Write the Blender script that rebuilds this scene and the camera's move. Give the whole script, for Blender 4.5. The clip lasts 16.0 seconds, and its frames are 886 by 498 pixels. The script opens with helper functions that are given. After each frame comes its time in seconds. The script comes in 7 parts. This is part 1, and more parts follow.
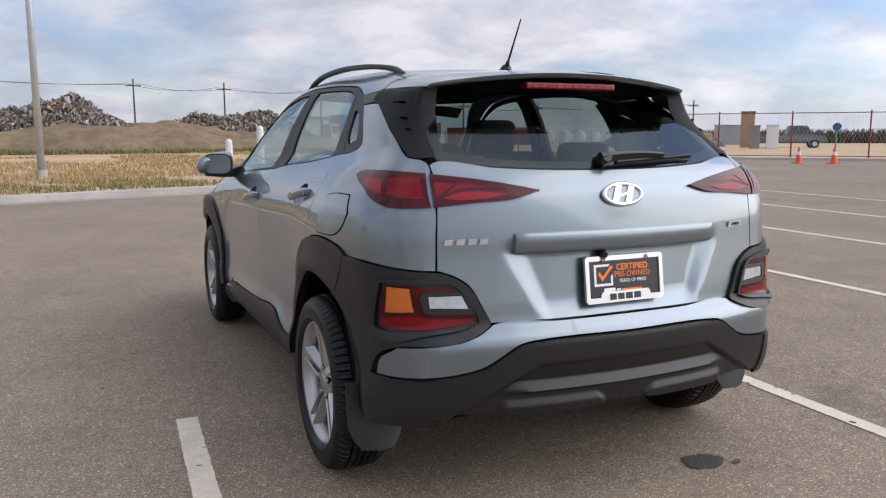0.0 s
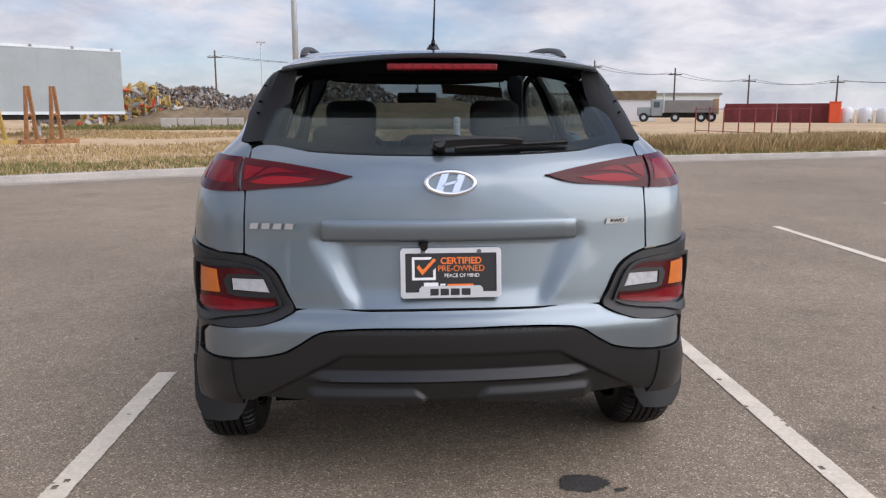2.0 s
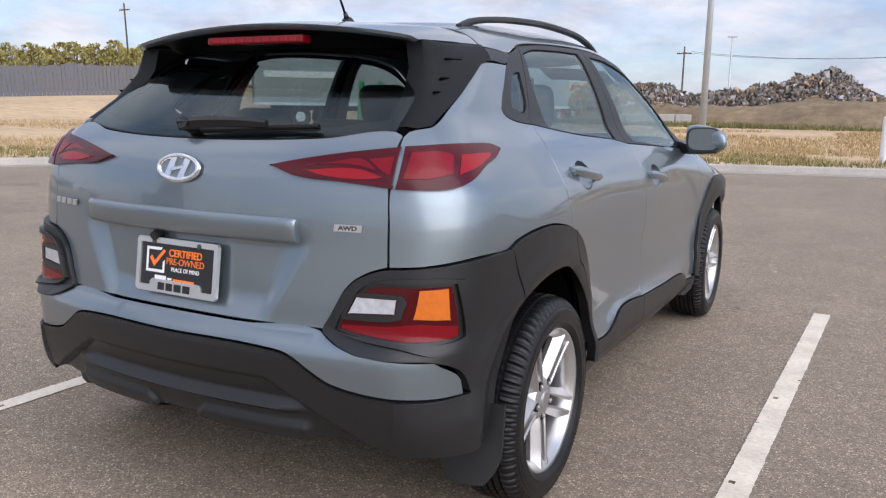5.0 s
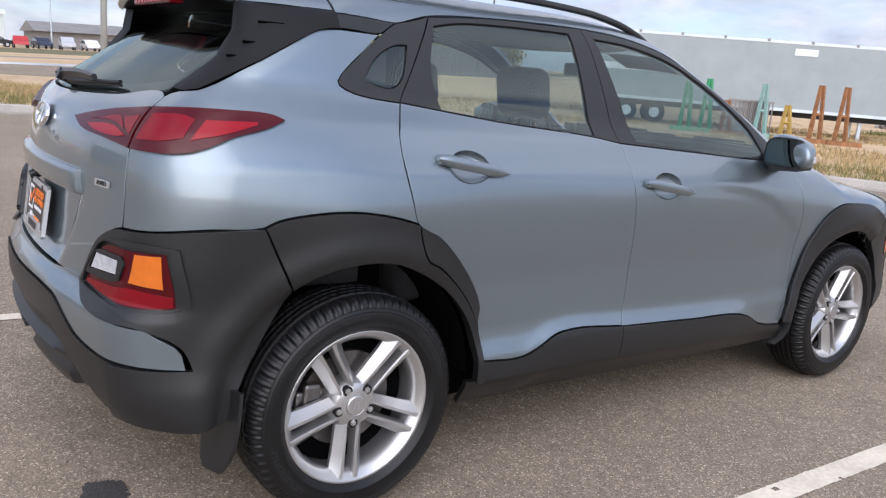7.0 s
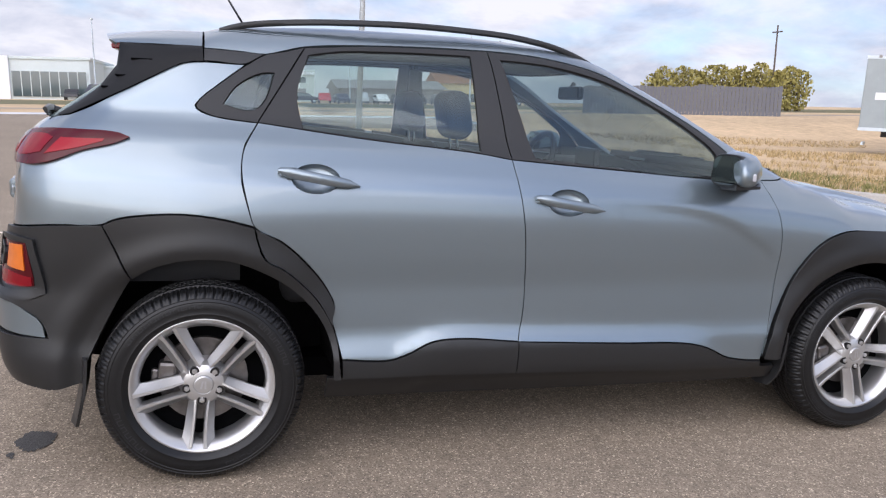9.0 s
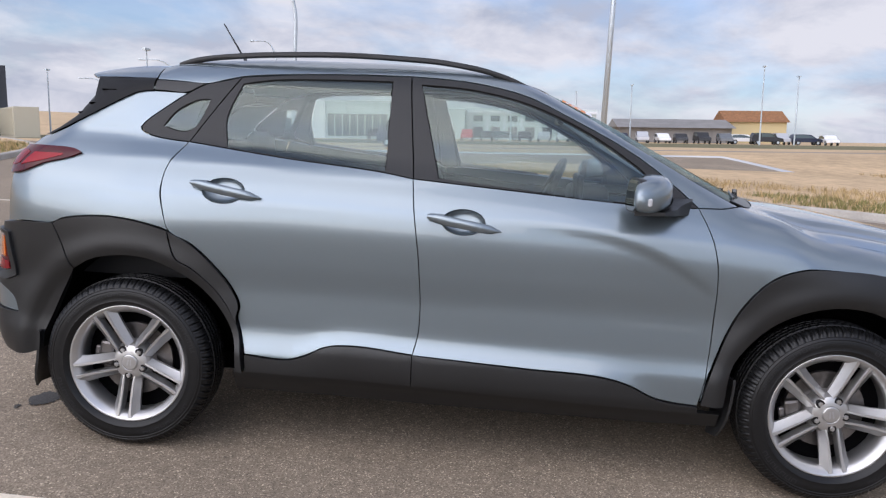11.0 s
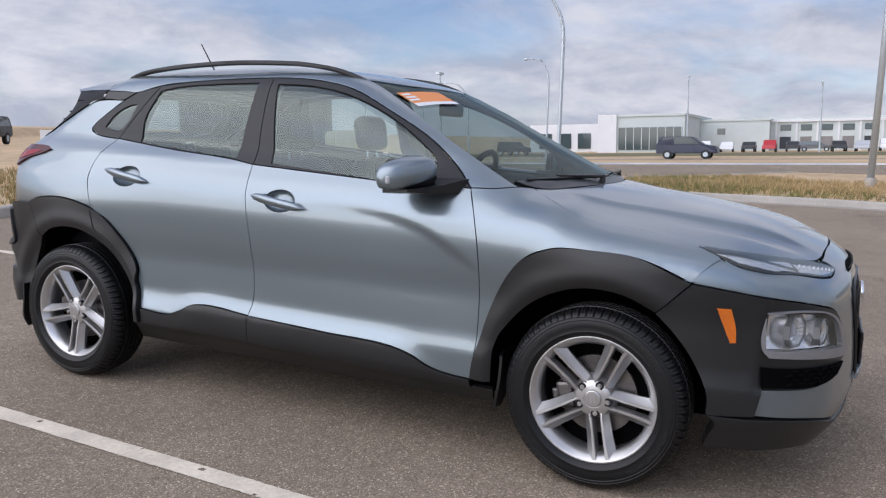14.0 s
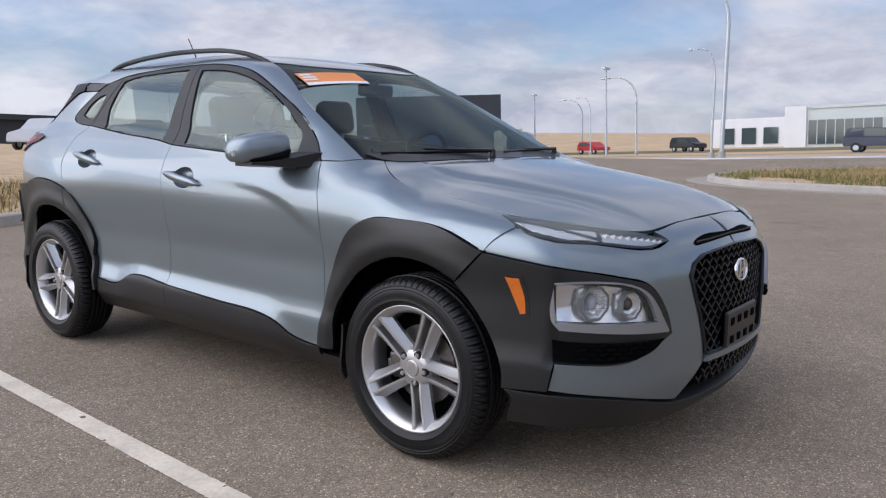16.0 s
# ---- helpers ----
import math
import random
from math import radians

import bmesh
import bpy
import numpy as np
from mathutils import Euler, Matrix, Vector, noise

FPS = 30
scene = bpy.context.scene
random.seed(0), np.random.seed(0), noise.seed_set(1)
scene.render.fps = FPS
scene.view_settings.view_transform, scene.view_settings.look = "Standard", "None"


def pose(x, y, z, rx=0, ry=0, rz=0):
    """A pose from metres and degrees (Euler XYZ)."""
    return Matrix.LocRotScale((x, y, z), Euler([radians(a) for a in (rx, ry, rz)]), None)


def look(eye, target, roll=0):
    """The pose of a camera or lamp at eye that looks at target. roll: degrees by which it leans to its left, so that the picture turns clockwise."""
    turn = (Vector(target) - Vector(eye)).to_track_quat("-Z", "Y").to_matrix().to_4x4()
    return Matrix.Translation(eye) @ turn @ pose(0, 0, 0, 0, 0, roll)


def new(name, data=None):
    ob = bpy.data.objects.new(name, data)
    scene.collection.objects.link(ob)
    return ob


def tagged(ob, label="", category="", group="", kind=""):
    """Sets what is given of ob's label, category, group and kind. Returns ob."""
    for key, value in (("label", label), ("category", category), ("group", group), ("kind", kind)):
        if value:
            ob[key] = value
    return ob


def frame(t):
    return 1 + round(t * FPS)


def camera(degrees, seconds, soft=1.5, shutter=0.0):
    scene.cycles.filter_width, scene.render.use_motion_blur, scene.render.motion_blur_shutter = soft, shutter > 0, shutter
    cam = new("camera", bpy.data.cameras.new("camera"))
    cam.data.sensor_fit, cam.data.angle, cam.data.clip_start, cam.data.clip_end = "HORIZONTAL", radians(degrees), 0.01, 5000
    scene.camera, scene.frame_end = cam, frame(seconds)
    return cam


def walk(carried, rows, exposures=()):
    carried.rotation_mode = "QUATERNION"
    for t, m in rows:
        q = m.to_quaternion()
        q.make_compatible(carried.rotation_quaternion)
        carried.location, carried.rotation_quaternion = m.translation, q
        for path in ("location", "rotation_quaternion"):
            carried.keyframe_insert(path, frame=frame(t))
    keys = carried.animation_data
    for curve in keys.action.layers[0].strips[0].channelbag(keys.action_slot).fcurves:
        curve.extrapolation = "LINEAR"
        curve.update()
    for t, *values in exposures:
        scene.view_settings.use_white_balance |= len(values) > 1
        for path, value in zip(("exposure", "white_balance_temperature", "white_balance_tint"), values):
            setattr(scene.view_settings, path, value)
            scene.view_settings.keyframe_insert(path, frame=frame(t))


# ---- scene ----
from mathutils.geometry import delaunay_2d_cdt

cam = camera(58.8, 16.0, soft=1.25)
PATH = [
    (0, (-1.631, -2.777, 1.246), (-0.81, -0.977, 0.957), -0.1),
    (0.5, (-1.304, -2.939, 1.248), (-0.638, -1.081, 0.936), -0.1),
    (1, (-0.937, -3.028, 1.258), (-0.441, -1.122, 0.925), -0.1),
    (1.5, (-0.588, -3.054, 1.277), (-0.256, -1.114, 0.939), -0.1),
    (2, (-0.21, -3.069, 1.267), (-0.059, -1.108, 0.922), -0.1),
    (2.5, (0.123, -3.013, 1.264), (0.096, -1.046, 0.922), 0.0),
    (3, (0.467, -2.85, 1.268), (0.239, -0.899, 0.914), 0.1),
    (3.5, (0.8, -2.719, 1.247), (0.377, -0.803, 0.879), 0.1),
    (3.7, (0.966, -2.649, 1.243), (0.454, -0.755, 0.876), 0.2),
    (5.8, (2.07, -1.736, 1.224), (0.868, -0.189, 0.836), 2.6),
    (6, (2.174, -1.582, 1.224), (0.902, -0.095, 0.822), 3.3),
    (6.5, (2.386, -1.345, 1.247), (0.961, -0.005, 0.839), 4.0),
    (7, (2.652, -1.077, 1.247), (1.086, 0.091, 0.828), 4.9),
    (7.5, (2.842, -0.835, 1.231), (1.165, 0.173, 0.822), 5.1),
    (8, (3.034, -0.538, 1.272), (1.268, 0.3, 0.853), 5.1),
    (8.5, (3.229, -0.275, 1.266), (1.399, 0.425, 0.865), 4.2),
    (9, (3.399, 0.033, 1.258), (1.513, 0.592, 0.900), 3.0),
    (9.5, (3.479, 0.383, 1.259), (1.554, 0.794, 0.909), 2.4),
    (9.7, (3.505, 0.508, 1.266), (1.566, 0.855, 0.922), 2.3),
    (11.8, (3.72, 1.923, 1.264), (1.783, 1.524, 0.966), 3.0),
    (12, (3.724, 2.052, 1.285), (1.798, 1.605, 0.984), 2.8),
    (12.5, (3.695, 2.346, 1.252), (1.797, 1.784, 0.969), 2.5),
    (13, (3.637, 2.657, 1.260), (1.774, 1.984, 0.980), 2.0),
    (13.5, (3.584, 2.968, 1.241), (1.759, 2.201, 0.955), 1.6),
    (14, (3.474, 3.275, 1.229), (1.694, 2.41, 0.941), 1.4),
    (14.5, (3.327, 3.558, 1.223), (1.593, 2.607, 0.921), 1.2),
    (15, (3.206, 3.86, 1.198), (1.528, 2.816, 0.891), 1.0),
    (15.5, (3.046, 4.126, 1.192), (1.432, 2.985, 0.887), 0.7),
    (16, (2.864, 4.351, 1.148), (1.323, 3.11, 0.852), 0.2),
]
walk(cam, [(t, look(eye, target, roll)) for t, eye, target, roll in PATH], [(0.0, 1.37, 6520, 13), (3.7, 1.48, 6500, 13.5), (6.0, 1.63, 6240, 12.5), (9.5, 1.66, 6340, 14), (12.0, 1.22, 6280, 13), (16.0, 1.23, 6200, 13)])

# ---- world and sun ----
SUN_AZ, SUN_EL = 120, 27          # degrees from +y towards +x, and above the horizon
world = bpy.data.worlds.new("sky")
scene.world = world
world.use_nodes = True
wn, wl = world.node_tree.nodes, world.node_tree.links
wn.clear()


def wnode(kind, **values):
    n = wn.new(kind)
    for key, value in values.items():
        n.inputs[key].default_value = value
    return n


sky = wn.new("ShaderNodeTexSky")
sky.sky_type, sky.sun_disc = "NISHITA", False
sky.sun_elevation, sky.sun_rotation = radians(SUN_EL), radians(SUN_AZ)
sky.air_density, sky.dust_density, sky.ozone_density = 1.0, 0.5, 2.2
coords = wn.new("ShaderNodeTexCoord")
flatten = wn.new("ShaderNodeVectorMath")
flatten.operation = "DIVIDE"
split = wn.new("ShaderNodeSeparateXYZ")
lift = wn.new("ShaderNodeMath")
lift.operation = "ADD"
lift.inputs[1].default_value = 0.30
floor_up = wn.new("ShaderNodeMath")
floor_up.operation = "MAXIMUM"
floor_up.inputs[1].default_value = 0.02
join = wn.new("ShaderNodeCombineXYZ")
wl.new(coords.outputs["Generated"], split.inputs[0])
wl.new(split.outputs["Z"], floor_up.inputs[0])
wl.new(floor_up.outputs[0], lift.inputs[0])
for k in range(3):
    wl.new(lift.outputs[0], join.inputs[k])
wl.new(coords.outputs["Generated"], flatten.inputs[0])
wl.new(join.outputs[0], flatten.inputs[1])
clouds = wnode("ShaderNodeTexNoise", Scale=1.55, Detail=8.0, Roughness=0.54, Distortion=0.15)
clouds.noise_dimensions = "3D"
wl.new(flatten.outputs[0], clouds.inputs["Vector"])
cover = wn.new("ShaderNodeValToRGB")
cover.color_ramp.elements[0].position, cover.color_ramp.elements[1].position = 0.36, 0.56
wl.new(clouds.outputs["Fac"], cover.inputs["Fac"])
billow = wnode("ShaderNodeTexNoise", Scale=2.9, Detail=8.0, Roughness=0.58, Distortion=0.2)
wl.new(flatten.outputs[0], billow.inputs["Vector"])
shade = wn.new("ShaderNodeValToRGB")
shade.color_ramp.elements[0].position, shade.color_ramp.elements[1].position = 0.36, 0.60
shade.color_ramp.elements[0].color = (3.5, 3.75, 4.45, 1)
shade.color_ramp.elements[1].color = (5.6, 5.6, 5.95, 1)
wl.new(billow.outputs["Fac"], shade.inputs["Fac"])
mix_sky = wn.new("ShaderNodeMix")
mix_sky.data_type = "RGBA"
scale_cover = wn.new("ShaderNodeMath")
scale_cover.operation = "MULTIPLY_ADD"
scale_cover.inputs[1].default_value, scale_cover.inputs[2].default_value = 0.70, 0.28
wl.new(cover.outputs["Color"], scale_cover.inputs[0])
# haze whitens the sky near the horizon
haze = wn.new("ShaderNodeMapRange")
haze.interpolation_type = "SMOOTHSTEP"
for key, value in (("From Min", -0.02), ("From Max", 0.13), ("To Min", 0.90), ("To Max", 0.0)):
    haze.inputs[key].default_value = value
wl.new(split.outputs["Z"], haze.inputs["Value"])
veil = wn.new("ShaderNodeMath")
veil.operation = "MAXIMUM"
wl.new(scale_cover.outputs[0], veil.inputs[0])
wl.new(haze.outputs[0], veil.inputs[1])
wl.new(veil.outputs[0], mix_sky.inputs["Factor"])
deeper = wn.new("ShaderNodeVectorMath")
deeper.operation = "MULTIPLY"
deeper.inputs[1].default_value = (0.66, 0.75, 0.92)
wl.new(sky.outputs[0], deeper.inputs[0])
wl.new(deeper.outputs[0], mix_sky.inputs["A"])
wl.new(shade.outputs[0], mix_sky.inputs["B"])
background = wnode("ShaderNodeBackground", Strength=0.073)
# an overcast sky grows brighter towards the zenith
zenith = wn.new("ShaderNodeMapRange")
zenith.interpolation_type = "SMOOTHSTEP"
for key, value in (("From Min", 0.18), ("From Max", 0.75), ("To Min", 1.0), ("To Max", 1.28)):
    zenith.inputs[key].default_value = value
wl.new(split.outputs["Z"], zenith.inputs["Value"])
graded = wn.new("ShaderNodeVectorMath")
graded.operation = "SCALE"
wl.new(mix_sky.outputs["Result"], graded.inputs[0])
wl.new(zenith.outputs[0], graded.inputs["Scale"])
# thin cloud is brighter on the hidden sun's side and duller opposite
toward = wn.new("ShaderNodeVectorMath")
toward.operation = "DOT_PRODUCT"
toward.inputs[1].default_value = (math.sin(radians(SUN_AZ)) * math.cos(radians(SUN_EL)), math.cos(radians(SUN_AZ)) * math.cos(radians(SUN_EL)), math.sin(radians(SUN_EL)))
wl.new(coords.outputs["Generated"], toward.inputs[0])
above = wn.new("ShaderNodeMath")
above.operation = "MULTIPLY_ADD"
above.inputs[1].default_value, above.inputs[2].default_value = 0.4999, 0.5
lobe = wn.new("ShaderNodeMath")
lobe.operation = "POWER"
lobe.inputs[1].default_value = 4.5
glow = wn.new("ShaderNodeMath")
glow.operation = "MULTIPLY_ADD"
glow.inputs[1].default_value, glow.inputs[2].default_value = 1.22, 0.735
wl.new(toward.outputs["Value"], above.inputs[0])
wl.new(above.outputs[0], lobe.inputs[0])
wl.new(lobe.outputs[0], glow.inputs[0])
lit = wn.new("ShaderNodeVectorMath")
lit.operation = "SCALE"
wl.new(graded.outputs[0], lit.inputs[0])
wl.new(glow.outputs[0], lit.inputs["Scale"])
wl.new(lit.outputs[0], background.inputs["Color"])
wl.new(background.outputs[0], wn.new("ShaderNodeOutputWorld").inputs[0])

sun = new("sun", bpy.data.lights.new("sun", "SUN"))
sun.data.energy, sun.data.angle, sun.data.color = 0.62, radians(74), (1.0, 0.91, 0.80)
sun_way = Vector((math.sin(radians(SUN_AZ)) * math.cos(radians(SUN_EL)), math.cos(radians(SUN_AZ)) * math.cos(radians(SUN_EL)), math.sin(radians(SUN_EL))))
sun.matrix_world = look(sun_way * 60, (0, 0, 0))

# ---- materials ----
def material(name, color, rough=0.5, metal=0.0, coat=0.0, grain=0.0, grain_scale=40.0, stain=0.0, stain_scale=2.0, bump=0.0, spec=0.5, island=0.0, transmission=0.0, random_tint=0.0):
    m = bpy.data.materials.new(name)
    m.use_nodes = True
    n, l = m.node_tree.nodes, m.node_tree.links
    p = n["Principled BSDF"]
    p.inputs["Base Color"].default_value = (*color, 1)
    p.inputs["Roughness"].default_value, p.inputs["Metallic"].default_value = rough, metal
    p.inputs["Coat Weight"].default_value, p.inputs["Coat Roughness"].default_value = coat, 0.02
    p.inputs["Specular IOR Level"].default_value = spec
    p.inputs["Transmission Weight"].default_value = transmission
    where = n.new("ShaderNodeTexCoord")
    value = None
    for amount, size, detail in ((grain, grain_scale, 4.0), (stain, stain_scale, 6.0)):
        if not amount:
            continue
        tex = n.new("ShaderNodeTexNoise")
        tex.inputs["Scale"].default_value, tex.inputs["Detail"].default_value, tex.inputs["Roughness"].default_value = size, detail, 0.62
        l.new(where.outputs["Object"], tex.inputs["Vector"])
        span = n.new("ShaderNodeMapRange")
        span.inputs["From Min"].default_value, span.inputs["From Max"].default_value = 0.25, 0.75
        span.inputs["To Min"].default_value, span.inputs["To Max"].default_value = 1 - amount, 1 + amount
        l.new(tex.outputs["Fac"], span.inputs["Value"])
        if value is None:
            value = span.outputs[0]
        else:
            both = n.new("ShaderNodeMath")
            both.operation = "MULTIPLY"
            l.new(value, both.inputs[0]), l.new(span.outputs[0], both.inputs[1])
            value = both.outputs[0]
    if island or random_tint:
        info = n.new("ShaderNodeNewGeometry") if island else n.new("ShaderNodeObjectInfo")
        span = n.new("ShaderNodeMapRange")
        span.inputs["To Min"].default_value, span.inputs["To Max"].default_value = 1 - max(island, random_tint), 1 + max(island, random_tint)
        l.new(info.outputs["Random Per Island" if island else "Random"], span.inputs["Value"])
        if value is None:
            value = span.outputs[0]
        else:
            both = n.new("ShaderNodeMath")
            both.operation = "MULTIPLY"
            l.new(value, both.inputs[0]), l.new(span.outputs[0], both.inputs[1])
            value = both.outputs[0]
    if value is not None:
        tint = n.new("ShaderNodeVectorMath")
        tint.operation = "SCALE"
        tint.inputs[0].default_value = color
        l.new(value, tint.inputs["Scale"])
        l.new(tint.outputs[0], p.inputs["Base Color"])
    if bump:
        tex = n.new("ShaderNodeTexNoise")
        tex.inputs["Scale"].default_value, tex.inputs["Detail"].default_value = grain_scale, 3.0
        l.new(where.outputs["Object"], tex.inputs["Vector"])
        b = n.new("ShaderNodeBump")
        b.inputs["Strength"].default_value, b.inputs["Distance"].default_value = bump, 0.01
        l.new(tex.outputs["Fac"], b.inputs["Height"])
        l.new(b.outputs[0], p.inputs["Normal"])
    return m


def glass_material(name, tint, rough=0.0, shine=0.12, slope=0.75):
    """Thin tinted glass: what lies behind shows through, with a mirror gloss that grows at a slant."""
    m = bpy.data.materials.new(name)
    m.use_nodes = True
    n, l = m.node_tree.nodes, m.node_tree.links
    n.remove(n["Principled BSDF"])
    clear, gloss, mix, slant = n.new("ShaderNodeBsdfTransparent"), n.new("ShaderNodeBsdfGlossy"), n.new("ShaderNodeMixShader"), n.new("ShaderNodeLayerWeight")
    clear.inputs[0].default_value = (*tint, 1)
    gloss.inputs["Roughness"].default_value = rough
    gloss.inputs["Color"].default_value = (0.86, 0.97, 0.93, 1)
    slant.inputs["Blend"].default_value = 0.5
    power, amount = n.new("ShaderNodeMath"), n.new("ShaderNodeMath")
    power.operation, amount.operation = "POWER", "MULTIPLY_ADD"
    power.inputs[1].default_value = 3.8
    amount.inputs[1].default_value, amount.inputs[2].default_value = slope, shine
    l.new(slant.outputs["Facing"], power.inputs[0]), l.new(power.outputs[0], amount.inputs[0])
    l.new(amount.outputs[0], mix.inputs[0]), l.new(clear.outputs[0], mix.inputs[1]), l.new(gloss.outputs[0], mix.inputs[2])
    l.new(mix.outputs[0], n["Material Output"].inputs[0])
    return m


PAINT = material("paint", (0.192, 0.234, 0.262), rough=0.32, metal=0.74, coat=1.0, grain=0.03, grain_scale=900)
PAINT.node_tree.nodes["Principled BSDF"].inputs["Coat IOR"].default_value = 1.5
CLAD = material("cladding", (0.0105, 0.0108, 0.0114), rough=0.39, spec=0.48, grain=0.10, grain_scale=300, stain=0.12, stain_scale=5, bump=0.03)
TRIM = material("gloss_trim", (0.009, 0.009, 0.010), rough=0.32, spec=0.35, coat=0.12)
FRAME = material("door_frame", (0.021, 0.021, 0.0215), rough=0.48, spec=0.34, grain=0.05, grain_scale=200)
FIN = material("fin_plastic", (0.008, 0.008, 0.0085), rough=0.55, spec=0.20, grain=0.06, grain_scale=200)
# stands in for shade in gaps, recesses and under the body
DARK = material("shade_black", (0.0015, 0.0015, 0.0018), rough=0.9, spec=0.05)
SILL = material("sill_plastic", (0.008, 0.008, 0.0085), rough=0.33, spec=0.45, grain=0.1, grain_scale=200, stain=0.2, stain_scale=4)
# near-black base: the shade of the wheel wells is put into this colour
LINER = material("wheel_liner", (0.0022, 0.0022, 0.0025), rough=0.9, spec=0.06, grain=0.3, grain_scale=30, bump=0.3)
MIRROR = material("mirror_glass", (0.10, 0.115, 0.12), rough=0.02, metal=1.0)
CHROME = material("chrome", (0.82, 0.83, 0.85), rough=0.09, metal=1.0)
SATIN = material("satin_silver", (0.55, 0.56, 0.58), rough=0.3, metal=0.9)
FRAME_BRIGHT = material("plate_frame_metal", (0.60, 0.61, 0.62), rough=0.32, metal=0.7)
RUBBER = material("tyre_rubber", (0.0062, 0.0062, 0.0066), rough=0.38, spec=0.30, grain=0.25, grain_scale=60, stain=0.25, stain_scale=6, bump=0.05)
# paler than the tyre, in place of light caught on raised marks
RUBBER_PALE = material("pale_rubber", (0.020, 0.020, 0.021), rough=0.6, spec=0.3)
ALLOY = material("alloy", (0.47, 0.465, 0.46), rough=0.33, metal=0.80, coat=0.3, grain=0.04, grain_scale=300)
STEEL = material("brake_steel", (0.14, 0.13, 0.125), rough=0.42, metal=0.9, stain=0.5, stain_scale=12)
RED = material("red_lens", (0.165, 0.003, 0.008), rough=0.20, spec=0.2, coat=0.22, grain=0.15, grain_scale=25)
RED_DEEP = material("dark_red_lens", (0.060, 0.0015, 0.004), rough=0.18, spec=0.2, coat=0.25)
RED_MID = material("dull_red_lens", (0.15, 0.003, 0.007), rough=0.2, spec=0.2, coat=0.25)
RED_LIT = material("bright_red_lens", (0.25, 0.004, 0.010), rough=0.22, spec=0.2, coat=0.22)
AMBER = material("amber_lens", (0.56, 0.13, 0.008), rough=0.18, coat=1.0, grain=0.1, grain_scale=60)
CLEAR = material("clear_lens", (0.42, 0.43, 0.45), rough=0.12, coat=1.0, grain=0.2, grain_scale=50)
CELL = material("lamp_cell", (0.80, 0.81, 0.82), rough=0.20, metal=0.55)
CELL_DIM = material("lamp_backing", (0.56, 0.57, 0.58), rough=0.24, metal=0.7)
BEZEL = material("lamp_bezel", (0.30, 0.305, 0.315), rough=0.36, metal=0.6)
REFLECTOR = material("reflector", (0.85, 0.85, 0.86), rough=0.16, metal=0.75)
GLASS = glass_material("window_glass", (0.64, 0.715, 0.695), shine=0.085)
GLASS_REAR = glass_material("rear_glass", (0.42, 0.46, 0.465), shine=0.045, slope=0.6)
SHIELD = glass_material("windscreen_glass", (0.46, 0.53, 0.55), shine=0.03, slope=0.32)
LENS = glass_material("lamp_glass", (0.95, 0.96, 0.97), shine=0.05)
CLOTH = material("seat_cloth", (0.016, 0.016, 0.018), rough=0.9, grain=0.15, grain_scale=40)
DASH = material("dashboard", (0.02, 0.02, 0.022), rough=0.7, grain=0.1, grain_scale=120)
LINING = material("headlining", (0.085, 0.085, 0.083), rough=0.95, grain=0.06, grain_scale=150)
WHITE = material("white_print", (0.80, 0.80, 0.80), rough=0.4)
ORANGE = material("orange_print", (0.85, 0.20, 0.03), rough=0.45)
BLACK = material("black_print", (0.015, 0.015, 0.016), rough=0.4)
LINE = material("line_paint", (0.68, 0.60, 0.48), rough=0.75, grain=0.14, grain_scale=60, stain=0.18, stain_scale=5, bump=0.08)
CONCRETE = material("concrete", (0.40, 0.37, 0.33), rough=0.9, grain=0.12, grain_scale=30, stain=0.2, stain_scale=1.2, bump=0.15)
GALV = material("galvanised", (0.50, 0.55, 0.58), rough=0.45, metal=0.5, grain=0.06, grain_scale=10, stain=0.08, stain_scale=1)
WOOD = material("pole_wood", (0.10, 0.075, 0.06), rough=0.9, grain=0.25, grain_scale=6, bump=0.2)

# ---- the car's body as one smooth form ----
def spline(xs, ys):
    """A smooth curve through knots that does not overshoot."""
    xs, ys = np.array(xs, float), np.array(ys, float)
    h, d = np.diff(xs), np.diff(ys) / np.diff(xs)
    m = np.zeros(len(xs))
    w1, w2 = 2 * h[1:] + h[:-1], h[1:] + 2 * h[:-1]
    same_sign = d[1:] * d[:-1] > 0
    with np.errstate(divide="ignore", invalid="ignore"):
        m[1:-1] = np.where(same_sign, (w1 + w2) / (w1 / np.where(d[:-1] == 0, 1, d[:-1]) + w2 / np.where(d[1:] == 0, 1, d[1:])), 0)
    m[0], m[-1] = d[0], d[-1]

    def at(x):
        x = np.asarray(x, float)
        i = np.clip(np.searchsorted(xs, x) - 1, 0, len(xs) - 2)
        t = (x - xs[i]) / h[i]
        lo, hi = x < xs[0], x > xs[-1]
        y = ((1 + 2 * t) * (1 - t) ** 2 * ys[i] + t * (1 - t) ** 2 * h[i] * m[i]
             + t * t * (3 - 2 * t) * ys[i + 1] + t * t * (t - 1) * h[i] * m[i + 1])
        y = np.where(lo, ys[0] + m[0] * (x - xs[0]), y)
        return np.where(hi, ys[-1] + m[-1] * (x - xs[-1]), y)
    return at


def ease(a, b, x):
    t = np.clip((x - a) / (b - a), 0, 1)
    return t * t * (3 - 2 * t)


def blend_max(a, b, k):
    h = np.maximum(k - np.abs(a - b), 0) / k
    return np.maximum(a, b) + h * h * k / 4


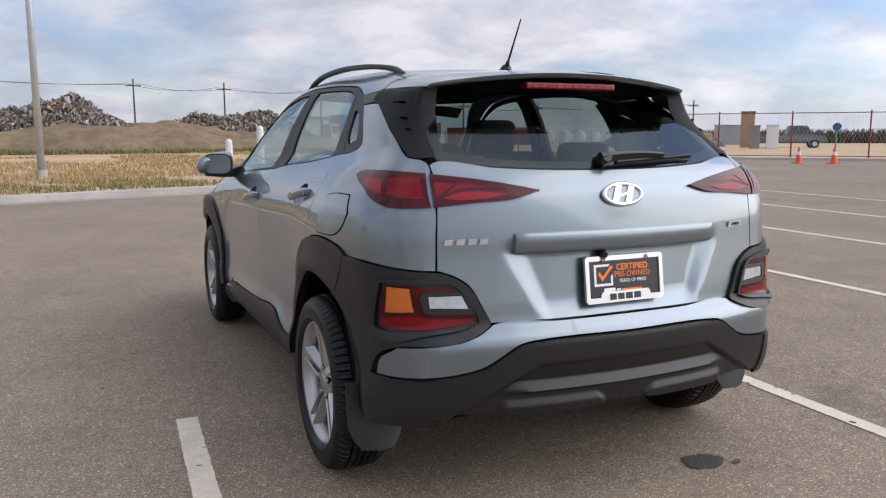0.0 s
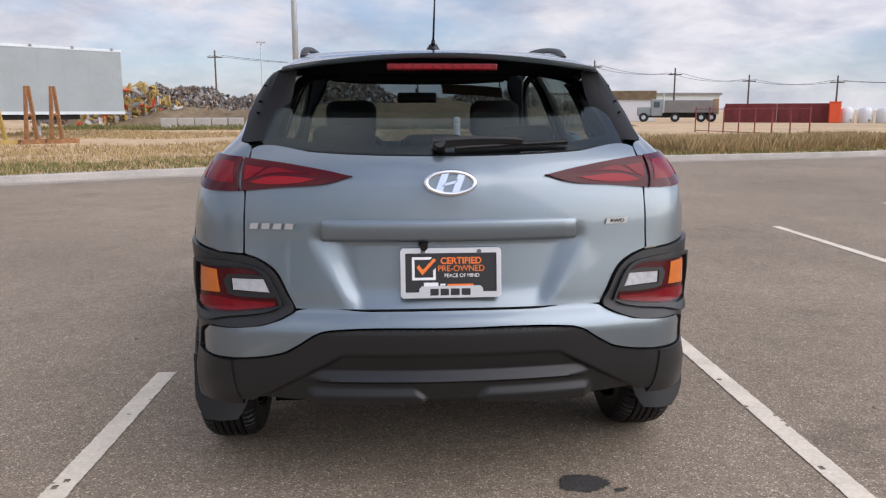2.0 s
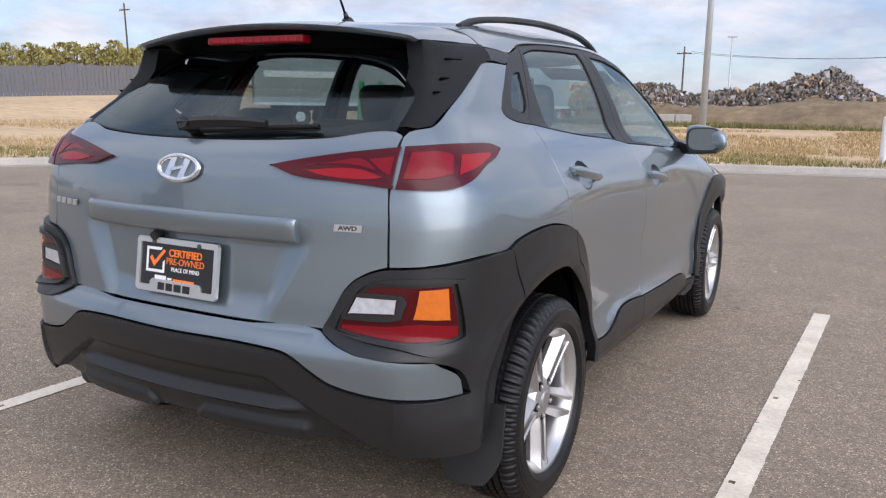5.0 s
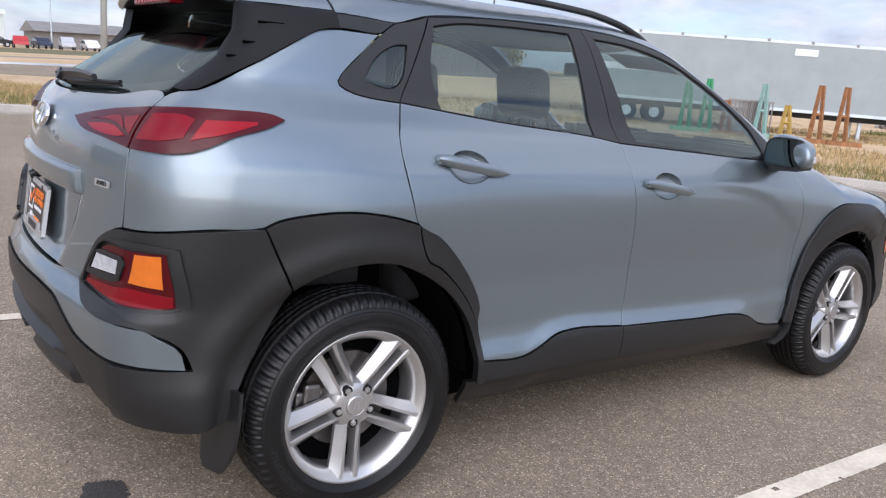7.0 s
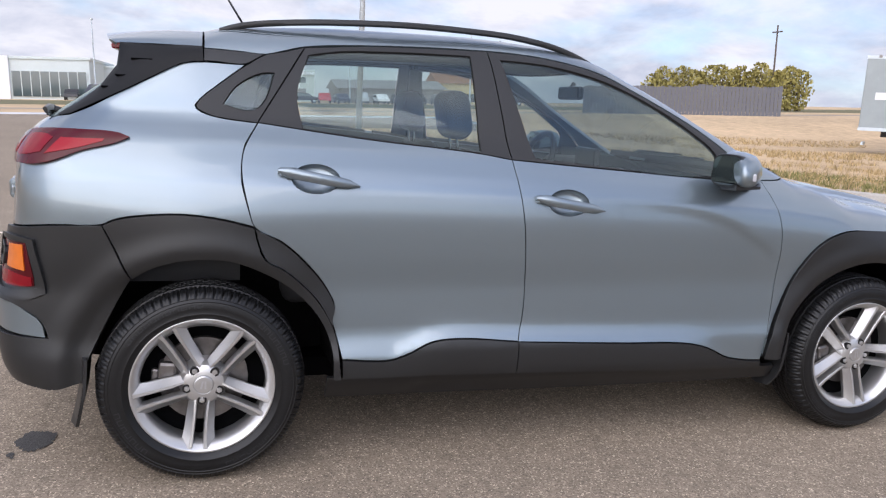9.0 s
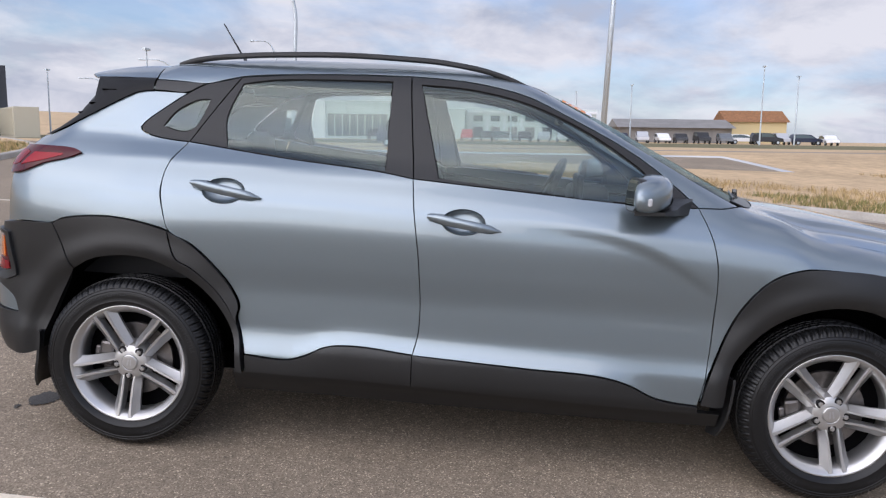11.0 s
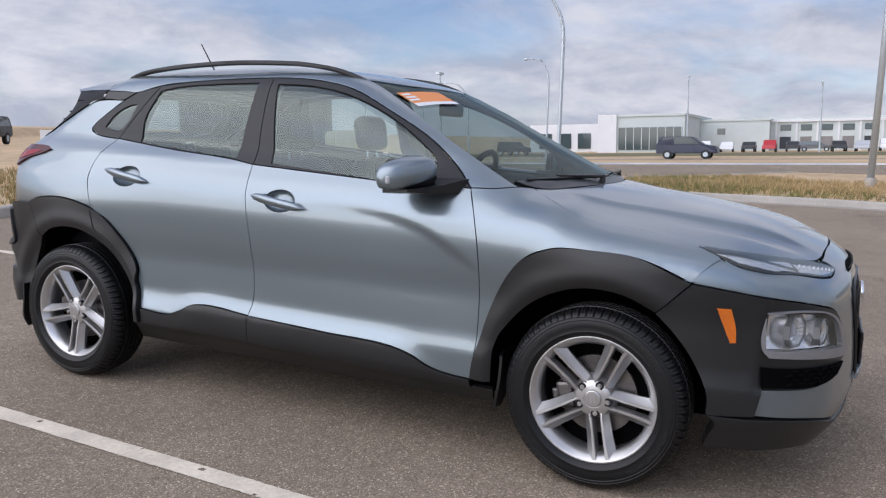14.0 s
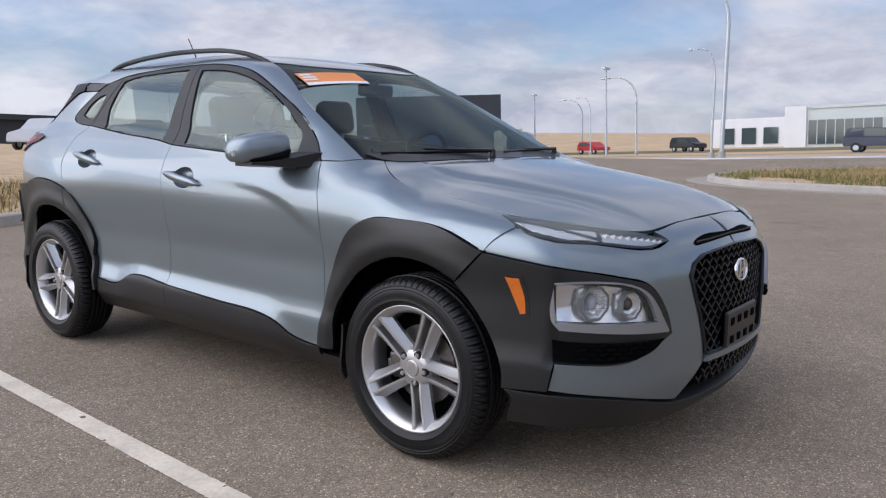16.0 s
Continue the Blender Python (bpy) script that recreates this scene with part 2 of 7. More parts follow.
plan_half = spline([-.75, -.5, -.2, 0, .5, 1.2, 2.0, 2.6, 2.9, 3.1, 3.3], [.77, .82, .852, .862, .855, .866, .870, .872, .860, .825, .74])
flank = spline([.15, .25, .33, .42, .46, .50, .62, .75, .86, .93, 1.0, 1.06, 1.10, 1.2, 1.3, 1.4, 1.5, 1.6],
               [-.09, -.045, -.012, -.0085, -.0145, -.0185, -.0185, -.006, .0, -.006, -.034, -.072, -.094, -.128, -.170, -.222, -.288, -.37])
belt_rise = spline([-.6, -.2, .3, .95, 1.6, 2.2, 3], [.06, .05, .03, .01, -.005, -.03, -.04])
tail_line = spline([.15, .22, .30, .38, .50, .58, .61, .652, .70, .85, .95, 1.04, 1.10, 1.14, 1.2, 1.3, 1.42, 1.5],
                   [-.50, -.60, -.66, -.70, -.716, -.720, -.714, -.682, -.676, -.660, -.652, -.636, -.604, -.565, -.485, -.345, -.18, -.07])
nose_line = spline([.15, .20, .28, .36, .45, .60, .68, .75, .80, .86, .92],
                   [3.30, 3.37, 3.42, 3.44, 3.44, 3.435, 3.43, 3.415, 3.39, 3.32, 3.20])
top_line = spline([-.6, -.35, -.1, .17, .5, .9, 1.2, 1.4, 1.5, 1.722, 2.05, 2.366, 2.42, 2.5, 2.7, 3.0, 3.2, 3.35, 3.45],
                  [1.44, 1.462, 1.487, 1.510, 1.528, 1.532, 1.519, 1.488, 1.464, 1.373, 1.214, 1.06, 1.036, 1.022, .995, .945, .905, .868, .80])


cladding_top = spline([.20, .45, .617, .676, .756, .84, 1.083, 1.5, 1.79, 1.88, 1.965, 2.04, 2.13, 2.3], [.395, .394, .388, .406, .441, .452, .438, .419, .405, .382, .346, .330, .324, .322])
foot_kick = spline([-.26, -.17, -.12, -.06, 0, .018, .040, .070, .105, .16], [.0, .004, .012, .017, .0150, .0105, .0040, .0008, .0, .0])


def body_form(x, y, z, flare=1.0):
    """Metres outside (plus) or inside (minus) the body's skin."""
    x = np.abs(x)
    zz = z - belt_rise(y) * ease(.65, 1.0, z)
    cabin = ease(1.06, 1.16, zz)
    taper = spline([-.6, 0, .4, 1.2, 2.3], [-.035, -.045, -.045, -.02, -.015])(y) * cabin
    bulge = flare * (.018 * np.exp(-((y + .02) / .40) ** 2) * (1 - ease(.84, 1.06, z)) + .020 * np.exp(-((y - 2.60) / .40) ** 2) * (1 - ease(.80, .97, z)))
    half = plan_half(y) * (1 - cabin) + np.minimum(plan_half(y), .866) * cabin + flank(zz) + taper + bulge
    half = half + foot_kick(np.clip(z - cladding_top(np.clip(y, .20, 2.3)), -.26, .16)) * ease(.20, .50, y) * (1 - ease(1.72, 2.10, y))
    side = x - half
    rear = (tail_line(z) + .20 * x * x - y) * .85
    front = y - (nose_line(z) - .29 * x * x)
    glassy = ease(1.3, 1.6, y) * (1 - ease(2.36, 2.5, y))
    crown = .07 + .07 * ease(2.3, 2.6, y)
    top = (z - (top_line(y + .25 * x * x * glassy) - crown * x * x * (1 - glassy * .6))) * .92
    f = blend_max(side, top, .10)
    f = blend_max(f, rear, .13)
    return blend_max(f, front, .15)

# ---- building tools ----
def part(name, bm, mat, parent=None, label="", smooth=False):
    """Links a bmesh as one mesh object under a thing or a part."""
    me = bpy.data.meshes.new(name)
    bm.to_mesh(me)
    bm.free()
    me.materials.append(mat)
    if smooth:
        me.shade_smooth()
    ob = new(name, me)
    if parent is not None:
        ob.parent = parent
    return tagged(ob, label)


def raw(name, verts, faces, mat, parent=None, label="", smooth=False):
    me = bpy.data.meshes.new(name)
    me.from_pydata([tuple(map(float, v)) for v in verts], [], [tuple(f) for f in faces])
    me.materials.append(mat)
    if smooth:
        me.shade_smooth()
    ob = new(name, me)
    if parent is not None:
        ob.parent = parent
    return tagged(ob, label)


def thing(name, label, category, group="", at=(0, 0, 0), turn=0, west=False):
    ob = new(name)
    ob.matrix_basis = pose(*at, 0, 0, turn)
    if west or at[0] < -45:
        ob.matrix_basis = Matrix.Rotation(TILT, 4, "X") @ ob.matrix_basis
    elif at[0] < -24:
        ob.matrix_basis = pose(0, 0, rise(at[0], at[1])) @ ob.matrix_basis
    return tagged(ob, label, category, group)


def box(bm, lo, hi, bevel=0.0, segments=2, m=None):
    made = bmesh.ops.create_cube(bm, size=1.0)["verts"]
    for v in made:
        v.co = Vector([a + (b - a) * (c + 0.5) for a, b, c in zip(lo, hi, v.co)])
    if bevel:
        edges = list({e for v in made for e in v.link_edges})
        out = bmesh.ops.bevel(bm, geom=edges, offset=bevel, segments=segments, affect="EDGES", profile=0.5)
        made = list({v for f in out["faces"] for v in f.verts} | {v for v in made if v.is_valid})
    if m is not None:
        bmesh.ops.transform(bm, matrix=m, verts=made)
    return made


def tube(bm, a, b, r0, r1=None, sides=12):
    """A round bar from a to b."""
    a, b = Vector(a), Vector(b)
    r1 = r0 if r1 is None else r1
    m = Matrix.Translation((a + b) / 2) @ (b - a).to_track_quat("Z", "Y").to_matrix().to_4x4()
    bmesh.ops.create_cone(bm, cap_ends=True, segments=sides, radius1=r0, radius2=r1, depth=(b - a).length, matrix=m)


def lathe(bm, profile, sides=48, axis="X"):
    """Turns (radius, along) pairs round an axis."""
    rings = []
    for k in range(sides):
        c, s = math.cos(2 * math.pi * k / sides), math.sin(2 * math.pi * k / sides)
        rings.append([bm.verts.new((h, r * c, r * s) if axis == "X" else (r * c, r * s, h)) for r, h in profile])
    for k in range(sides):
        p, q = rings[k], rings[(k + 1) % sides]
        for j in range(len(profile) - 1):
            bm.faces.new((p[j], p[j + 1], q[j + 1], q[j]) if axis == "X" else (p[j], q[j], q[j + 1], p[j + 1]))


def rounded(points, step):
    """A closed smooth outline through control points; sharp turns stay corners."""
    p = np.array(points, float)
    n = len(p)
    ways = [(p[(i + 1) % n] - p[i]) for i in range(n)]
    longs = [max(np.linalg.norm(w), 1e-6) for w in ways]
    out = []
    sharp = []
    for i in range(n):
        a, b = ways[i - 1] / longs[i - 1], ways[i] / longs[i]
        sharp.append(float(np.dot(a, b)) < 0.72)
    for i in range(n):
        j = (i + 1) % n
        chord = ways[i] / longs[i]

        def slope(k, own):
            if sharp[k]:
                return own
            t = ways[k - 1] / longs[k - 1] + ways[k] / longs[k]
            return t / np.linalg.norm(t)
        t0, t1 = slope(i, chord) * longs[i], slope(j, chord) * longs[i]
        steps = max(1, int(round(longs[i] / step)))
        for s in range(steps):
            t = s / steps
            out.append((1 + 2 * t) * (1 - t) ** 2 * p[i] + t * (1 - t) ** 2 * t0 + t * t * (3 - 2 * t) * p[j] + t * t * (t - 1) * t1)
    return np.array(out)


def inside(poly, q):
    """Which of the points q lie in the polygon."""
    x, y = q[:, 0], q[:, 1]
    hit = np.zeros(len(q), bool)
    for (ax, ay), (bx, by) in zip(poly, np.roll(poly, -1, axis=0)):
        cross = (ay > y) != (by > y)
        if by != ay:
            hit ^= cross & (x < (bx - ax) * (y - ay) / (by - ay) + ax)
    return hit


def inset(poly, d):
    """The outline moved inwards by d."""
    nxt, prv = np.roll(poly, -1, axis=0), np.roll(poly, 1, axis=0)
    t = nxt - prv
    t /= np.maximum(np.linalg.norm(t, axis=1), 1e-9)[:, None]
    area = 0.5 * np.sum(poly[:, 0] * nxt[:, 1] - nxt[:, 0] * poly[:, 1])
    return poly + d * np.sign(area) * np.c_[-t[:, 1], t[:, 0]]


def meet(base, way, offset=0.0, reach=(2.6, -2.6), steps=420):
    """Where lines base + s * way, coming from outside, first meet the skin at that offset."""
    s = np.linspace(reach[0], reach[1], steps)
    pts = base[:, None, :] + s[None, :, None] * way
    f = body_form(pts[..., 0], pts[..., 1], pts[..., 2]) - np.reshape(offset, (-1, 1))
    low = f <= 0
    k = np.argmax(low, axis=1)
    none = ~low.any(axis=1)
    k = np.where(none, np.argmin(f, axis=1), k)
    a, b = s[np.maximum(k - 1, 0)], s[k]
    off = np.broadcast_to(np.reshape(offset, (-1,)), (len(base),))
    for _ in range(18):
        mid = (a + b) / 2
        p = base + mid[:, None] * way
        out = body_form(p[:, 0], p[:, 1], p[:, 2]) - off > 0
        a, b = np.where(out, mid, a), np.where(out, b, mid)
    s_at = np.where(none, s[k], (a + b) / 2)
    return base + s_at[:, None] * way


def skin_normal(p):
    e = 0.004
    g = np.stack([body_form(*(p + d).T) - body_form(*(p - d).T) for d in np.eye(3) * e], axis=1)
    return g / np.maximum(np.linalg.norm(g, axis=1), 1e-9)[:, None]


MIDDLE = np.array([0, 1.3, 0.0])


def on_side(y, z):
    return meet(np.array([[0.0, y, z]]), np.array([1.0, 0, 0]))[0]


def on_tail(x, z):
    return meet(np.array([[x, 1.0, z]]), np.array([0, -1.0, 0]))[0]


def on_nose(x, z):
    return meet(np.array([[x, 1.5, z]]), np.array([0, 1.0, 0]))[0]


def on_top(x, y):
    return meet(np.array([[x, y, 0.5]]), np.array([0, 0, 1.0]))[0]


WHERE = {"S": on_side, "R": on_tail, "F": on_nose, "T": on_top}


def spots(text):
    """'S y z; R x z; F x z; T x y; ...' as places on the skin seen from the side, the rear, the front or above."""
    out, kind = [], "S"
    for word in text.split(";"):
        w = word.split()
        if not w:
            continue
        if w[0] in WHERE:
            kind, w = w[0], w[1:]
        out.append(WHERE[kind](float(w[0]), float(w[1])))
    return np.array(out)


def axes_of(out):
    o = np.array(out, float)
    o /= np.linalg.norm(o)
    u = np.cross([0, 0, 1.0], o)
    u = np.array([1.0, 0, 0]) if np.linalg.norm(u) < 0.05 else u / np.linalg.norm(u)
    return o, u, np.cross(o, u)


def panel(name, outline, out, mat, parent=None, label="", offset=0.0, gap=0.002, thick=0.018, step=0.03, holes=(), relief=None, mirror=False, whole=False, sheet=False):
    """A body panel: an outline on the skin, seen along out, filled, bent to the skin and turned in at its edges.
    mirror: for the other side of the car. whole: the outline is the right half of a symmetric piece.
    relief(x, y, z): extra height over the skin."""
    o, u, v = axes_of(out)

    def flat(text):
        p = spots(text) if isinstance(text, str) else text
        p = p + skin_normal(p) * offset
        if whole:
            p = np.vstack([p, (p * [-1, 1, 1])[::-1][(1 if abs(p[-1][0]) < 1e-4 else 0):(len(p) - (1 if abs(p[0][0]) < 1e-4 else 0))]])
        return np.c_[p @ u, p @ v]
    loop = inset(rounded(flat(outline), step * 0.7), gap)
    loops = [loop] + [inset(rounded(flat(h), step * 0.7), -gap) for h in holes]
    lo, hi = loop.min(axis=0), loop.max(axis=0)
    gx, gy = np.meshgrid(np.arange(lo[0], hi[0], step), np.arange(lo[1], hi[1], step))
    grid = np.c_[gx.ravel(), gy.ravel()]
    grid[:, 0] += (np.round((grid[:, 1] - lo[1]) / step) % 2) * step / 2
    rim = np.vstack(loops)
    keep = inside(loop, grid)
    for h in loops[1:]:
        keep &= ~inside(h, grid)
    grid = grid[keep]
    if len(grid):
        near = np.array([np.min(np.sum((rim - g) ** 2, axis=1)) for g in grid])
        grid = grid[near > (0.45 * step) ** 2]
    edges, start = [], 0
    for lp in loops:
        edges += [(start + i, start + (i + 1) % len(lp)) for i in range(len(lp))]
        start += len(lp)
    pts = np.vstack([rim, grid])
    vv, _, ff, *_ = delaunay_2d_cdt([Vector(p) for p in pts], edges, [], 0, 1e-6)
    vv = np.array([tuple(p) for p in vv])
    tri = np.array([list(f) for f in ff])
    mid = vv[tri].mean(axis=1)
    good = inside(loop, mid)
    for h in loops[1:]:
        good &= ~inside(h, mid)
    tri = tri[good]
    used = np.unique(tri)
    again = np.full(len(vv), -1)
    again[used] = np.arange(len(used))
    vv, tri = vv[used], again[tri]
    base = vv[:, :1] * u + vv[:, 1:] * v
    # start the lines from the middle of the car
    shift = MIDDLE - np.dot(MIDDLE, u) * u - np.dot(MIDDLE, v) * v
    p = meet(base + shift, o, offset)
    n = skin_normal(p)
    if relief is not None:
        p = p + n * relief(p[:, 0], p[:, 1], p[:, 2])[:, None]
        face = np.cross(p[tri[:, 1]] - p[tri[:, 0]], p[tri[:, 2]] - p[tri[:, 0]])
        face *= np.sign(np.sum(face * o, axis=1))[:, None]
        n = np.zeros_like(p)
        for k in range(3):
            np.add.at(n, tri[:, k], face)
        n /= np.maximum(np.linalg.norm(n, axis=1), 1e-12)[:, None]
    flip = np.sum(np.cross(p[tri[:, 1]] - p[tri[:, 0]], p[tri[:, 2]] - p[tri[:, 0]]) * n[tri[:, 0]], axis=1) < 0
    tri[flip] = tri[flip][:, ::-1]
    count = {}
    for f in tri:
        for i in range(3):
            e = (f[i], f[(i + 1) % 3])
            count[e] = 1
    border = [e for e in count if (e[1], e[0]) not in count]
    faces = [tuple(f) for f in tri]
    verts, normals = list(p), list(n)
    if not sheet:
        first = {}
        for a, b in border:
            for k in (a, b):
                if k not in first:
                    first[k] = len(verts)
                    verts += [p[k] - n[k] * thick * 0.12, p[k] - n[k] * thick]
                    normals += [n[k], n[k]]
        for a, b in border:
            t = p[b] - p[a]
            way = np.cross(t, n[a])
            way /= max(np.linalg.norm(way), 1e-9)
            for k in (a, b):
                normals[first[k]] = way
                normals[first[k] + 1] = way
            faces.append((b, a, first[a], first[b]))
            faces.append((first[b], first[a], first[a] + 1, first[b] + 1))
    verts, normals = np.array(verts), np.array(normals)
    if mirror:
        verts, normals = verts * [-1, 1, 1], normals * [-1, 1, 1]
        faces = [f[::-1] for f in faces]
    ob = raw(name, verts, faces, mat, parent, label, smooth=True)
    ob.data.normals_split_custom_set_from_vertices([tuple(q) for q in normals])
    return ob


def crease(ob, degrees=35):
    ob.data.shade_smooth()
    ob.data.set_sharp_from_angle(angle=radians(degrees))
    return ob

# ---- the lot and its surroundings ----
def asphalt_material():
    """Worn asphalt: single stones in a dull binder, broad paler and darker patches."""
    m = bpy.data.materials.new("asphalt")
    m.use_nodes = True
    n, l = m.node_tree.nodes, m.node_tree.links
    p = n["Principled BSDF"]
    p.inputs["Roughness"].default_value = 0.92
    p.inputs["Specular IOR Level"].default_value = 0.18
    where = n.new("ShaderNodeTexCoord")
    stones = n.new("ShaderNodeTexVoronoi")
    stones.inputs["Scale"].default_value = 190
    l.new(where.outputs["Object"], stones.inputs["Vector"])
    hue = n.new("ShaderNodeSeparateColor")
    l.new(stones.outputs["Color"], hue.inputs[0])
    tone = n.new("ShaderNodeValToRGB")
    ramp = tone.color_ramp
    ramp.elements[0].position, ramp.elements[0].color = 0.0, (0.150, 0.120, 0.089, 1)
    ramp.elements[1].position, ramp.elements[1].color = 1.0, (0.640, 0.525, 0.390, 1)
    for at, col in ((0.30, (0.232, 0.186, 0.138, 1)), (0.85, (0.298, 0.240, 0.178, 1)), (0.95, (0.420, 0.340, 0.252, 1))):
        ramp.elements.new(at).color = col
    l.new(hue.outputs[0], tone.inputs["Fac"])
    value = None
    for size, low, high, start, stop in ((0.35, 0.86, 1.14, .3, .7), (2.3, 0.92, 1.08, .3, .7), (16.0, 0.88, 1.12, .3, .7), (0.9, 1.0, 0.80, .62, .70)):
        tex = n.new("ShaderNodeTexNoise")
        tex.inputs["Scale"].default_value, tex.inputs["Detail"].default_value, tex.inputs["Roughness"].default_value = size, 5.0, 0.6
        l.new(where.outputs["Object"], tex.inputs["Vector"])
        span = n.new("ShaderNodeMapRange")
        for key, v in (("From Min", start), ("From Max", stop), ("To Min", low), ("To Max", high)):
            span.inputs[key].default_value = v
        l.new(tex.outputs["Fac"], span.inputs["Value"])
        if value is None:
            value = span.outputs[0]
        else:
            both = n.new("ShaderNodeMath")
            both.operation = "MULTIPLY"
            l.new(value, both.inputs[0]), l.new(span.outputs[0], both.inputs[1])
            value = both.outputs[0]
    tint = n.new("ShaderNodeVectorMath")
    tint.operation = "SCALE"
    l.new(tone.outputs[0], tint.inputs[0])
    l.new(value, tint.inputs["Scale"])
    l.new(tint.outputs[0], p.inputs["Base Color"])
    b = n.new("ShaderNodeBump")
    b.inputs["Strength"].default_value, b.inputs["Distance"].default_value = 0.4, 0.002
    l.new(stones.outputs["Distance"], b.inputs["Height"])
    b.invert = True
    l.new(b.outputs[0], p.inputs["Normal"])
    return m


ASPHALT = asphalt_material()
SOIL = material("field_soil", (0.50, 0.355, 0.205), rough=0.95, grain=0.25, grain_scale=2.0, stain=0.25, stain_scale=0.12, bump=0.3)
VERGE = material("verge_grass", (0.14, 0.125, 0.055), rough=0.95, grain=0.4, grain_scale=6, stain=0.35, stain_scale=0.5, bump=0.5)

NORTH = [(46, 7.5), (37.5, 14.2), (24.5, 28.8), (21, 28.5), (18.6, 23.8), (16.0, 19.6), (6.5, 16.5), (1.5, 15.1), (-1.0, 14.4), (-3.8, 13.4), (-7.2, 11.4), (-10.7, 9.2), (-13.0, 6.5), (-14.0, 3.5), (-14.0, 0.5), (-14.6, -1.6), (-16.2, -2.7), (-18.5, -2.6), (-24, -.4), (-30, 2), (-32, 14)]
SOUTH = [(-44, 14), (-44, -30), (-36, -30), (-22, -14.5), (-7.2, -8.1), (-1.0, -5.6), (9, -1.6), (30, 4.6), (44, 6)]
lot_edge = np.array(NORTH + SOUTH, float)
lot_line = rounded(lot_edge, 1.0)
TILT = radians(2.2)            # the land to the west leans against the plane of the lot


def rise(x, y):
    """Height of the western land over the lot's plane."""
    return float(ease(-24, -48, x)) * math.tan(TILT) * max(-170.0, min(170.0, y))


def sheet_of(name, loop, z, mat, holes=(), label="", kind="structure", grid=()):
    pts, edges, at = [], [], 0
    for lp in [loop, *holes]:
        pts += [Vector((float(a), float(b))) for a, b in lp]
        edges += [(at + i, at + (i + 1) % len(lp)) for i in range(len(lp))]
        at += len(lp)
    pts += [Vector(p) for p in grid]
    vv, _, ff, *_ = delaunay_2d_cdt(pts, edges, [], 0, 1e-5)
    vv = np.array([tuple(p) for p in vv])
    tri = np.array([list(f) for f in ff])
    mid = vv[tri].mean(axis=1)
    good = inside(np.array(loop), mid)
    for h in holes:
        good &= ~inside(np.array(h), mid)
    return tagged(raw(name, [(x, y, z + rise(x, y)) for x, y in vv], tri[good], mat, None, label), "", "", "", kind)


west_grid = [(-23.0 - 6.3 * i, -175.0 + 8.7 * j) for i in range(28) for j in range(41)]
sheet_of("pavement", lot_line, 0.0, ASPHALT, grid=west_grid, label="worn grey-brown asphalt of the car park")
far = [(-2500, -2500), (2500, -2500), (2500, 2500), (-2500, 2500)]
sheet_of("ground", far, 0.10, SOIL, [inset(lot_line, -0.10)], grid=west_grid, label="dry tan field with sparse grass")


def strip_along(name, line, profile, mat, label, closed=False):
    """Sweeps a profile of (outwards, up) pairs along a line on the ground."""
    line = np.array(line, float)
    t = np.gradient(line, axis=0)
    t /= np.linalg.norm(t, axis=1)[:, None]
    nrm = np.c_[t[:, 1], -t[:, 0]]
    verts, faces, k = [], [], len(profile)
    for p, n in zip(line, nrm):
        verts += [(p[0] + n[0] * a, p[1] + n[1] * a, b + rise(p[0] + n[0] * a, p[1] + n[1] * a)) for a, b in profile]
    for i in range(len(line) - 1):
        for j in range(k - 1):
            faces.append((i * k + j, i * k + j + 1, (i + 1) * k + j + 1, (i + 1) * k + j))
    return tagged(raw(name, verts, faces, mat, None, label), "", "", "", "structure")


CURB = [(-.02, -.02), (0, .115), (.025, .135), (.145, .135), (.16, .10)]
whole_line = rounded(lot_edge, 0.5)


def stretch(a, b):
    i = int(np.argmin(np.sum((whole_line - np.array(a)) ** 2, axis=1)))
    j = int(np.argmin(np.sum((whole_line - np.array(b)) ** 2, axis=1)))
    return whole_line[i:j + 1]


strip_along("kerb_north", stretch((37.5, 14.2), (-30, 2)), CURB, CONCRETE, "pale concrete kerb")
GUTTER = material("dusty_gutter", (0.34, 0.30, 0.245), rough=0.95, grain=0.15, grain_scale=25, stain=0.2, stain_scale=1.5, bump=0.1)
strip_along("gutter", stretch((37.5, 14.2), (-24, -.4)), [(-.02, .003), (-.25, .0045), (-.50, .004)], GUTTER, "dusty pale concrete gutter along the kerb")
strip_along("kerb_south", stretch((-36, -30), (30, 4.6)), CURB, CONCRETE, "pale concrete kerb")

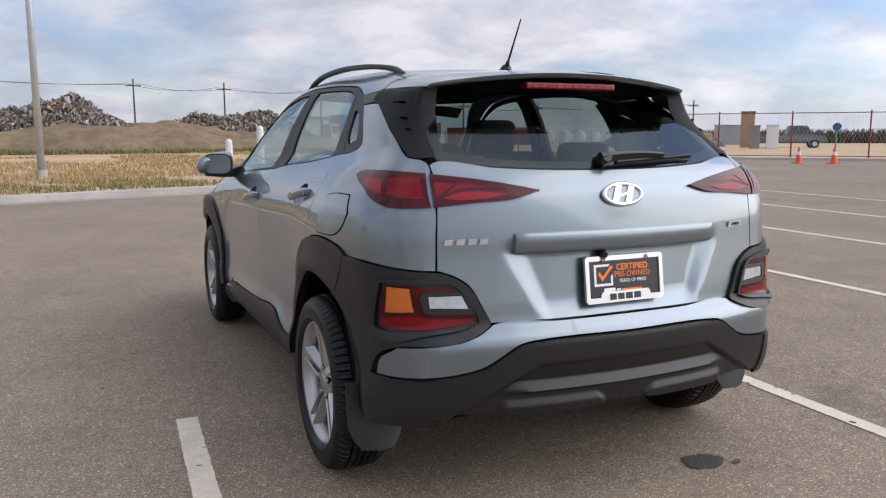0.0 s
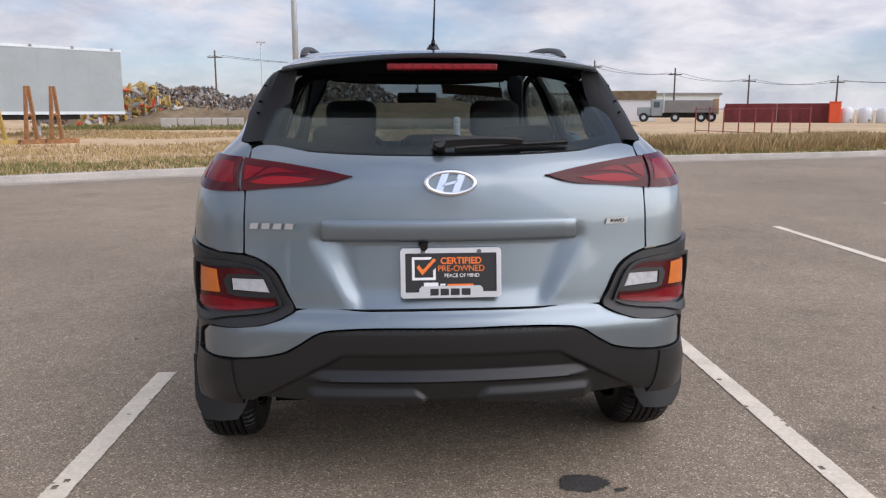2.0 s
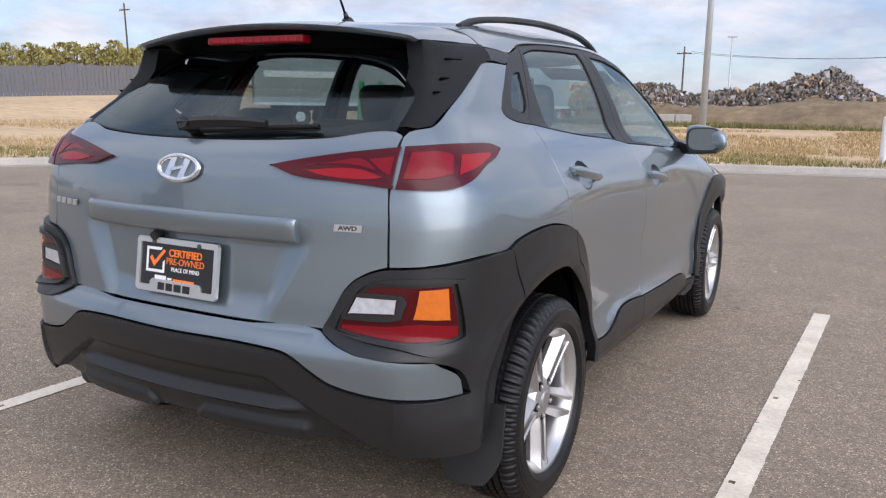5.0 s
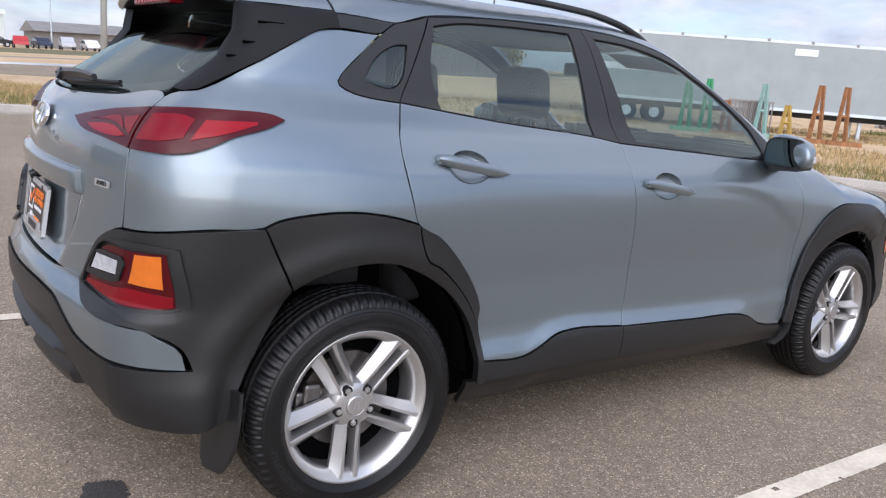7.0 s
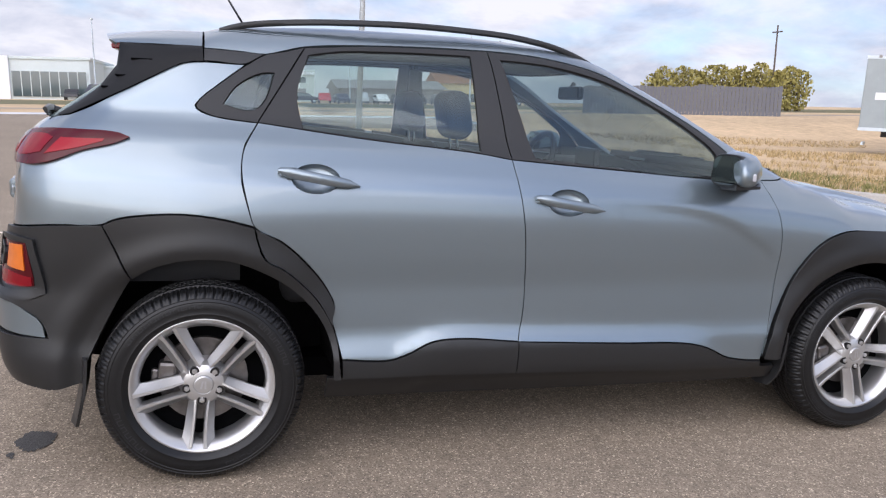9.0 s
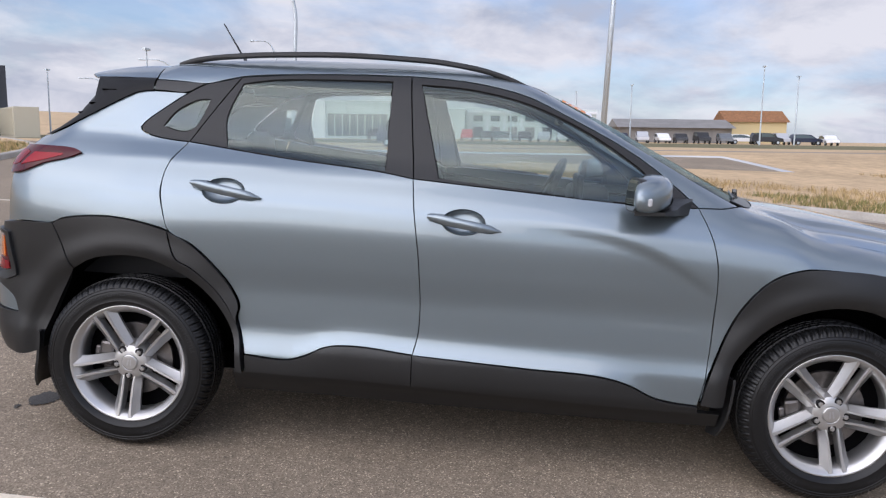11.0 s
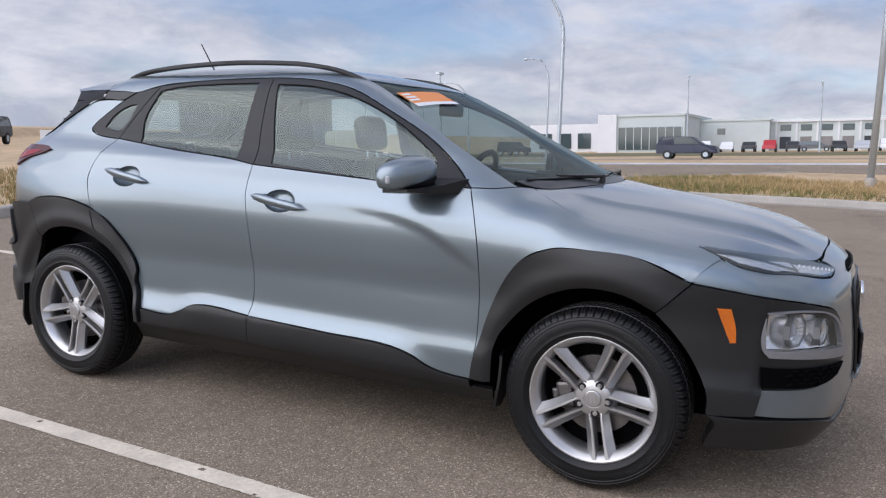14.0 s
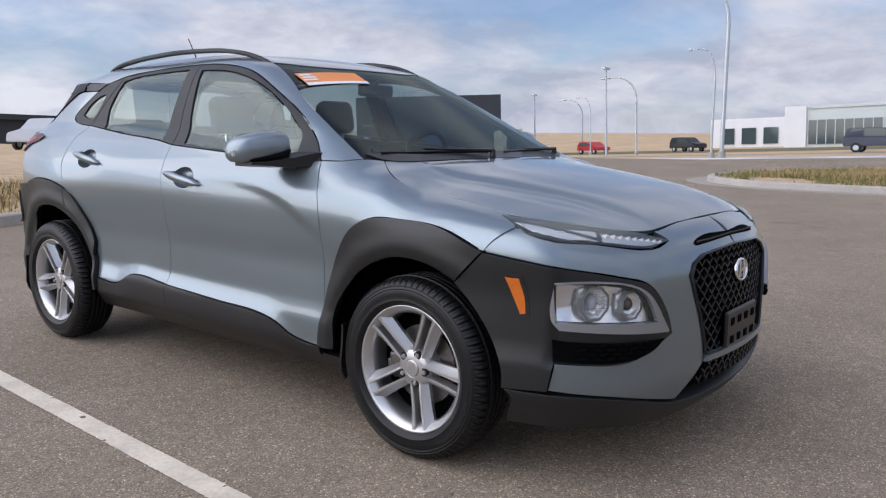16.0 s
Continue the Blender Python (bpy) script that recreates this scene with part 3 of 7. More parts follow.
LINE_LEAN = 0.034
line_rng = random.Random(4)
for k, (x, y0) in enumerate([(-6.50, -3.7), (-3.92, -1.5), (-1.305, .73), (1.385, 3.0), (3.95, 5.25), (6.48, 7.3), (9.10, 9.5), (11.7, 11.6)]):
    verts, faces = [], []
    rows_n = 520
    for i in range(rows_n + 1):
        y = y0 - 5.6 * i / rows_n
        for j, off in enumerate((-.046, -.031, -.010, .012, .032, .046)):
            worn = .003 * noise.noise(Vector((x + off * 9, y * 14, 2))) + .0035 * noise.noise(Vector((off * 40, y * 55, k))) if j in (0, 5) else .002 * noise.noise(Vector((off * 90, y * 70, k)))
            verts.append((x + LINE_LEAN * y + off + worn, y + (.006 if i in (0, rows_n) else .003) * line_rng.uniform(-1, 1), .004))
    for i in range(rows_n):
        for j in range(5):
            gone = .7 * noise.noise(Vector((x * 3 + j * .22, i * .05, 8))) + .75 * noise.noise(Vector((j * 1.3, i * .31, k))) + (.12 if j in (0, 4) else 0)
            if gone > .66:
                continue
            faces.append((i * 6 + j, (i + 1) * 6 + j, (i + 1) * 6 + j + 1, i * 6 + j + 1))
    tagged(raw("parking_line", verts, faces, LINE), "worn white painted bay line on the asphalt", "road marking", "bay lines")


def lamp_pole(x, y, h):
    p = thing("lamp_pole", "tall galvanised lighting pole on a concrete foot", "light pole", "lot poles", (x, y, 0.1))
    bm = bmesh.new()
    tube(bm, (0, 0, 0), (0, 0, .25), .15, .14, 16)
    part("foot", bm, CONCRETE, p, "pale concrete")
    bm = bmesh.new()
    tube(bm, (0, 0, .25), (0, 0, h), .095, .06, 12)
    part("pole", bm, GALV, p, smooth=True)


ROAD = material("road_asphalt", (0.25, 0.22, 0.18), rough=0.9, grain=0.1, grain_scale=3, stain=0.15, stain_scale=0.2)
strip_along("road", [(-56.5 - .12 * abs(y + 12) * .2, y) for y in range(-140, 141, 10)], [(-1.8, .104), (1.8, .104)], ROAD, "pale grey street beyond the field")
strip_along("far_verge", [(-92.0, y) for y in range(-140, 141, 10)], [(-18, .106), (18, .106)], VERGE, "dull green verge before the far buildings")
lamp_pole(-2.6, 20.0, 9.5)
lamp_pole(-20.8, 4.3, 9.5)
lamp_pole(26.4, 16.6, 9.5)

# ---- things round the lot ----
SKIN_WHITE = material("trailer_skin", (0.27, 0.305, 0.31), rough=0.45, grain=0.03, grain_scale=3, stain=0.10, stain_scale=0.8)
WALL_PALE = material("pale_wall", (0.55, 0.60, 0.585), rough=0.7, grain=0.03, grain_scale=4, stain=0.06, stain_scale=0.4)
WALL_WHITE = material("white_wall", (0.70, 0.71, 0.72), rough=0.6, stain=0.05, stain_scale=0.4)
WALL_DARK = material("dark_wall", (0.035, 0.04, 0.05), rough=0.6, grain=0.1, grain_scale=3, stain=0.1, stain_scale=0.3)
PANE = material("shop_glass", (0.06, 0.085, 0.09), rough=0.08, spec=0.8)
ROOF_GREY = material("roof_grey", (0.22, 0.21, 0.20), rough=0.8, stain=0.2, stain_scale=0.5)
GREEN = material("green_steel", (0.05, 0.28, 0.13), rough=0.5, stain=0.2, stain_scale=3)
YELLOW = material("yellow_steel", (0.38, 0.26, 0.07), rough=0.55, stain=0.3, stain_scale=3)
TEAL = material("faded_teal_steel", (0.22, 0.36, 0.33), rough=0.6, stain=0.3, stain_scale=3)
RUST = material("rusty_steel", (0.26, 0.12, 0.05), rough=0.85, grain=0.25, grain_scale=8, stain=0.3, stain_scale=2)
MAROON = material("maroon_steel", (0.16, 0.022, 0.025), rough=0.6, stain=0.25, stain_scale=1.5)
FENCE_RED = material("fence_red", (0.22, 0.035, 0.035), rough=0.6)
CONE = material("cone_orange", (0.75, 0.10, 0.03), rough=0.5)
FENCE_GREY = material("fence_grey", (0.10, 0.10, 0.11), rough=0.8, island=0.3)
EARTH = material("heap_earth", (0.20, 0.145, 0.085), rough=1.0, grain=0.35, grain_scale=1.6, stain=0.3, stain_scale=0.25, bump=0.6)
EARTH_DARK = material("dark_spoil", (0.06, 0.045, 0.035), rough=1.0, grain=0.3, grain_scale=1.6, bump=0.6)
SCRAP_TAN = material("scrap_tan", (0.30, 0.20, 0.12), rough=0.8, island=0.6)
SCRAP = material("scrap", (0.17, 0.145, 0.125), rough=0.75, island=0.7, grain=0.3, grain_scale=5)
SCRAP_PALE = material("scrap_pale", (0.34, 0.33, 0.32), rough=0.7, island=0.5)
LEAF = material("autumn_leaf", (0.26, 0.22, 0.06), rough=0.8, island=0.3)
GRASS_DRY = material("dry_grass", (0.40, 0.29, 0.14), rough=0.9, island=0.45)
GRASS_GREEN = material("green_grass", (0.17, 0.165, 0.055), rough=0.9, island=0.5)
OIL = material("oil_stain", (0.055, 0.050, 0.045), rough=0.7, grain=0.7, grain_scale=170, bump=0.5)
TYRE_BLACK = material("plain_tyre", (0.02, 0.02, 0.02), rough=0.8)
rng = random.Random(7)


def put_box(name, lo, hi, mat, parent, bevel=0.0, label=""):
    bm = bmesh.new()
    box(bm, lo, hi, bevel, 2)
    return part(name, bm, mat, parent, label)


# semi-trailer
tr = thing("semi_trailer", "long pale grey box trailer standing in the field", "trailer", "", (-19.65, 33.15, 0.1), 44.5)
body = put_box("body", (-8.07, -1.3, 1.10), (8.07, 1.3, 4.10), SKIN_WHITE, tr, .03)
put_box("top_rail", (-8.09, -1.32, 4.04), (8.09, -1.29, 4.16), GALV, body)
put_box("bottom_rail", (-8.09, -1.33, 1.04), (8.09, -1.29, 1.18), GALV, body)
for k in range(14):
    x = -7.6 + 15.2 * k / 13
    put_box("side_seam", (x - .012, -1.304, 1.18), (x + .012, -1.296, 4.04), SKIN_WHITE, body)
for k in range(9):
    put_box("top_lamp", (-7.6 + 1.9 * k - .06, -1.34, 4.08), (-7.6 + 1.9 * k + .06, -1.30, 4.20), ROOF_GREY, body)
put_box("sign", (1.2, -1.325, 3.55), (2.2, -1.318, 3.85), WALL_WHITE, body, 0, "small white panel")
put_box("sign", (-7.6, -1.325, 2.35), (-4.2, -1.318, 2.65), WALL_WHITE, body, 0, "pale worn lettering band")
put_box("chassis", (-7.2, -.9, .80), (6.0, .9, 1.10), TYRE_BLACK, tr)
for x in (-5.9, -4.6):
    for y in (-1.0, 1.0):
        bm = bmesh.new()
        tube(bm, (x, y - .2, .5), (x, y + .2, .5), .5, .5, 20)
        w = part("wheel", bm, TYRE_BLACK, tr)
        bm = bmesh.new()
        tube(bm, (x, y - .21, .5), (x, y + .21, .5), .24, .24, 16)
        part("rim", bm, GALV, w)
for y in (-.7, .7):
    put_box("landing_leg", (4.6, y - .07, .0), (4.75, y + .07, 1.1), GALV, tr)
put_box("tail_bar", (-7.9, -1.1, .42), (-7.8, 1.1, .55), GALV, tr)


def stand(x, y, mat, label, h=2.3, turn=45):
    """An upright welded storage frame: two leaning posts, a brace and a foot."""
    s = thing("steel_stand", label, "steel frame", "storage frames", (x, y, 0.1), turn)
    for a, b in (((-.18, 0), (-.06, 0)), ((.22, 0), (.04, 0))):
        bm = bmesh.new()
        tube(bm, (a[0], a[1], 0), (b[0], b[1], h), .09, .07, 4)
        part("post", bm, mat, s)
    put_box("foot", (-.5, -.35, 0), (.7, .35, .16), mat, s)
    bm = bmesh.new()
    tube(bm, (-.12, 0, h * .5), (.12, 0, h * .5), .06, .06, 4)
    part("brace", bm, mat, s)


for x, y, mt, lb, h in ((-17.2, 25.0, GREEN, "green steel storage frame", 2.05), (-16.55, 25.4, GREEN, "green steel storage frame", 2.05), (-14.8, 26.4, TEAL, "faded teal steel storage frame", 2.0),
                        (-14.0, 26.8, YELLOW, "yellow steel storage block", 1.3), (-13.1, 27.3, RUST, "tan rusty steel frame", 2.1), (-12.4, 27.8, RUST, "tan rusty steel frame", 2.1), (-15.9, 25.8, RUST, "short rusty steel post", 1.3)):
    stand(x, y, mt, lb, h)
for k in range(5):
    g = thing("steel_grate", "stack of grey steel grates leaning upright", "steel grate", "grates", (-15.6 + .16 * k, 26.1 + .12 * k, .1), 45)
    for j in range(7):
        put_box("bar", (-.4 + .13 * j, -.03, 0), (-.36 + .13 * j, .03, 1.35), ROOF_GREY, g)
    put_box("bar", (-.42, -.04, 1.3), (.44, .04, 1.37), ROOF_GREY, g)

def heap(name, label, cx, cy, rx, ry, h, seed, mat, n=40):
    """An uneven mound."""
    verts, faces = [], []
    for i in range(n + 1):
        r = i / n
        for j in range(56):
            a = 2 * math.pi * j / 56
            x, y = rx * r * math.cos(a), ry * r * math.sin(a)
            edge = 1 + .25 * noise.noise(Vector((math.cos(a) * 1.7 + seed, math.sin(a) * 1.7, seed)))
            z = h * max(0, 1 - (r / 1.0) ** 2.2) * (1 + .55 * noise.noise(Vector((x * .22 + seed, y * .22, 3)))) + (.30 * noise.noise(Vector((x * .9, y * .9, seed))) + .16 * noise.noise(Vector((x * 2.6, y * 2.6, seed)))) * (1 - r * r)
            verts.append((cx + x * edge, cy + y * edge, max(z, -.02) + .1))
    for i in range(n):
        for j in range(56):
            faces.append((i * 56 + j, i * 56 + (j + 1) % 56, (i + 1) * 56 + (j + 1) % 56, (i + 1) * 56 + j))
    return tagged(raw(name, verts, faces, mat, None, label, True), "", "earth heap")


heap("earth_bank", "long bank of brown earth", 1.5, 55, 17, 5, 1.75, 3, EARTH)
heap("earth_bank", "long bank of brown earth", -14, 58, 9, 4, 1.3, 9, EARTH)
heap("earth_bank", "rounded heap of brown earth", -20, 62, 5, 4, 2.0, 15, EARTH)
heap("earth_bank", "low bank of brown earth", 13, 58, 7, 4, 1.2, 21, EARTH)
heap("earth_bank", "dark heap of spoil behind the fence", 46, 54, 5.5, 5, 2.5, 31, EARTH_DARK)


def scrap_pile(label, cx, cy, rx, ry, h, count, seed):
    """A pile of torn metal: thousands of bent shards on a mound."""
    r = random.Random(seed)
    count = int(count * 1.7)
    for mat, share, tag in ((SCRAP, .62, "dark"), (SCRAP_TAN, .2, "rusty"), (SCRAP_PALE, .18, "pale")):
        verts, faces = [], []
        for _ in range(int(count * share)):
            a, q = r.uniform(0, 2 * math.pi), math.sqrt(r.random())
            x, y = cx + rx * q * math.cos(a), cy + ry * q * math.sin(a)
            z = .2 + h * max(0, 1 - q ** 2.6) * (1 + .5 * noise.noise(Vector((x * .28 + seed, y * .28, 0))) + .2 * noise.noise(Vector((x * .8 + seed, y * .8, 0)))) + r.uniform(-.2, .15)
            s = r.uniform(.05, .17) * (2.2 if r.random() < .08 else 1)
            m = Euler((r.uniform(0, 6), r.uniform(0, 6), r.uniform(0, 6))).to_matrix()
            c = len(verts)
            for p in ((-1, -.6, 0), (1, -.5, .15), (.8, .7, -.1), (-.7, .5, .2), (0, .1, .5)):
                verts.append(tuple(Vector((x, y, max(z, .15))) + m @ (Vector(p) * s)))
            faces += [(c, c + 1, c + 4), (c + 1, c + 2, c + 4), (c + 2, c + 3, c + 4), (c + 3, c, c + 4), (c, c + 3, c + 2, c + 1)]
        tagged(raw("scrap_metal", verts, faces, mat), f"{label}, {tag} pieces", "scrap heap", "", "stuff")


scrap_pile("tall heap of torn scrap metal", -3.0, 64, 8, 5, 2.9, 6500, 1)
scrap_pile("heap of torn scrap metal behind the bank", 9.5, 66, 9, 5, 2.5, 5500, 2)
scrap_pile("long low heap of torn scrap metal", -15.5, 66, 14, 5, 2.4, 9000, 3)
for mat, tag, share in ((YELLOW, "yellow", 260), (CONE, "orange", 60), (SCRAP_PALE, "pale", 160)):
    r = random.Random(share)
    verts, faces = [], []
    for _ in range(share):
        q, an = math.sqrt(r.random()), r.uniform(0, 6.28)
        x, y, z = -18.2 + 4.2 * q * math.cos(an), 57.2 + 1.6 * q * math.sin(an), .3 + 2.9 * (1 - q ** 2.5) * r.random()
        m, e = Euler((r.uniform(0, 6), r.uniform(0, 6), r.uniform(0, 6))).to_matrix(), r.uniform(.12, .42)
        c = len(verts)
        verts += [tuple(Vector((x, y, z)) + m @ (Vector(p) * e)) for p in ((-1, -.4, -.1), (1, -.4, -.1), (1, .4, -.1), (-1, .4, -.1), (-.9, -.3, .25), (.9, -.3, .25), (.9, .3, .25), (-.9, .3, .25))]
        faces += [(c, c + 3, c + 2, c + 1), (c + 4, c + 5, c + 6, c + 7), (c, c + 1, c + 5, c + 4), (c + 1, c + 2, c + 6, c + 5), (c + 2, c + 3, c + 7, c + 6), (c + 3, c, c + 4, c + 7)]
    tagged(raw("machine_parts", verts, faces, mat), f"heap of old machine parts, {tag} pieces", "scrap heap", "", "stuff")
for k in range(5):
    c = thing("concrete_barrier", "long pale concrete barrier on the field", "barrier", "barriers", (-14.3 + 1.05 * k, 51.0 + .28 * k, .1), 15)
    put_box("block", (-.52, -.25, 0), (.52, .25, .75), CONCRETE, c, .06)
    put_box("foot", (-.52, -.35, 0), (.52, .35, .2), CONCRETE, c, .03)
ex = thing("excavator", "yellow excavator working at the scrap heap", "excavator", "", (-24.5, 66, .1), 20)
put_box("track", (-1.8, -1.2, 0), (1.8, -.6, .9), TYRE_BLACK, ex, .2)
put_box("track", (-1.8, .6, 0), (1.8, 1.2, .9), TYRE_BLACK, ex, .2)
put_box("cab", (-1.3, -1.0, .95), (1.6, 1.0, 2.3), YELLOW, ex, .15)
put_box("cab_window", (.6, -1.02, 1.5), (1.4, -.9, 2.2), PANE, ex)
bm = bmesh.new()
tube(bm, (1.4, 0, 1.6), (4.2, 0, 3.6), .3, .22, 8)
tube(bm, (4.2, 0, 3.6), (5.6, 0, 1.6), .22, .18, 8)
part("boom", bm, YELLOW, ex)


def utility_pole(x, y, h, label="dark timber power pole with crossarm"):
    p = thing("utility_pole", label, "power pole", "power poles", (x, y, .1))
    bm = bmesh.new()
    tube(bm, (0, 0, 0), (0, 0, h), .13, .09, 10)
    part("post", bm, WOOD, p)
    put_box("crossarm", (-.9, -.08, h - .9), (.9, .08, h - .76), WOOD, p)
    for k in (-.8, -.4, .4, .8):
        bm = bmesh.new()
        tube(bm, (k, 0, h - .76), (k, 0, h - .58), .05, .03, 8)
        part("insulator", bm, GALV, p)
    return p


poles = [(-20.9, 100, 8.7), (4.6, 102, 7.9), (15.2, 100.6, 7.6), (28.0, 101.6, 7.7), (37.8, 98.5, 6.6), (48, 99, 5.8), (56, 92, 5.4), (80, 88, 6)]
for x, y, h in poles:
    utility_pole(x, y, h)
for (ax, ay, ah), (bx, by, bh) in zip(poles, poles[1:]):
    for off in (-.8, .8):
        cu = bmesh.new()
        prev = None
        for k in range(13):
            s = k / 12
            q = Vector((ax + (bx - ax) * s + off, ay + (by - ay) * s, ah + (bh - ah) * s - .6 + .1 - 1.0 * 4 * s * (1 - s) * .6))
            if prev is not None:
                tube(cu, prev, q, .02, .02, 4)
            prev = q
        tagged(part("power_line", cu, TYRE_BLACK), "thin dark power cable between poles", "power line", "cables")
for x, y, h in ((-83, 68.2, 10.6),):
    utility_pole(x, y, h)


def street_lamp(x, y, h, way, thick=1.0):
    """A tapered steel column whose top bends over into an arm with a lamp head."""
    p = thing("street_lamp", "galvanised street lamp with a curved arm", "street lamp", "street lamps", (x, y, .1), way)
    arm = 1.9 if thick == 1.0 else .7
    bm = bmesh.new()
    pts = [Vector((0, 0, 0)), Vector((0, 0, h * .72))] + [Vector((arm * (1 - math.cos(a)), 0, h * .72 + h * .28 * math.sin(a))) for a in [math.pi / 2 * k / 8 for k in range(1, 9)]] + [Vector((arm + .7, 0, h * 1.0))]
    for k, (a, b) in enumerate(zip(pts, pts[1:])):
        tube(bm, a, b, (.10 - .05 * min(1, k / 9)) * thick, (.095 - .05 * min(1, k / 9)) * thick, 8)
    part("column", bm, GALV, p)
    bm = bmesh.new()
    box(bm, (arm + .6, -.14 * thick, h - .08), (arm + 1.4 * thick, .14 * thick, h + .05), .04)
    part("lamp_head", bm, GALV, p)
    bm = bmesh.new()
    tube(bm, (0, 0, 0), (0, 0, .3), .2, .18, 10)
    part("foot", bm, CONCRETE, p)


for x, y, h, w in ((-36.0, -9.4, 8.8, -78), (-41.4, -11.9, 6.0, -78), (-66, -28, 7.2, -78), (-72, -36, 6.0, -78), (-92, -48, 7.2, -78)):
    street_lamp(x, y, h, w, .6 if h < 7 else 1.0)


def mast(x, y, h):
    p = thing("light_mast", "thin straight steel light mast", "light pole", "far light masts", (x, y, .1))
    bm = bmesh.new()
    tube(bm, (0, 0, 0), (0, 0, h), .12, .07, 8)
    part("column", bm, GALV, p)
    put_box("lamp_head", (-.5, -.15, h - .05), (.5, .15, h + .12), GALV, p)


for x, y, h in ((-112, -15, 10.5), (-104, 2, 8.5), (-118, 20, 8.5), (-108, 36, 10.5), (-112, 42, 9.5), (-96, -58, 8.5), (-120, 12, 7.5), (-60, -28, 7.5), (-14, 92, 9), (-44, -70, 9)):
    mast(x, y, h)

# bollards, cones, barrier
for x, y, h in ((1.75, 17.6, .95), (2.5, 17.4, 1.28)):
    p = thing("bollard", "white painted steel post in the verge", "bollard", "white posts", (x, y, .1))
    bm = bmesh.new()
    tube(bm, (0, 0, 0), (0, 0, h), .085, .085, 14)
    bmesh.ops.create_uvsphere(bm, u_segments=14, v_segments=8, radius=.085, matrix=Matrix.Translation((0, 0, h)))
    part("post", bm, WALL_WHITE, p)
for x, y in ((25.8, 21.3), (26.7, 20.3)):
    p = thing("traffic_cone", "orange traffic cone with a white band", "traffic cone", "cones", (x, y, .0))
    put_box("base", (-.19, -.19, 0), (.19, .19, .04), CONE, p, .01)
    bm = bmesh.new()
    tube(bm, (0, 0, .04), (0, 0, .70), .14, .03, 16)
    part("cone", bm, CONE, p)
    bm = bmesh.new()
    tube(bm, (0, 0, .36), (0, 0, .50), .094, .072, 16)
    part("band", bm, WALL_WHITE, p)


def mesh_fence(name, label, a, b, h, step, mat, bars=True):
    a, b = Vector((*a, .1)), Vector((*b, .1))
    f = thing(name, label, "fence")
    n = max(1, round((b - a).length / step))
    for k in range(n + 1):
        p = a.lerp(b, k / n)
        bm = bmesh.new()
        tube(bm, p, p + Vector((0, 0, h + .1)), .035, .035, 8)
        part("post", bm, mat, f)
    for z in (h, .1):
        bm = bmesh.new()
        tube(bm, a + Vector((0, 0, z)), b + Vector((0, 0, z)), .02, .02, 6)
        part("rail", bm, mat, f)
    if bars:
        verts, faces = [], []
        long = (b - a).length
        for k in range(int(long / .16)):
            for sgn in (-1, 1):
                s0 = (k + .5) * .16
                s1 = s0 + sgn * (h - .1) * .5
                lo_z, hi_z = .1, h
                if s1 < 0:
                    hi_z = .1 + (h - .1) * (s0 / (s0 - s1)); s1 = 0
                if s1 > long:
                    hi_z = .1 + (h - .1) * ((long - s0) / (s1 - s0)); s1 = long
                p, q = a.lerp(b, s0 / long) + Vector((0, 0, lo_z)), a.lerp(b, s1 / long) + Vector((0, 0, hi_z))
                side = (q - p).cross(Vector((b - a))).normalized().cross((q - p).normalized()) * .003
                c = len(verts)
                verts += [tuple(p - side), tuple(p + side), tuple(q + side), tuple(q - side)]
                faces.append((c, c + 1, c + 2, c + 3))
        tagged(raw("chain_link", verts, faces, GALV, f, "thin wire mesh"), "", "", "", "stuff")
    return f


mesh_fence("mesh_fence", "chain-link fence on dark red posts round the yard", (24.6, 29.4), (37.4, 14.6), 2.1, 3.3, FENCE_RED)
mesh_fence("rail_fence", "low broken fence of leaning dark red posts", (17.0, 39.5), (18.8, 31.0), 1.25, 1.2, FENCE_RED, False)
p = thing("gate_post", "dark steel gate post", "post", "", (16.6, 20.6, .1))
bm = bmesh.new()
tube(bm, (0, 0, 0), (0, 0, 2.3), .04, .04, 10)
part("post", bm, TYRE_BLACK, p)
for x, y, l in ((36.8, 74.5, 4.8), (41.1, 72.3, 4.8)):
    c = thing("steel_skip", "long maroon steel container in the yard", "container", "containers", (x, y, .1), -27)
    put_box("shell", (-l / 2, -1.2, -.02), (l / 2, 1.2, 1.85), MAROON, c, .05)
    for k in range(int(l * 1.6)):
        put_box("rib", (-l / 2 + k / 1.6 + .2, -1.28, .15), (-l / 2 + k / 1.6 + .3, -1.19, 1.8), MAROON, c)
c = thing("orange_bin", "upright orange steel bin in the yard", "container", "", (42.6, 69.4, .1), -27)
put_box("shell", (-.5, -.5, 0), (.5, .5, 1.9), CONE, c, .05)
put_box("lid", (-.54, -.54, 1.9), (.54, .54, 2.0), CONE, c, .03)
hut = thing("site_office", "beige flat-roofed site office with a white front", "shed", "", (28.3, 87.6, .1), -18)
put_box("wall", (-3.0, -1.6, 0), (3.0, 1.6, 2.4), WALL_WHITE, hut)
put_box("roof", (-3.1, -1.8, 2.4), (3.1, 1.8, 3.4), EARTH, hut)
put_box("sign", (-2.8, -1.66, 1.3), (-1.9, -1.6, 2.1), CONE, hut)
lorry = thing("dump_truck", "dusty pale blue truck with a long grey tipping box", "truck", "", (31.0, 79.2, .1), -20.6)
put_box("tipping_box", (-1.3, -1.1, .95), (3.6, 1.1, 2.25), ROOF_GREY, lorry, .08, "grey steel")
put_box("tailgate", (3.6, -1.1, .8), (4.1, 1.1, 2.4), SCRAP_TAN, lorry, .05, "tan steel")
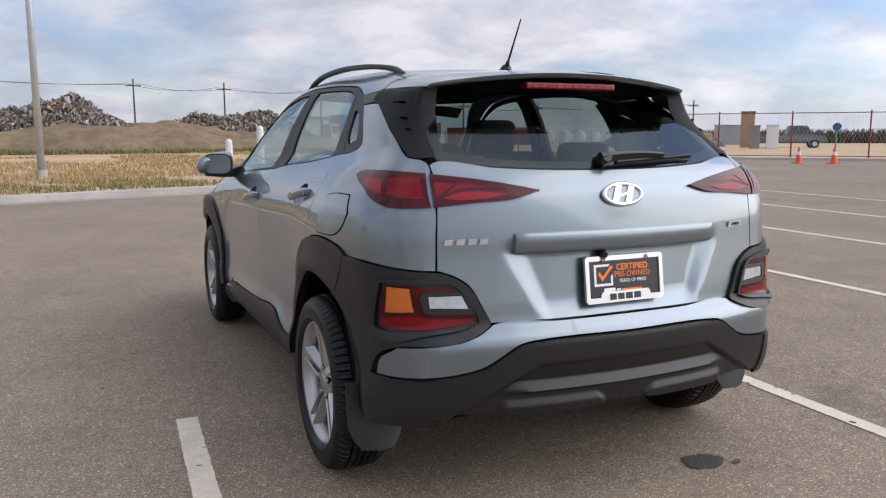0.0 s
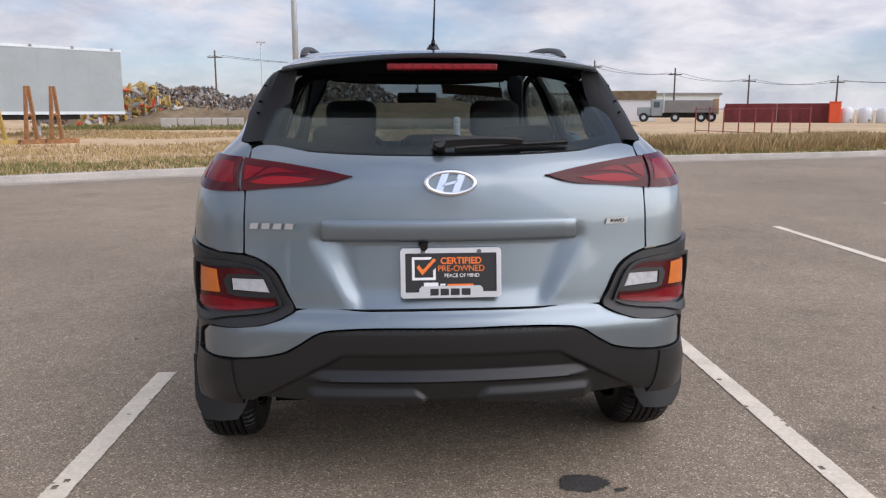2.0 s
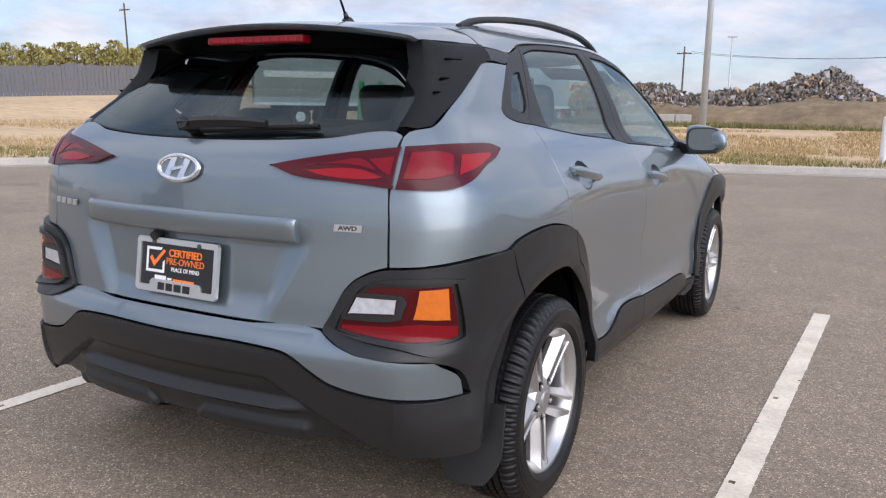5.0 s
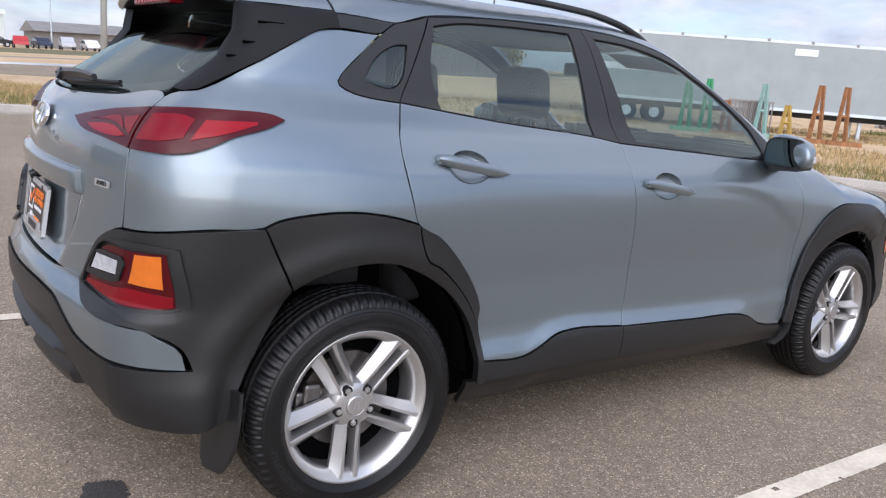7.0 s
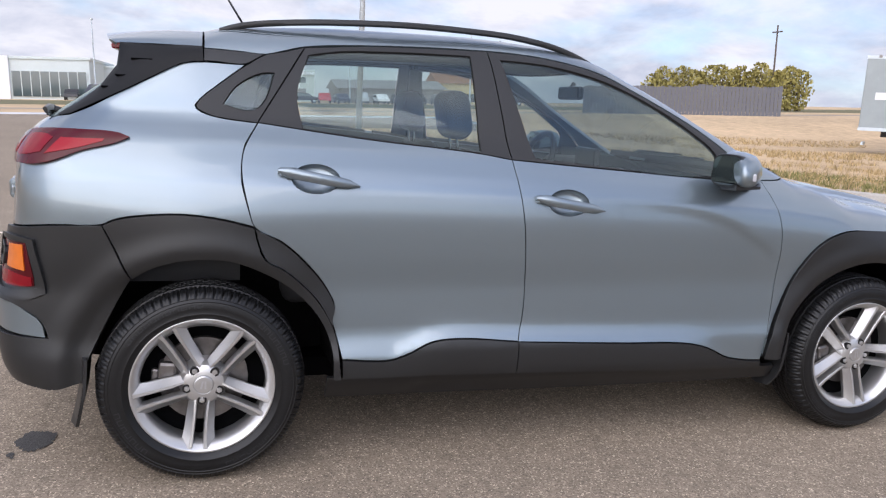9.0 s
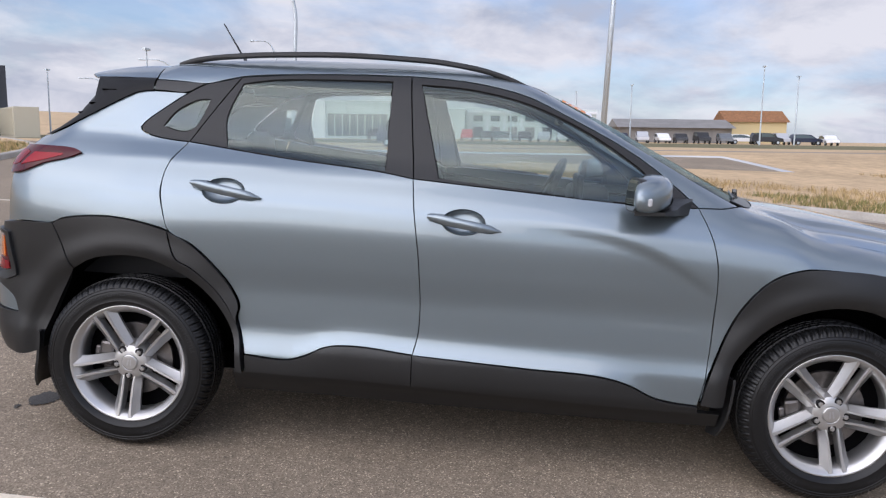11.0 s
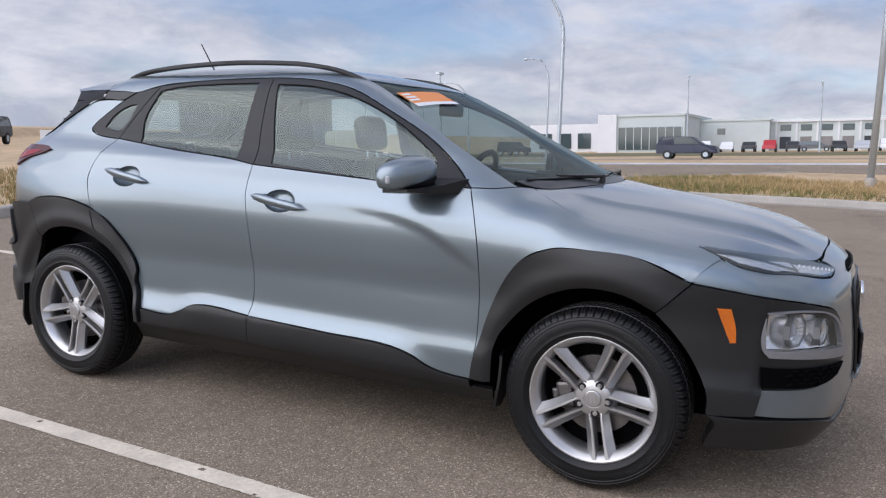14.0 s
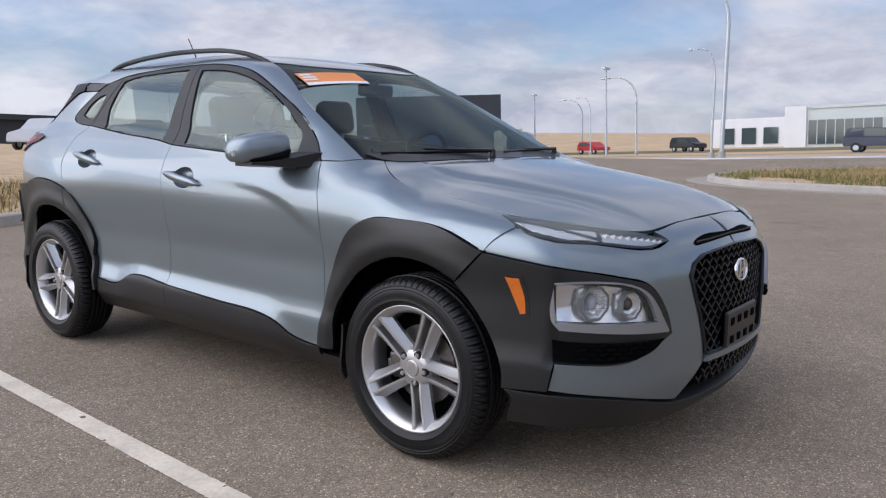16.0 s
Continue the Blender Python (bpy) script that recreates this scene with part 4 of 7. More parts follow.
put_box("cab", (-2.7, -1.0, .6), (-1.5, 1.0, 2.35), SKIN_WHITE, lorry, .12, "pale blue-grey")
put_box("cab_window", (-2.4, -1.02, 1.5), (-1.8, -.96, 2.1), PANE, lorry)
put_box("bonnet", (-4.1, -.85, .6), (-2.65, .85, 1.55), SKIN_WHITE, lorry, .15, "pale blue-grey")
put_box("exhaust", (-1.5, -.95, 1.0), (-1.35, -.8, 2.9), GALV, lorry, .03)
put_box("chassis", (-3.8, -.5, .45), (3.9, .5, .95), TYRE_BLACK, lorry)
for x in (-3.4, -.2, 2.4, 3.4):
    for y in (-.9, .9):
        bm = bmesh.new()
        tube(bm, (x, y - .15, .48), (x, y + .15, .48), .48, .48, 16)
        w = part("wheel", bm, TYRE_BLACK, lorry)
        bm = bmesh.new()
        tube(bm, (x, y - .16, .48), (x, y + .16, .48), .22, .22, 12)
        part("rim", bm, GALV, w)
for k in range(11):
    t = thing("storage_tank", "white round-topped tank standing in the far yard", "tank", "far tanks", (43.8 + 1.3 * k, 69.4 - .85 * k, .1), 0)
    bm = bmesh.new()
    lathe(bm, [(.02, 1.5), (.35, 1.44), (.58, 1.25), (.66, .95), (.66, .05), (.62, 0), (.02, 0)], 18, "Z")
    part("shell", bm, WALL_WHITE, t, smooth=True)
    put_box("valve", (-.05, -.74, .15), (.05, -.62, .35), ROOF_GREY, t)
c = thing("steel_bin", "tall tan steel bin behind the fence", "container", "", (49.7, 47.7, .1), -45)
put_box("shell", (-.55, -.5, 0), (.55, .5, 2.9), SCRAP_TAN, c, .04)
put_box("cap", (-.6, -.55, 2.9), (.6, .55, 3.0), RUST, c)
for x, y, w, h, mt, lb in ((61.1, 61.7, 2.6, 2.0, SKIN_WHITE, "pale grey cabin behind the fence"), (46.0, 43.3, .75, 1.7, ROOF_GREY, "grey steel cabinet behind the fence"), (46.9, 42.4, .85, 1.75, WALL_WHITE, "white cabinet behind the fence")):
    c = thing("site_cabin", lb, "cabin", "yard cabins", (x, y, .1), -45)
    put_box("shell", (-w / 2, -.6, 0), (w / 2, .6, h), mt, c, .03)
    put_box("roof", (-w / 2 - .05, -.65, h), (w / 2 + .05, .65, h + .08), mt, c)
c = thing("skid_loader", "small yellow loader in the yard", "loader", "", (39.0, 41.3, .1), -40)
put_box("body", (-.7, -.5, .3), (.6, .5, 1.2), YELLOW, c, .1)
put_box("bucket", (.6, -.6, .1), (1.0, .6, .6), ROOF_GREY, c, .05)
for x in (-.4, .4):
    for y in (-.55, .55):
        bm = bmesh.new()
        tube(bm, (x, y - .1, .3), (x, y + .1, .3), .3, .3, 14)
        part("wheel", bm, TYRE_BLACK, c)
c = thing("round_sign", "blue round sign on a green post", "sign", "", (35.6, 27.5, .1), -45)
bm = bmesh.new()
tube(bm, (0, 0, 0), (0, 0, 1.45), .04, .04, 8)
part("post", bm, GREEN, c)
bm = bmesh.new()
tube(bm, (0, -.06, 1.5), (0, -.03, 1.5), .22, .22, 24)
part("disc", bm, material("sign_blue", (.02, .06, .22), rough=.4), c, "blue enamel")
long_shed = thing("warehouse", "long low pale warehouse beyond the field", "building", "", (48, 165, .1), -4)
put_box("wall", (-28, -6, 0), (22, 6, 4.3), WALL_PALE, long_shed)
put_box("roof", (-28.4, -6.4, 4.3), (22.4, 6.4, 4.8), ROOF_GREY, long_shed)
for k in range(6):
    put_box("door", (-24 + 7 * k, -6.1, 0), (-20.5 + 7 * k, -5.95, 3.2), ROOF_GREY, long_shed)


# parked vehicles
def vehicle(x, y, turn, paint, label, tall=1.0, length=4.5, pickup=False, group="parked cars"):
    v = thing("parked_car", label, "car", group, (x, y, .1), turn)
    h, L = 1.55 * tall, length / 2
    if pickup:
        prof = [(-L, .45), (-L, 1.0), (-.5, 1.02), (-.35, h + .15), (L * .38, h + .15), (L * .58, 1.08), (L * .97, .95), (L, .45)]
        win = [(-.28, 1.1), (-.2, h + .06), (L * .36, h + .06), (L * .54, 1.1)]
    else:
        prof = [(-L, .42), (-L, .95 * tall), (-L * .86, h - .02), (-L * .3, h), (L * .18, h - .05), (L * .52, 1.0 * tall), (L * .95, .82 * tall), (L, .42)]
        win = [(-L * .84, 1.0 * tall), (-L * .78, h - .09), (-L * .28, h - .07), (L * .15, h - .1), (L * .44, 1.0 * tall)]
    for name, pts, half, mat in (("body", prof, .88, paint), ("glass", win, .885, PANE)):
        bm = bmesh.new()
        lo = [bm.verts.new((px, -half * (1 if pz < 1.02 else .93), pz)) for px, pz in pts]
        hi = [bm.verts.new((px, half * (1 if pz < 1.02 else .93), pz)) for px, pz in pts]
        bm.faces.new(lo), bm.faces.new(hi[::-1])
        for i in range(len(pts)):
            j = (i + 1) % len(pts)
            bm.faces.new((lo[i], hi[i], hi[j], lo[j]))
        bmesh.ops.recalc_face_normals(bm, faces=bm.faces)
        if name == "body":
            bmesh.ops.bevel(bm, geom=list(bm.edges), offset=.06, segments=2, affect="EDGES")
        part(name, bm, mat, v)
    for wx in (-L * .62, L * .62):
        for wy in (-.8, .8):
            bm = bmesh.new()
            tube(bm, (wx, wy - .1, .33), (wx, wy + .1, .33), .34, .34, 14)
            w = part("wheel", bm, TYRE_BLACK, v)
            bm = bmesh.new()
            tube(bm, (wx, wy - .105, .33), (wx, wy + .105, .33), .19, .19, 10)
            part("rim", bm, GALV, w)
    return v


COLOURS = {}
for nm, col in (("black", (.012, .012, .014)), ("white", (.72, .72, .72)), ("grey", (.12, .13, .14)), ("silver", (.42, .43, .45)), ("red", (.42, .015, .02)), ("navy", (.012, .018, .045))):
    COLOURS[nm] = material("car_" + nm, col, rough=0.5, coat=0.25)
row = ["black", "grey", "white", "white", "black", "red", "black", "grey", "black", "silver", "white", "black", "red", "navy", "silver", "white", "black", "black", "grey", "white", "black", "silver", "navy", "white"]
for k, nm in enumerate(row):
    vehicle(-118 + rng.uniform(-1.5, 1.5) + .10 * k, -19 + 2.9 * k, rng.choice((0, 4, -5, 90)), COLOURS[nm], f"{nm} car parked in a far row", rng.choice((.95, 1.0, 1.1)), 4.5, rng.random() < .2)
vehicle(-59.0, -6.5, 90, COLOURS["navy"], "dark blue SUV on the far street", 1.1)
vehicle(-82.0, -41.0, 62, COLOURS["red"], "red car standing by the far road", .95)
vehicle(-88.5, -32.0, 65, COLOURS["black"], "black SUV parked by the far road", 1.1)
vehicle(-33, -30, 35, COLOURS["black"], "black SUV parked near the dark workshop", 1.15, 4.7)
vehicle(-29.5, -33.5, 30, COLOURS["white"], "white pickup parked near the dark workshop", 1.1, 5.2, True)
vehicle(-24, -38, 35, COLOURS["black"], "black car parked near the dark workshop", 1.0)
vehicle(-17.5, -40, 30, COLOURS["silver"], "silver SUV parked near the dark workshop", 1.1)
vehicle(50.6, 43.8, -40, COLOURS["grey"], "grey pickup parked behind the fence", 1.05, 5.0, True)


# buildings to the west
def block(b, lo, hi, wall, roof_h=.35):
    put_box("wall", lo, hi, wall, b)
    put_box("roof", (lo[0] - .2, lo[1] - .2, hi[2]), (hi[0] + .2, hi[1] + .2, hi[2] + roof_h), WALL_PALE, b)


deal = thing("showroom", "white showroom with a tall glazed front", "building", "", (0, 0, .1), west=True)
block(deal, (-150, -30.0, 0), (-122, -17.0, 5.6), WALL_PALE)
put_box("corner_slab", (-123, -30.4, 0), (-121.6, -27.4, 6.0), WALL_WHITE, deal)
for k in range(8):
    y = -27.1 + 1.22 * k
    put_box("window", (-122.1, y, .4), (-121.85, y + 1.12, 3.9), PANE, deal)
    put_box("mullion", (-122.1, y + 1.12, .4), (-121.80, y + 1.22, 3.9), WALL_PALE, deal)
put_box("side_wall", (-168, -52, 0), (-150, -30.6, 5.4), WALL_WHITE, deal)
for k in range(5):
    put_box("window", (-149.98, -50 + 4 * k, .6), (-149.8, -47.4 + 4 * k, 3.6), PANE, deal)
hall = thing("workshop", "long pale workshop with upper windows and roller doors", "building", "", (0, 0, .1), west=True)
block(hall, (-160, -17.0, 0), (-138, -6.0, 5.0), WALL_PALE)
block(hall, (-165, -6.0, 0), (-142, 17.5, 5.2), WALL_PALE)
for k in range(7):
    y = -4.6 + 3.15 * k
    w = put_box("window", (-142.1, y, 3.3), (-141.9, y + 1.7, 4.3), PANE, hall)
    put_box("roller_door", (-142.1, y, .3), (-141.9, y + 1.7, 2.3), WALL_DARK if k in (0, 4) else ROOF_GREY, hall)
    put_box("pilaster", (-142.2, y - .75, 0), (-141.75, y - .45, 5.2), WALL_WHITE, hall)
put_box("cornice", (-142.3, -6.2, 4.75), (-141.6, 17.7, 5.2), WALL_WHITE, hall)
put_box("window", (-138.1, -14.2, 2.8), (-137.9, -12.9, 3.8), PANE, hall)
low = thing("low_shed", "low grey-roofed shed beyond the road", "building", "", (-135, 29, .1), 0)
put_box("wall", (-6, -9, 0), (6, 9, 2.4), ROOF_GREY, low)
bm = bmesh.new()
vs = [bm.verts.new(p) for p in ((-7, -9.5, 2.4), (7, -9.5, 2.4), (0, -9.5, 3.9), (-7, 9.5, 2.4), (7, 9.5, 2.4), (0, 9.5, 3.9))]
for f in ((0, 1, 2), (3, 5, 4), (0, 2, 5, 3), (1, 4, 5, 2), (0, 3, 4, 1)):
    bm.faces.new([vs[i] for i in f])
part("roof", bm, ROOF_GREY, low)
tan = thing("yellow_house", "cream house with a red-brown roof", "building", "", (-140, 44, .1), 0)
put_box("wall", (-4, -5, 0), (4, 5, 3.6), material("cream_wall", (.55, .45, .25), rough=.8), tan)
bm = bmesh.new()
vs = [bm.verts.new(p) for p in ((-4.6, -5.4, 3.6), (4.6, -5.4, 3.6), (0, -5.4, 5.6), (-4.6, 5.4, 3.6), (4.6, 5.4, 3.6), (0, 5.4, 5.6))]
for f in ((0, 1, 2), (3, 5, 4), (0, 2, 5, 3), (1, 4, 5, 2), (0, 3, 4, 1)):
    bm.faces.new([vs[i] for i in f])
part("roof", bm, RUST, tan)
shop = thing("dark_workshop", "tall workshop clad in charcoal sheet", "building", "", (-94, -76.5, .1), 40)
put_box("wall", (-16, -10, 0), (16, 10, 8.4), WALL_DARK, shop)
put_box("roof_unit", (6, -4, 8.4), (11, 2, 9.6), WALL_WHITE, shop)
for k in range(30):
    put_box("rib", (-15.6 + 1.05 * k, -10.06, .1), (-15.5 + 1.05 * k, -9.98, 8.3), WALL_DARK, shop)
put_box("sign", (-10, -10.15, 1.2), (-5, -10, 2.0), CONE, shop)
shop2 = thing("dark_workshop", "low charcoal workshop with a shop front", "building", "", (-46, -112, .1), 20)
put_box("wall", (-13, -8, 0), (13, 8, 6.6), WALL_DARK, shop2)
put_box("side_wall", (-13.1, 2, 0), (-2, 8.15, 5.6), ROOF_GREY, shop2)
put_box("roof", (-13.5, 6.5, 6.2), (13.5, 9, 6.9), WALL_DARK, shop2)
for k in range(4):
    put_box("window", (-9 + 5 * k, 7.95, .8), (-6 + 5 * k, 8.1, 2.8), PANE, shop2)
for k, (x, y, mt, lb) in enumerate(((-58, -74, WALL_WHITE, "white box trailer by the far workshops"), (-78, -62, material("box_blue", (.02, .06, .13), rough=.5), "blue steel shipping container far off"), (-83, -54, material("box_cream", (.5, .46, .36), rough=.6), "cream steel shipping container far off"))):
    c = thing("shipping_container", lb, "container", "west containers", (x, y, .1), 40)
    put_box("shell", (-6, -1.25, -.02), (6, 1.25, 3.3), mt, c, .04)
    for j in range(23):
        put_box("rib", (-5.8 + .5 * j, -1.31, .3), (-5.68 + .5 * j, -1.24, 3.15), mt, c)

# board fence and autumn trees to the north-west
bf = thing("board_fence", "dark weathered board fence across the field", "fence", "", (0, 0, .1), west=True)
a, b = Vector((-61.0, 31.5, 0)), Vector((-51.6, 44.3, 0))
for k in range(54):
    q = a.lerp(b, k / 53)
    bm = bmesh.new()
    box(bm, (-.145, -.02, 0), (.132, .02, 2.35 + rng.uniform(-.07, .07) + (.12 if 30 < k < 36 else 0)))
    bmesh.ops.transform(bm, matrix=pose(q.x, q.y, 0, 0, 0, 54.7), verts=bm.verts)
    part("board", bm, FENCE_GREY, bf)


def tree(x, y, h, r):
    """A branching trunk with a crown of small leaf clumps."""
    t = thing("tree", "bushy tree in yellow-green autumn leaf", "tree", "far trees", (x, y, .1))
    bm = bmesh.new()
    tube(bm, (0, 0, 0), (0, 0, h * .5), .18, .10, 8)
    for k in range(7):
        an = k * 2.4
        tube(bm, (0, 0, h * (.25 + .04 * k)), (math.cos(an) * r * .6, math.sin(an) * r * .6, h * (.55 + .05 * k)), .07, .03, 6)
    part("trunk", bm, WOOD, t)
    verts, faces = [], []
    for _ in range(520):
        an, q, w = rng.uniform(0, 6.28), rng.random() ** .45, rng.uniform(-1, 1)
        z = h * .52 + w * h * .48
        rr = r * math.sqrt(max(0, 1 - w * w * .9)) * q * (1 + .35 * noise.noise(Vector((math.cos(an) * 2 + x, math.sin(an) * 2, w * 2))))
        s = rng.uniform(.10, .26)
        m = Euler((rng.uniform(0, 6), rng.uniform(0, 6), rng.uniform(0, 6))).to_matrix()
        c = len(verts)
        for p in ((-1, -.5, 0), (1, -.5, .2), (.6, .8, 0), (-.7, .7, .3)):
            verts.append(tuple(Vector((rr * math.cos(an), rr * math.sin(an), z)) + m @ (Vector(p) * s)))
        faces += [(c, c + 1, c + 2), (c, c + 2, c + 3)]
    raw("crown", verts, faces, LEAF, t)


for k in range(16):
    way = radians(-59.3 + 9.2 * k / 15)
    d = 112 + rng.uniform(-4, 4)
    tree(3.4 + d * math.sin(way), d * math.cos(way), rng.uniform(4.6, 6.0), rng.uniform(1.5, 2.2))

# oil stain and cracks on the asphalt
ol = []
for k in range(96):
    an = 2 * math.pi * k / 96
    rr = 1 + .34 * noise.noise(Vector((math.cos(an) * 1.6, math.sin(an) * 1.6, 5))) + .22 * noise.noise(Vector((math.cos(an) * 7, math.sin(an) * 7, 2)))
    ol.append((.462 + .092 * rr * math.cos(an), -.584 + .060 * rr * math.sin(an), .004))
tagged(raw("oil_stain", ol, [tuple(range(96))], OIL), "dark wet oil stain on the asphalt", "stain")
for x, y, r in ((.575, -.640, .013), (.60, -.63, .007)):
    tagged(raw("oil_stain", [(x + r * math.cos(a) * 1.4, y + r * math.sin(a), .004) for a in [2 * math.pi * k / 14 for k in range(14)]], [tuple(range(14))], OIL), "small dark oil drip on the asphalt", "stain")


# grass of the verges
def grass(name, label, count, place, mat, tall, wide, seed):
    r = random.Random(seed)
    verts, faces = [], []
    while count > 0:
        q = place(r)
        if q is None:
            continue
        count -= 1
        x, y, k = q
        h = tall * r.uniform(.45, 1.25) * k
        for _ in range(3):
            an, lean = r.uniform(0, 6.28), r.uniform(.05, .6) * h
            dx, dy = math.cos(an), math.sin(an)
            w = wide * r.uniform(.6, 1.4)
            bx, by = x + r.uniform(-.06, .06), y + r.uniform(-.06, .06)
            c = len(verts)
            z = .08 + rise(bx, by)
            verts += [(bx - dy * w, by + dx * w, z), (bx + dy * w, by - dx * w, z), (bx + dx * lean * .5, by + dy * lean * .5, z + h * .65), (bx + dx * lean, by + dy * lean, z + h)]
            faces += [(c, c + 1, c + 2), (c + 1, c + 3, c + 2)]
    return tagged(raw(name, verts, faces, mat, None, label), "", "grass", "", "stuff")


edge_line = stretch((18.6, 23.8), (-24, -.4))
edge_way = np.gradient(edge_line, axis=0)
edge_way /= np.linalg.norm(edge_way, axis=1)[:, None]
edge_out = np.c_[edge_way[:, 1], -edge_way[:, 0]]


def by_kerb(deep, power):
    def place(r):
        i = r.randrange(len(edge_line))
        d = .2 + deep * r.random() ** power
        p = edge_line[i] + edge_out[i] * d + edge_way[i] * r.uniform(-.45, .45)
        if noise.noise(Vector((p[0] * .5, p[1] * .5, 1))) < -.15 - (1 - d / deep) * .3:
            return None
        return float(p[0]), float(p[1]), 1.0
    return place


grass("verge_grass", "green and yellow grass along the kerb", 15000, by_kerb(4.0, .8), GRASS_GREEN, .13, .012, 11)
grass("dry_grass", "tall dry tan grass behind the kerb", 16000, by_kerb(8.5, .7), GRASS_DRY, .17, .010, 12)
south_line = stretch((-22, -14.5), (9, -1.6))
south_way = np.gradient(south_line, axis=0)
south_way /= np.linalg.norm(south_way, axis=1)[:, None]


def by_south(r):
    i = r.randrange(len(south_line))
    d = .25 + 5 * r.random()
    k = r.uniform(-.35, .35)
    return float(south_line[i][0] + south_way[i][1] * d + south_way[i][0] * k), float(south_line[i][1] - south_way[i][0] * d + south_way[i][1] * k), 1.0


grass("verge_grass", "rough green grass behind the south kerb", 5000, by_south, GRASS_GREEN, .14, .012, 13)
grass("dry_grass", "dry grass behind the south kerb", 4000, by_south, GRASS_DRY, .18, .010, 14)


def by_fence(r):
    x = r.uniform(8, 17)
    return x, 17.6 + .35 * (x - 8) + r.uniform(.3, 4.2), 1.4


grass("dry_grass", "tall tan weeds before the yard fence", 7000, by_fence, GRASS_DRY, .30, .011, 15)


def on_field(r):
    x, y = r.uniform(-32, 14), r.uniform(15, 52)
    if y < 20 + .1 * x or noise.noise(Vector((x * .25, y * .12, 4))) < -.05:
        return None
    return x, y, 1.0


grass("dry_grass", "low tan grass scattered over the field", 16000, on_field, GRASS_DRY, .16, .025, 16)


def by_bank(r):
    x = r.uniform(-22, 16)
    return x, 50.5 + r.uniform(-2.5, 1.5), 1.0


grass("dry_grass", "dull weeds at the foot of the bank", 3500, by_bank, GRASS_GREEN, .35, .05, 17)

def on_skyline(r):
    k = r.random()
    return 70 + 30 * k + r.uniform(-2, 2), 74 - 26 * k + r.uniform(-2, 2), 1.0


grass("scrub", "brown scrub along the eastern skyline", 2500, on_skyline, material("scrub_brown", (.10, .07, .05), rough=.9, island=.4), 1.5, .16, 18)

# grit and dry leaf scraps on the asphalt
r = random.Random(21)
verts, faces = [], []
for _ in range(520):
    x, y = r.uniform(-4, 5), r.uniform(-3.5, 5.5)
    if -.95 < x < .95 and -.7 < y < 3.4:
        continue
    s = r.uniform(.002, .007) * (2.6 if r.random() < .06 else 1)
    a = r.uniform(0, 6.28)
    c = len(verts)
    ca, sa = math.cos(a) * s, math.sin(a) * s
    verts += [(x + ca * 1.8, y + sa * 1.8, .002), (x - sa, y + ca, .002), (x - ca * 1.5, y - sa * 1.5, .002), (x + sa, y - ca, .002), (x, y, .003 + s * .5)]
    faces += [(c, c + 1, c + 4), (c + 1, c + 2, c + 4), (c + 2, c + 3, c + 4), (c + 3, c, c + 4)]
tagged(raw("grit", verts, faces, material("grit", (0.30, 0.25, 0.19), rough=.9, island=.7)), "loose grit and dry leaf scraps on the asphalt", "grit", "", "stuff")

# ---- the car ----
car = thing("compact_suv", "grey-blue metallic compact SUV parked between white lines", "car")
SIDE, TAIL, NOSE, TOP = (1, 0, 0), (0, -1, 0), (0, 1, 0), (0, 0, 1)


CUPS = {"rear": (0.352, 1.003, .078, .045), "front": (1.245, 0.941, .078, .045)}


def oval(y0, z0, ry, rz):
    """An oval outline on the car's side."""
    return "S " + "; ".join(f"{y0 + ry * math.cos(2 * math.pi * k / 20):.4f} {z0 + rz * math.sin(2 * math.pi * k / 20):.4f}" for k in range(20))


def hatch_relief(x, y, z):
    """The hollow round the number plate, with slanting flanks, and the raised ring for the badge."""
    ax = np.abs(x)
    down = np.clip(0.87 - z, 0, 0.22)
    edge = 0.44 - down * 0.62
    inner = np.clip((edge - ax) / (0.085 - down * 0.25), 0, 1) * np.clip((0.905 - z) / 0.03, 0, 1) * ease(-0.03, 0.05, z - 0.665)
    ring = np.exp(-(((x / 0.105) ** 2 + ((z - 1.047) / 0.062) ** 2)) ** 2)
    return -0.024 * inner + 0.004 * ring


def bonnet_relief(x, y, z):
    ax = np.abs(x)
    ridge = 0.52 - (y - 2.4) * 0.17
    fade = ease(2.33, 2.5, y) * (1 - ease(3.12, 3.29, y))
    hollow = np.exp(-((ax - ridge - .075) / .055) ** 2)
    return fade * (0.011 * (1 - ease(ridge - 0.004, ridge + 0.030, ax)) - 0.005 * (1 - ease(0, ridge - 0.02, ax)) - 0.006 * hollow)


def bumper_relief(x, y, z):
    """The stepped lower half of the black bumper: a crease, a ledge and two blades."""
    ax = np.abs(x)
    line = 0.520 - np.clip(ax - 0.34, 0, 0.4) * 0.57
    step_in = np.clip((line - z) / .009, 0, 1) * (1 - ease(0.60, 0.66, ax))
    taper = 1 - ease(0.36, 0.50, ax)
    ledge = np.clip((0.458 - z) / .026, 0, 1) * taper
    under = np.clip((0.428 - z) / .010, 0, 1) * taper
    blade = np.clip((0.400 - z) / .026, 0, 1) * np.clip((ax - .075 - np.clip(z - .36, 0, .05)) / .014, 0, 1) * (1 - np.clip((ax - .44) / .03, 0, 1))
    return -0.009 * step_in - 0.013 * np.clip((0.512 - z) / .05, 0, 1) * step_in + 0.024 * ledge - 0.020 * under + 0.015 * blade


crease_line = spline([1.1, 1.45, 1.70, 1.90, 2.04, 2.11, 2.2], [.968, .964, .945, .895, .825, .780, .72])


